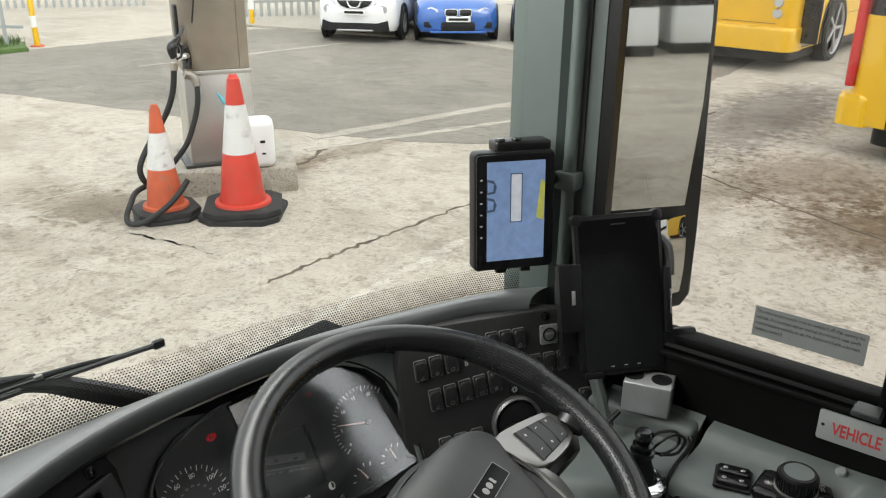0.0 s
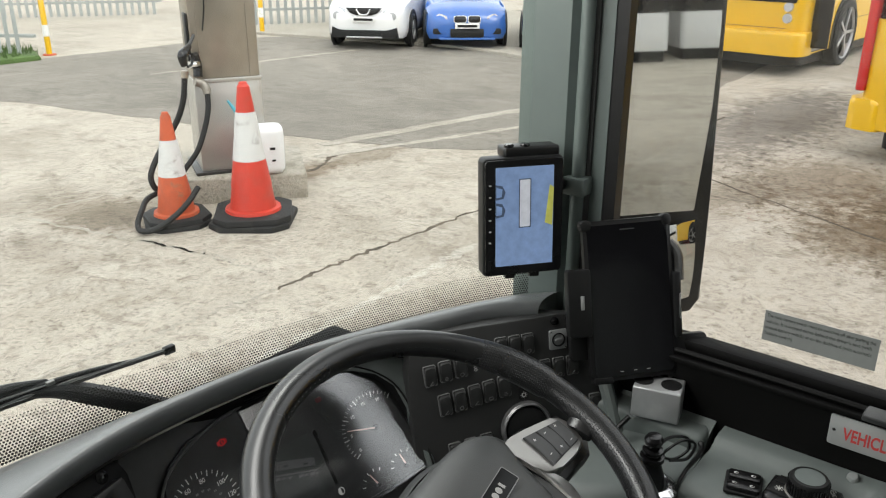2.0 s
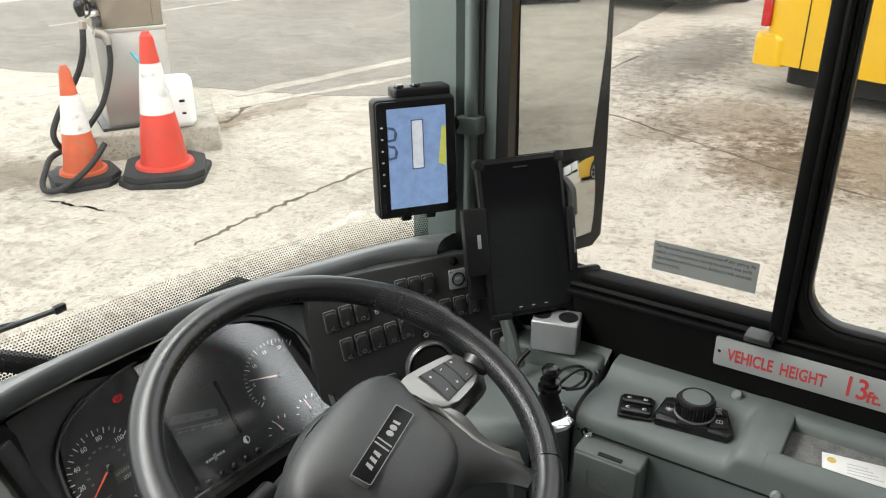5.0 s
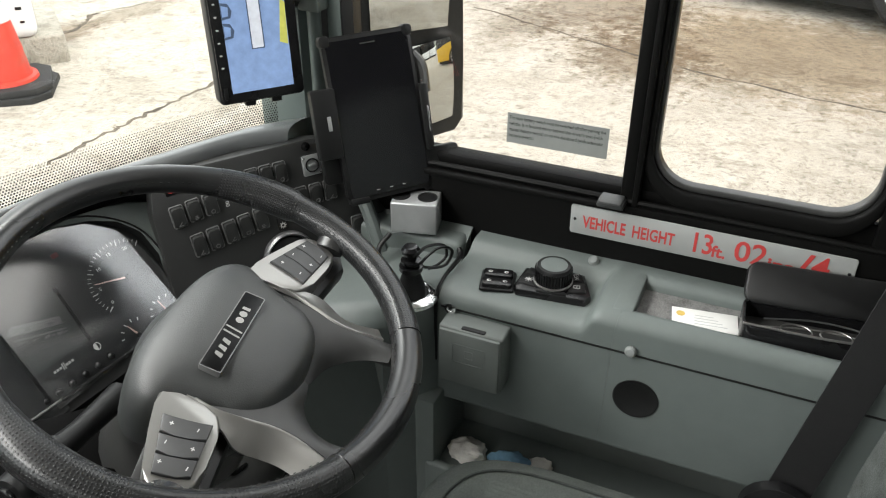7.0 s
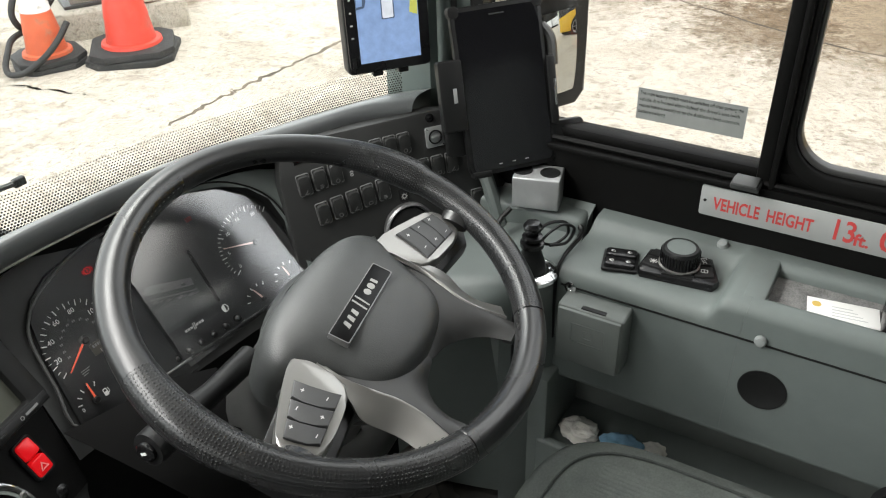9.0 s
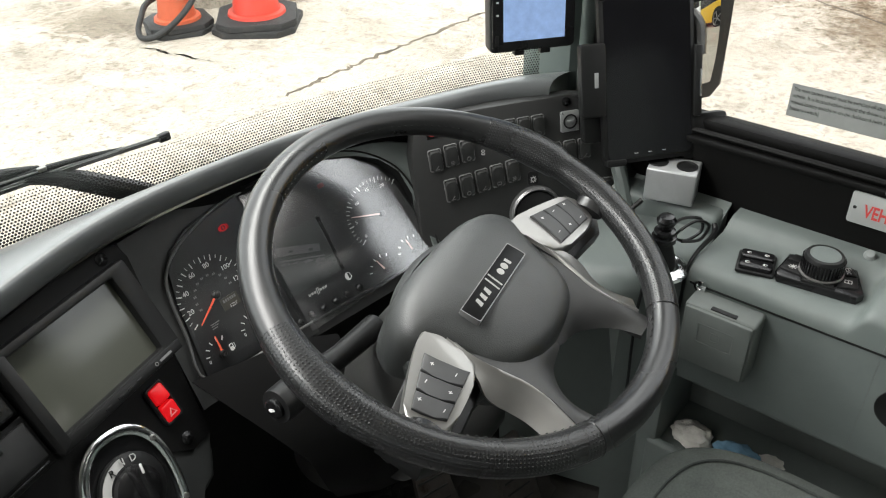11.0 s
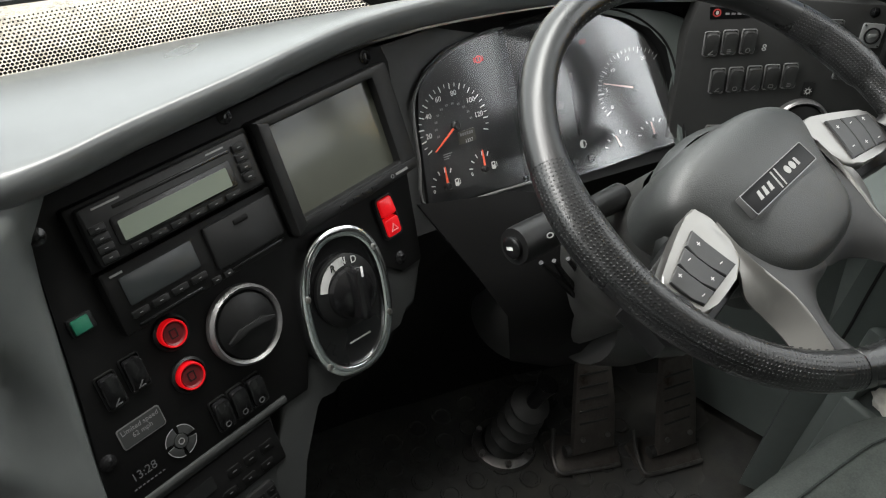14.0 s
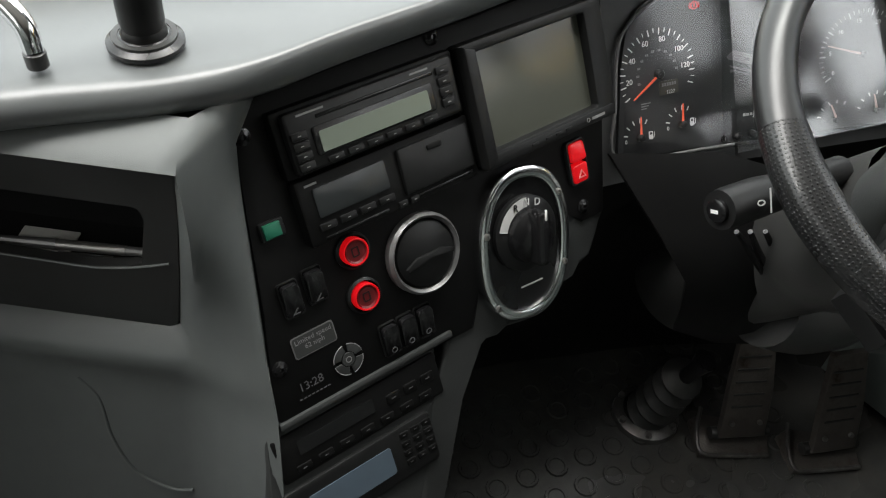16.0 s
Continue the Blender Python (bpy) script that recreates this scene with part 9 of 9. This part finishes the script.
# ---------------------------------------------------------------- left trim, tray, stand
def left_side():
    FL = fmat((-0.232, 0.018, 0.68), (0.871, -0.491, 0), (0, 0, 1), (-0.491, -0.871, 0))
    t = thing("left_trim", None, "grey moulded dashboard side with a recessed black tray", "trim")

    steps_v = (0.112, 0.108, 0.1, 0.092, 0.06, 0.02, -0.03, -0.08, -0.115, -0.13, -0.142, -0.155, -0.17, -0.19, -0.22, -0.27, -0.34, -0.45, -0.58, -0.71)

    def bulge(v):
        return float(np.interp(-v, [-0.112, -0.108, -0.1, -0.09, 0.09, 0.115, 0.135, 0.15, 0.165, 0.18, 0.2, 0.3, 0.45, 0.7], [-0.05, -0.035, -0.012, 0.0, 0.0, 0.004, 0.012, 0.014, 0.011, 0.008, 0.011, 0.03, 0.055, 0.09]))

    def edge_u(v):
        return float(np.interp(-v, [-0.112, -0.09, -0.04, 0.03, 0.125, 0.3, 0.7], [0.012, 0.014, 0.017, 0.012, -0.001, -0.012, -0.05]))

    def board_edge(z):
        zs = [-0.03, 0.3, 0.45, 0.511, 0.574, 0.64, 0.699, 0.741, 0.762, 0.795]
        return Vector((float(np.interp(z, zs, [-0.21, -0.2, -0.185, -0.176, -0.175, -0.17, -0.166, -0.16, -0.142, -0.12])), float(np.interp(z, zs, [-0.16, -0.15, -0.095, -0.058, -0.021, 0.018, 0.053, 0.079, 0.096, 0.108])) - 0.002, z))

    # one smooth skin from the fascia's edge round the corner and on to the door side, with the tray's opening left out
    reach = (-0.015, -0.05, -0.1, -0.2, -0.35, -0.5)
    grid = []
    for v in steps_v:
        z = 0.68 + v
        e, c = board_edge(z), FL @ Vector((edge_u(v), v, bulge(v)))
        out = Vector((-0.35, -0.94, 0))
        first = [e - out * 0.02, e, e.lerp(c, 0.12) + out * 0.006, e.lerp(c, 0.4) + out * 0.0075, e.lerp(c, 0.72) + out * 0.004, c]
        rest = [FL @ Vector((edge_u(v) + u, v, bulge(v) - (0.012 * min(1.0, -u / 0.2) if v < -0.16 else 0.0))) for u in reach]
        grid.append(first + rest)
    top_row, low_row = steps_v.index(0.092), steps_v.index(-0.13)
    bm = bmesh.new()
    vs = [[bm.verts.new(q) for q in row] for row in grid]
    for i in range(len(vs) - 1):
        for j in range(len(vs[0]) - 1):
            if not (j >= 5 and top_row <= i < low_row):
                bm.faces.new((vs[i][j], vs[i][j + 1], vs[i + 1][j + 1], vs[i + 1][j]))
    # sloping reveal of the opening: down its end, and a wider ledge along its foot
    def frame_u(v):
        return float(np.interp(-v, [-0.09, -0.066, -0.024, 0.05, 0.108, 0.13], [0.008, 0.0047, 0.001, -0.0088, -0.0172, -0.02]))

    turn = []
    for i in range(top_row, low_row + 1):
        v = min(0.088, steps_v[i] if steps_v[i] > -0.1 else -0.108 - 0.3 * (-0.115 - steps_v[i]))
        turn.append((grid[i][5], Vector((frame_u(v), v, -0.016))))
    turn += [(grid[low_row][5 + k + 1], Vector((frame_u(-0.117) + u + 0.005, -0.117, -0.016))) for k, u in enumerate(reach)]
    rim_v = [(bm.verts.new(a), bm.verts.new(FL @ b)) for a, b in turn]
    for (a, b), (c, d) in zip(rim_v, rim_v[1:]):
        bm.faces.new((a, b, d, c))
    top = [(bm.verts.new(grid[top_row][5 + k]), bm.verts.new(FL @ Vector((edge_u(0.092) + ((0.0,) + reach)[k] - 0.006, 0.088, -0.016)))) for k in range(7)]
    for (a, b), (c, d) in zip(top, top[1:]):
        bm.faces.new((a, b, d, c))
    bmesh.ops.remove_doubles(bm, verts=bm.verts[:], dist=0.0004)
    part("side_skin", bm, GREYDARK, t, "smooth grey moulded side", sharp=50)
    part("crease", tube([tuple(FL @ Vector(p)) for p in ((-0.13, -0.2, 0.003), (-0.112, -0.225, 0.009), (-0.105, -0.282, 0.021), (-0.084, -0.33, 0.031), (-0.045, -0.346, 0.038), (-0.02, -0.342, 0.0385))], 0.002, 8), GREYDARK, t, "moulded crease")
    part("tray_back", box(-0.5, 0.0, -0.06, 0.07, -0.085, -0.078, 0.0, m=FL), BLACK, t)
    # lighter plastic here stands for light on the black frame
    part("tray_frame", prism([(-0.5, 0.092), (0.004, 0.092), (0.0085, 0.088), (0.0085, 0.08), (0.0045, 0.05), (0.001, 0.024), (-0.0088, -0.05), (-0.0172, -0.108), (-0.0216, -0.115), (-0.0286, -0.1185), (-0.5, -0.1185), (-0.5, -0.034), (-0.145, -0.0415), (-0.12, -0.0435), (-0.094, -0.0432), (-0.0675, -0.0404), (-0.045, -0.035), (-0.0375, -0.031), (-0.0275, 0.025), (-0.027, 0.034), (-0.0295, 0.0395), (-0.036, 0.0415), (-0.5, 0.0415)], -0.026, -0.0145, 0.002, m=FL), SWITCHPANEL, t, "black tray surround, lightened as if lit", sharp=50)
    part("tray_lip", tube([tuple(FL @ Vector(p)) for p in ((-0.3, -0.0385, -0.014), (-0.145, -0.0422, -0.014), (-0.094, -0.0438, -0.014), (-0.0675, -0.041, -0.014), (-0.0406, -0.0345, -0.014), (-0.0135, -0.0255, -0.014))], 0.0014, 8), GREYDARK, t, "pale curved lip of the tray")
    part("tray_side", box(-0.034, 0.0, -0.06, 0.07, -0.08, -0.026, 0.002, m=FL), PANELBLACK, t, "black tray end wall")
    part("tray_top", box(-0.5, 0.0, 0.045, 0.06, -0.08, -0.026, 0.002, m=FL), PANELBLACK, t)
    part("tray_floor", box(-0.5, 0.0, -0.062, -0.053, -0.08, -0.026, 0.0, m=FL), BLACK, t)
    pen = thing("pen", FL, "silver pen lying in the tray", "pen")
    part("barrel", tube([(-0.128, -0.044, -0.036), (-0.1, -0.0425, -0.036), (-0.0634, -0.0405, -0.036)], 0.005, 12, steps=3), SATIN, pen)
    part("point", tube([(-0.0634, -0.0405, -0.036), (-0.0375, -0.0395, -0.036)], [0.0046, 0.0042], 10, steps=2), SILVERDARK, pen, "dull grip of the pen")
    part("cap", tube([(-0.21, -0.0475, -0.036), (-0.16, -0.046, -0.036), (-0.128, -0.044, -0.036)], [0.003, 0.0045, 0.0055], 10, steps=2), SILVERDARK, pen, "tapered dull pen end")
    part("clip", tube([(-0.127, -0.0495, -0.031), (-0.075, -0.0465, -0.031)], 0.0014, 6, steps=1), DARKGREY, pen)
    whole("paper_slip", box(-0.172, -0.118, -0.0525, -0.0505, -0.06, -0.0265, 0.0005), CARD, "pale slip of paper under the pen", "paper", m=FL)
    st = thing("stand_base", Matrix.Translation((-0.213, 0.123, 0.822)), "round black stand base with a thick post", "stand")
    part("base_disc", lathe([(0.031, 0.0), (0.031, 0.004), (0.024, 0.008), (0.019, 0.01)], 30), GLOSS, st)
    part("clip_ring", ring(ellipse(0, 0, 0.026, 0.026, 28), ellipse(0, 0, 0.021, 0.021, 28), 0.005, 0.0095), RUBBER, st)
    part("post", lathe([(0.018, 0.004), (0.0185, 0.012), (0.0165, 0.016), (0.018, 0.022), (0.018, 0.045), (0.0165, 0.05), (0.018, 0.056), (0.019, 0.11), (0.0, 0.112)], 24), BLACK, st, "black ribbed post")
    hd = thing("grab_handle", None, "bright metal grab handle end on the dashboard", "handle")
    part("bar", tube([(-0.295, 0.112, 0.835), (-0.298, 0.122, 0.857), (-0.32, 0.15, 0.875), (-0.37, 0.2, 0.88), (-0.45, 0.25, 0.88)], [0.0075, 0.0085, 0.0095, 0.01, 0.01], 14), CHROME, hd)
    part("end_cap", lathe([(0.0085, 0.0), (0.0085, 0.012), (0.0, 0.013)], 14, m=Matrix.Translation((-0.295, 0.111, 0.824))), RUBBER, hd)


left_side()
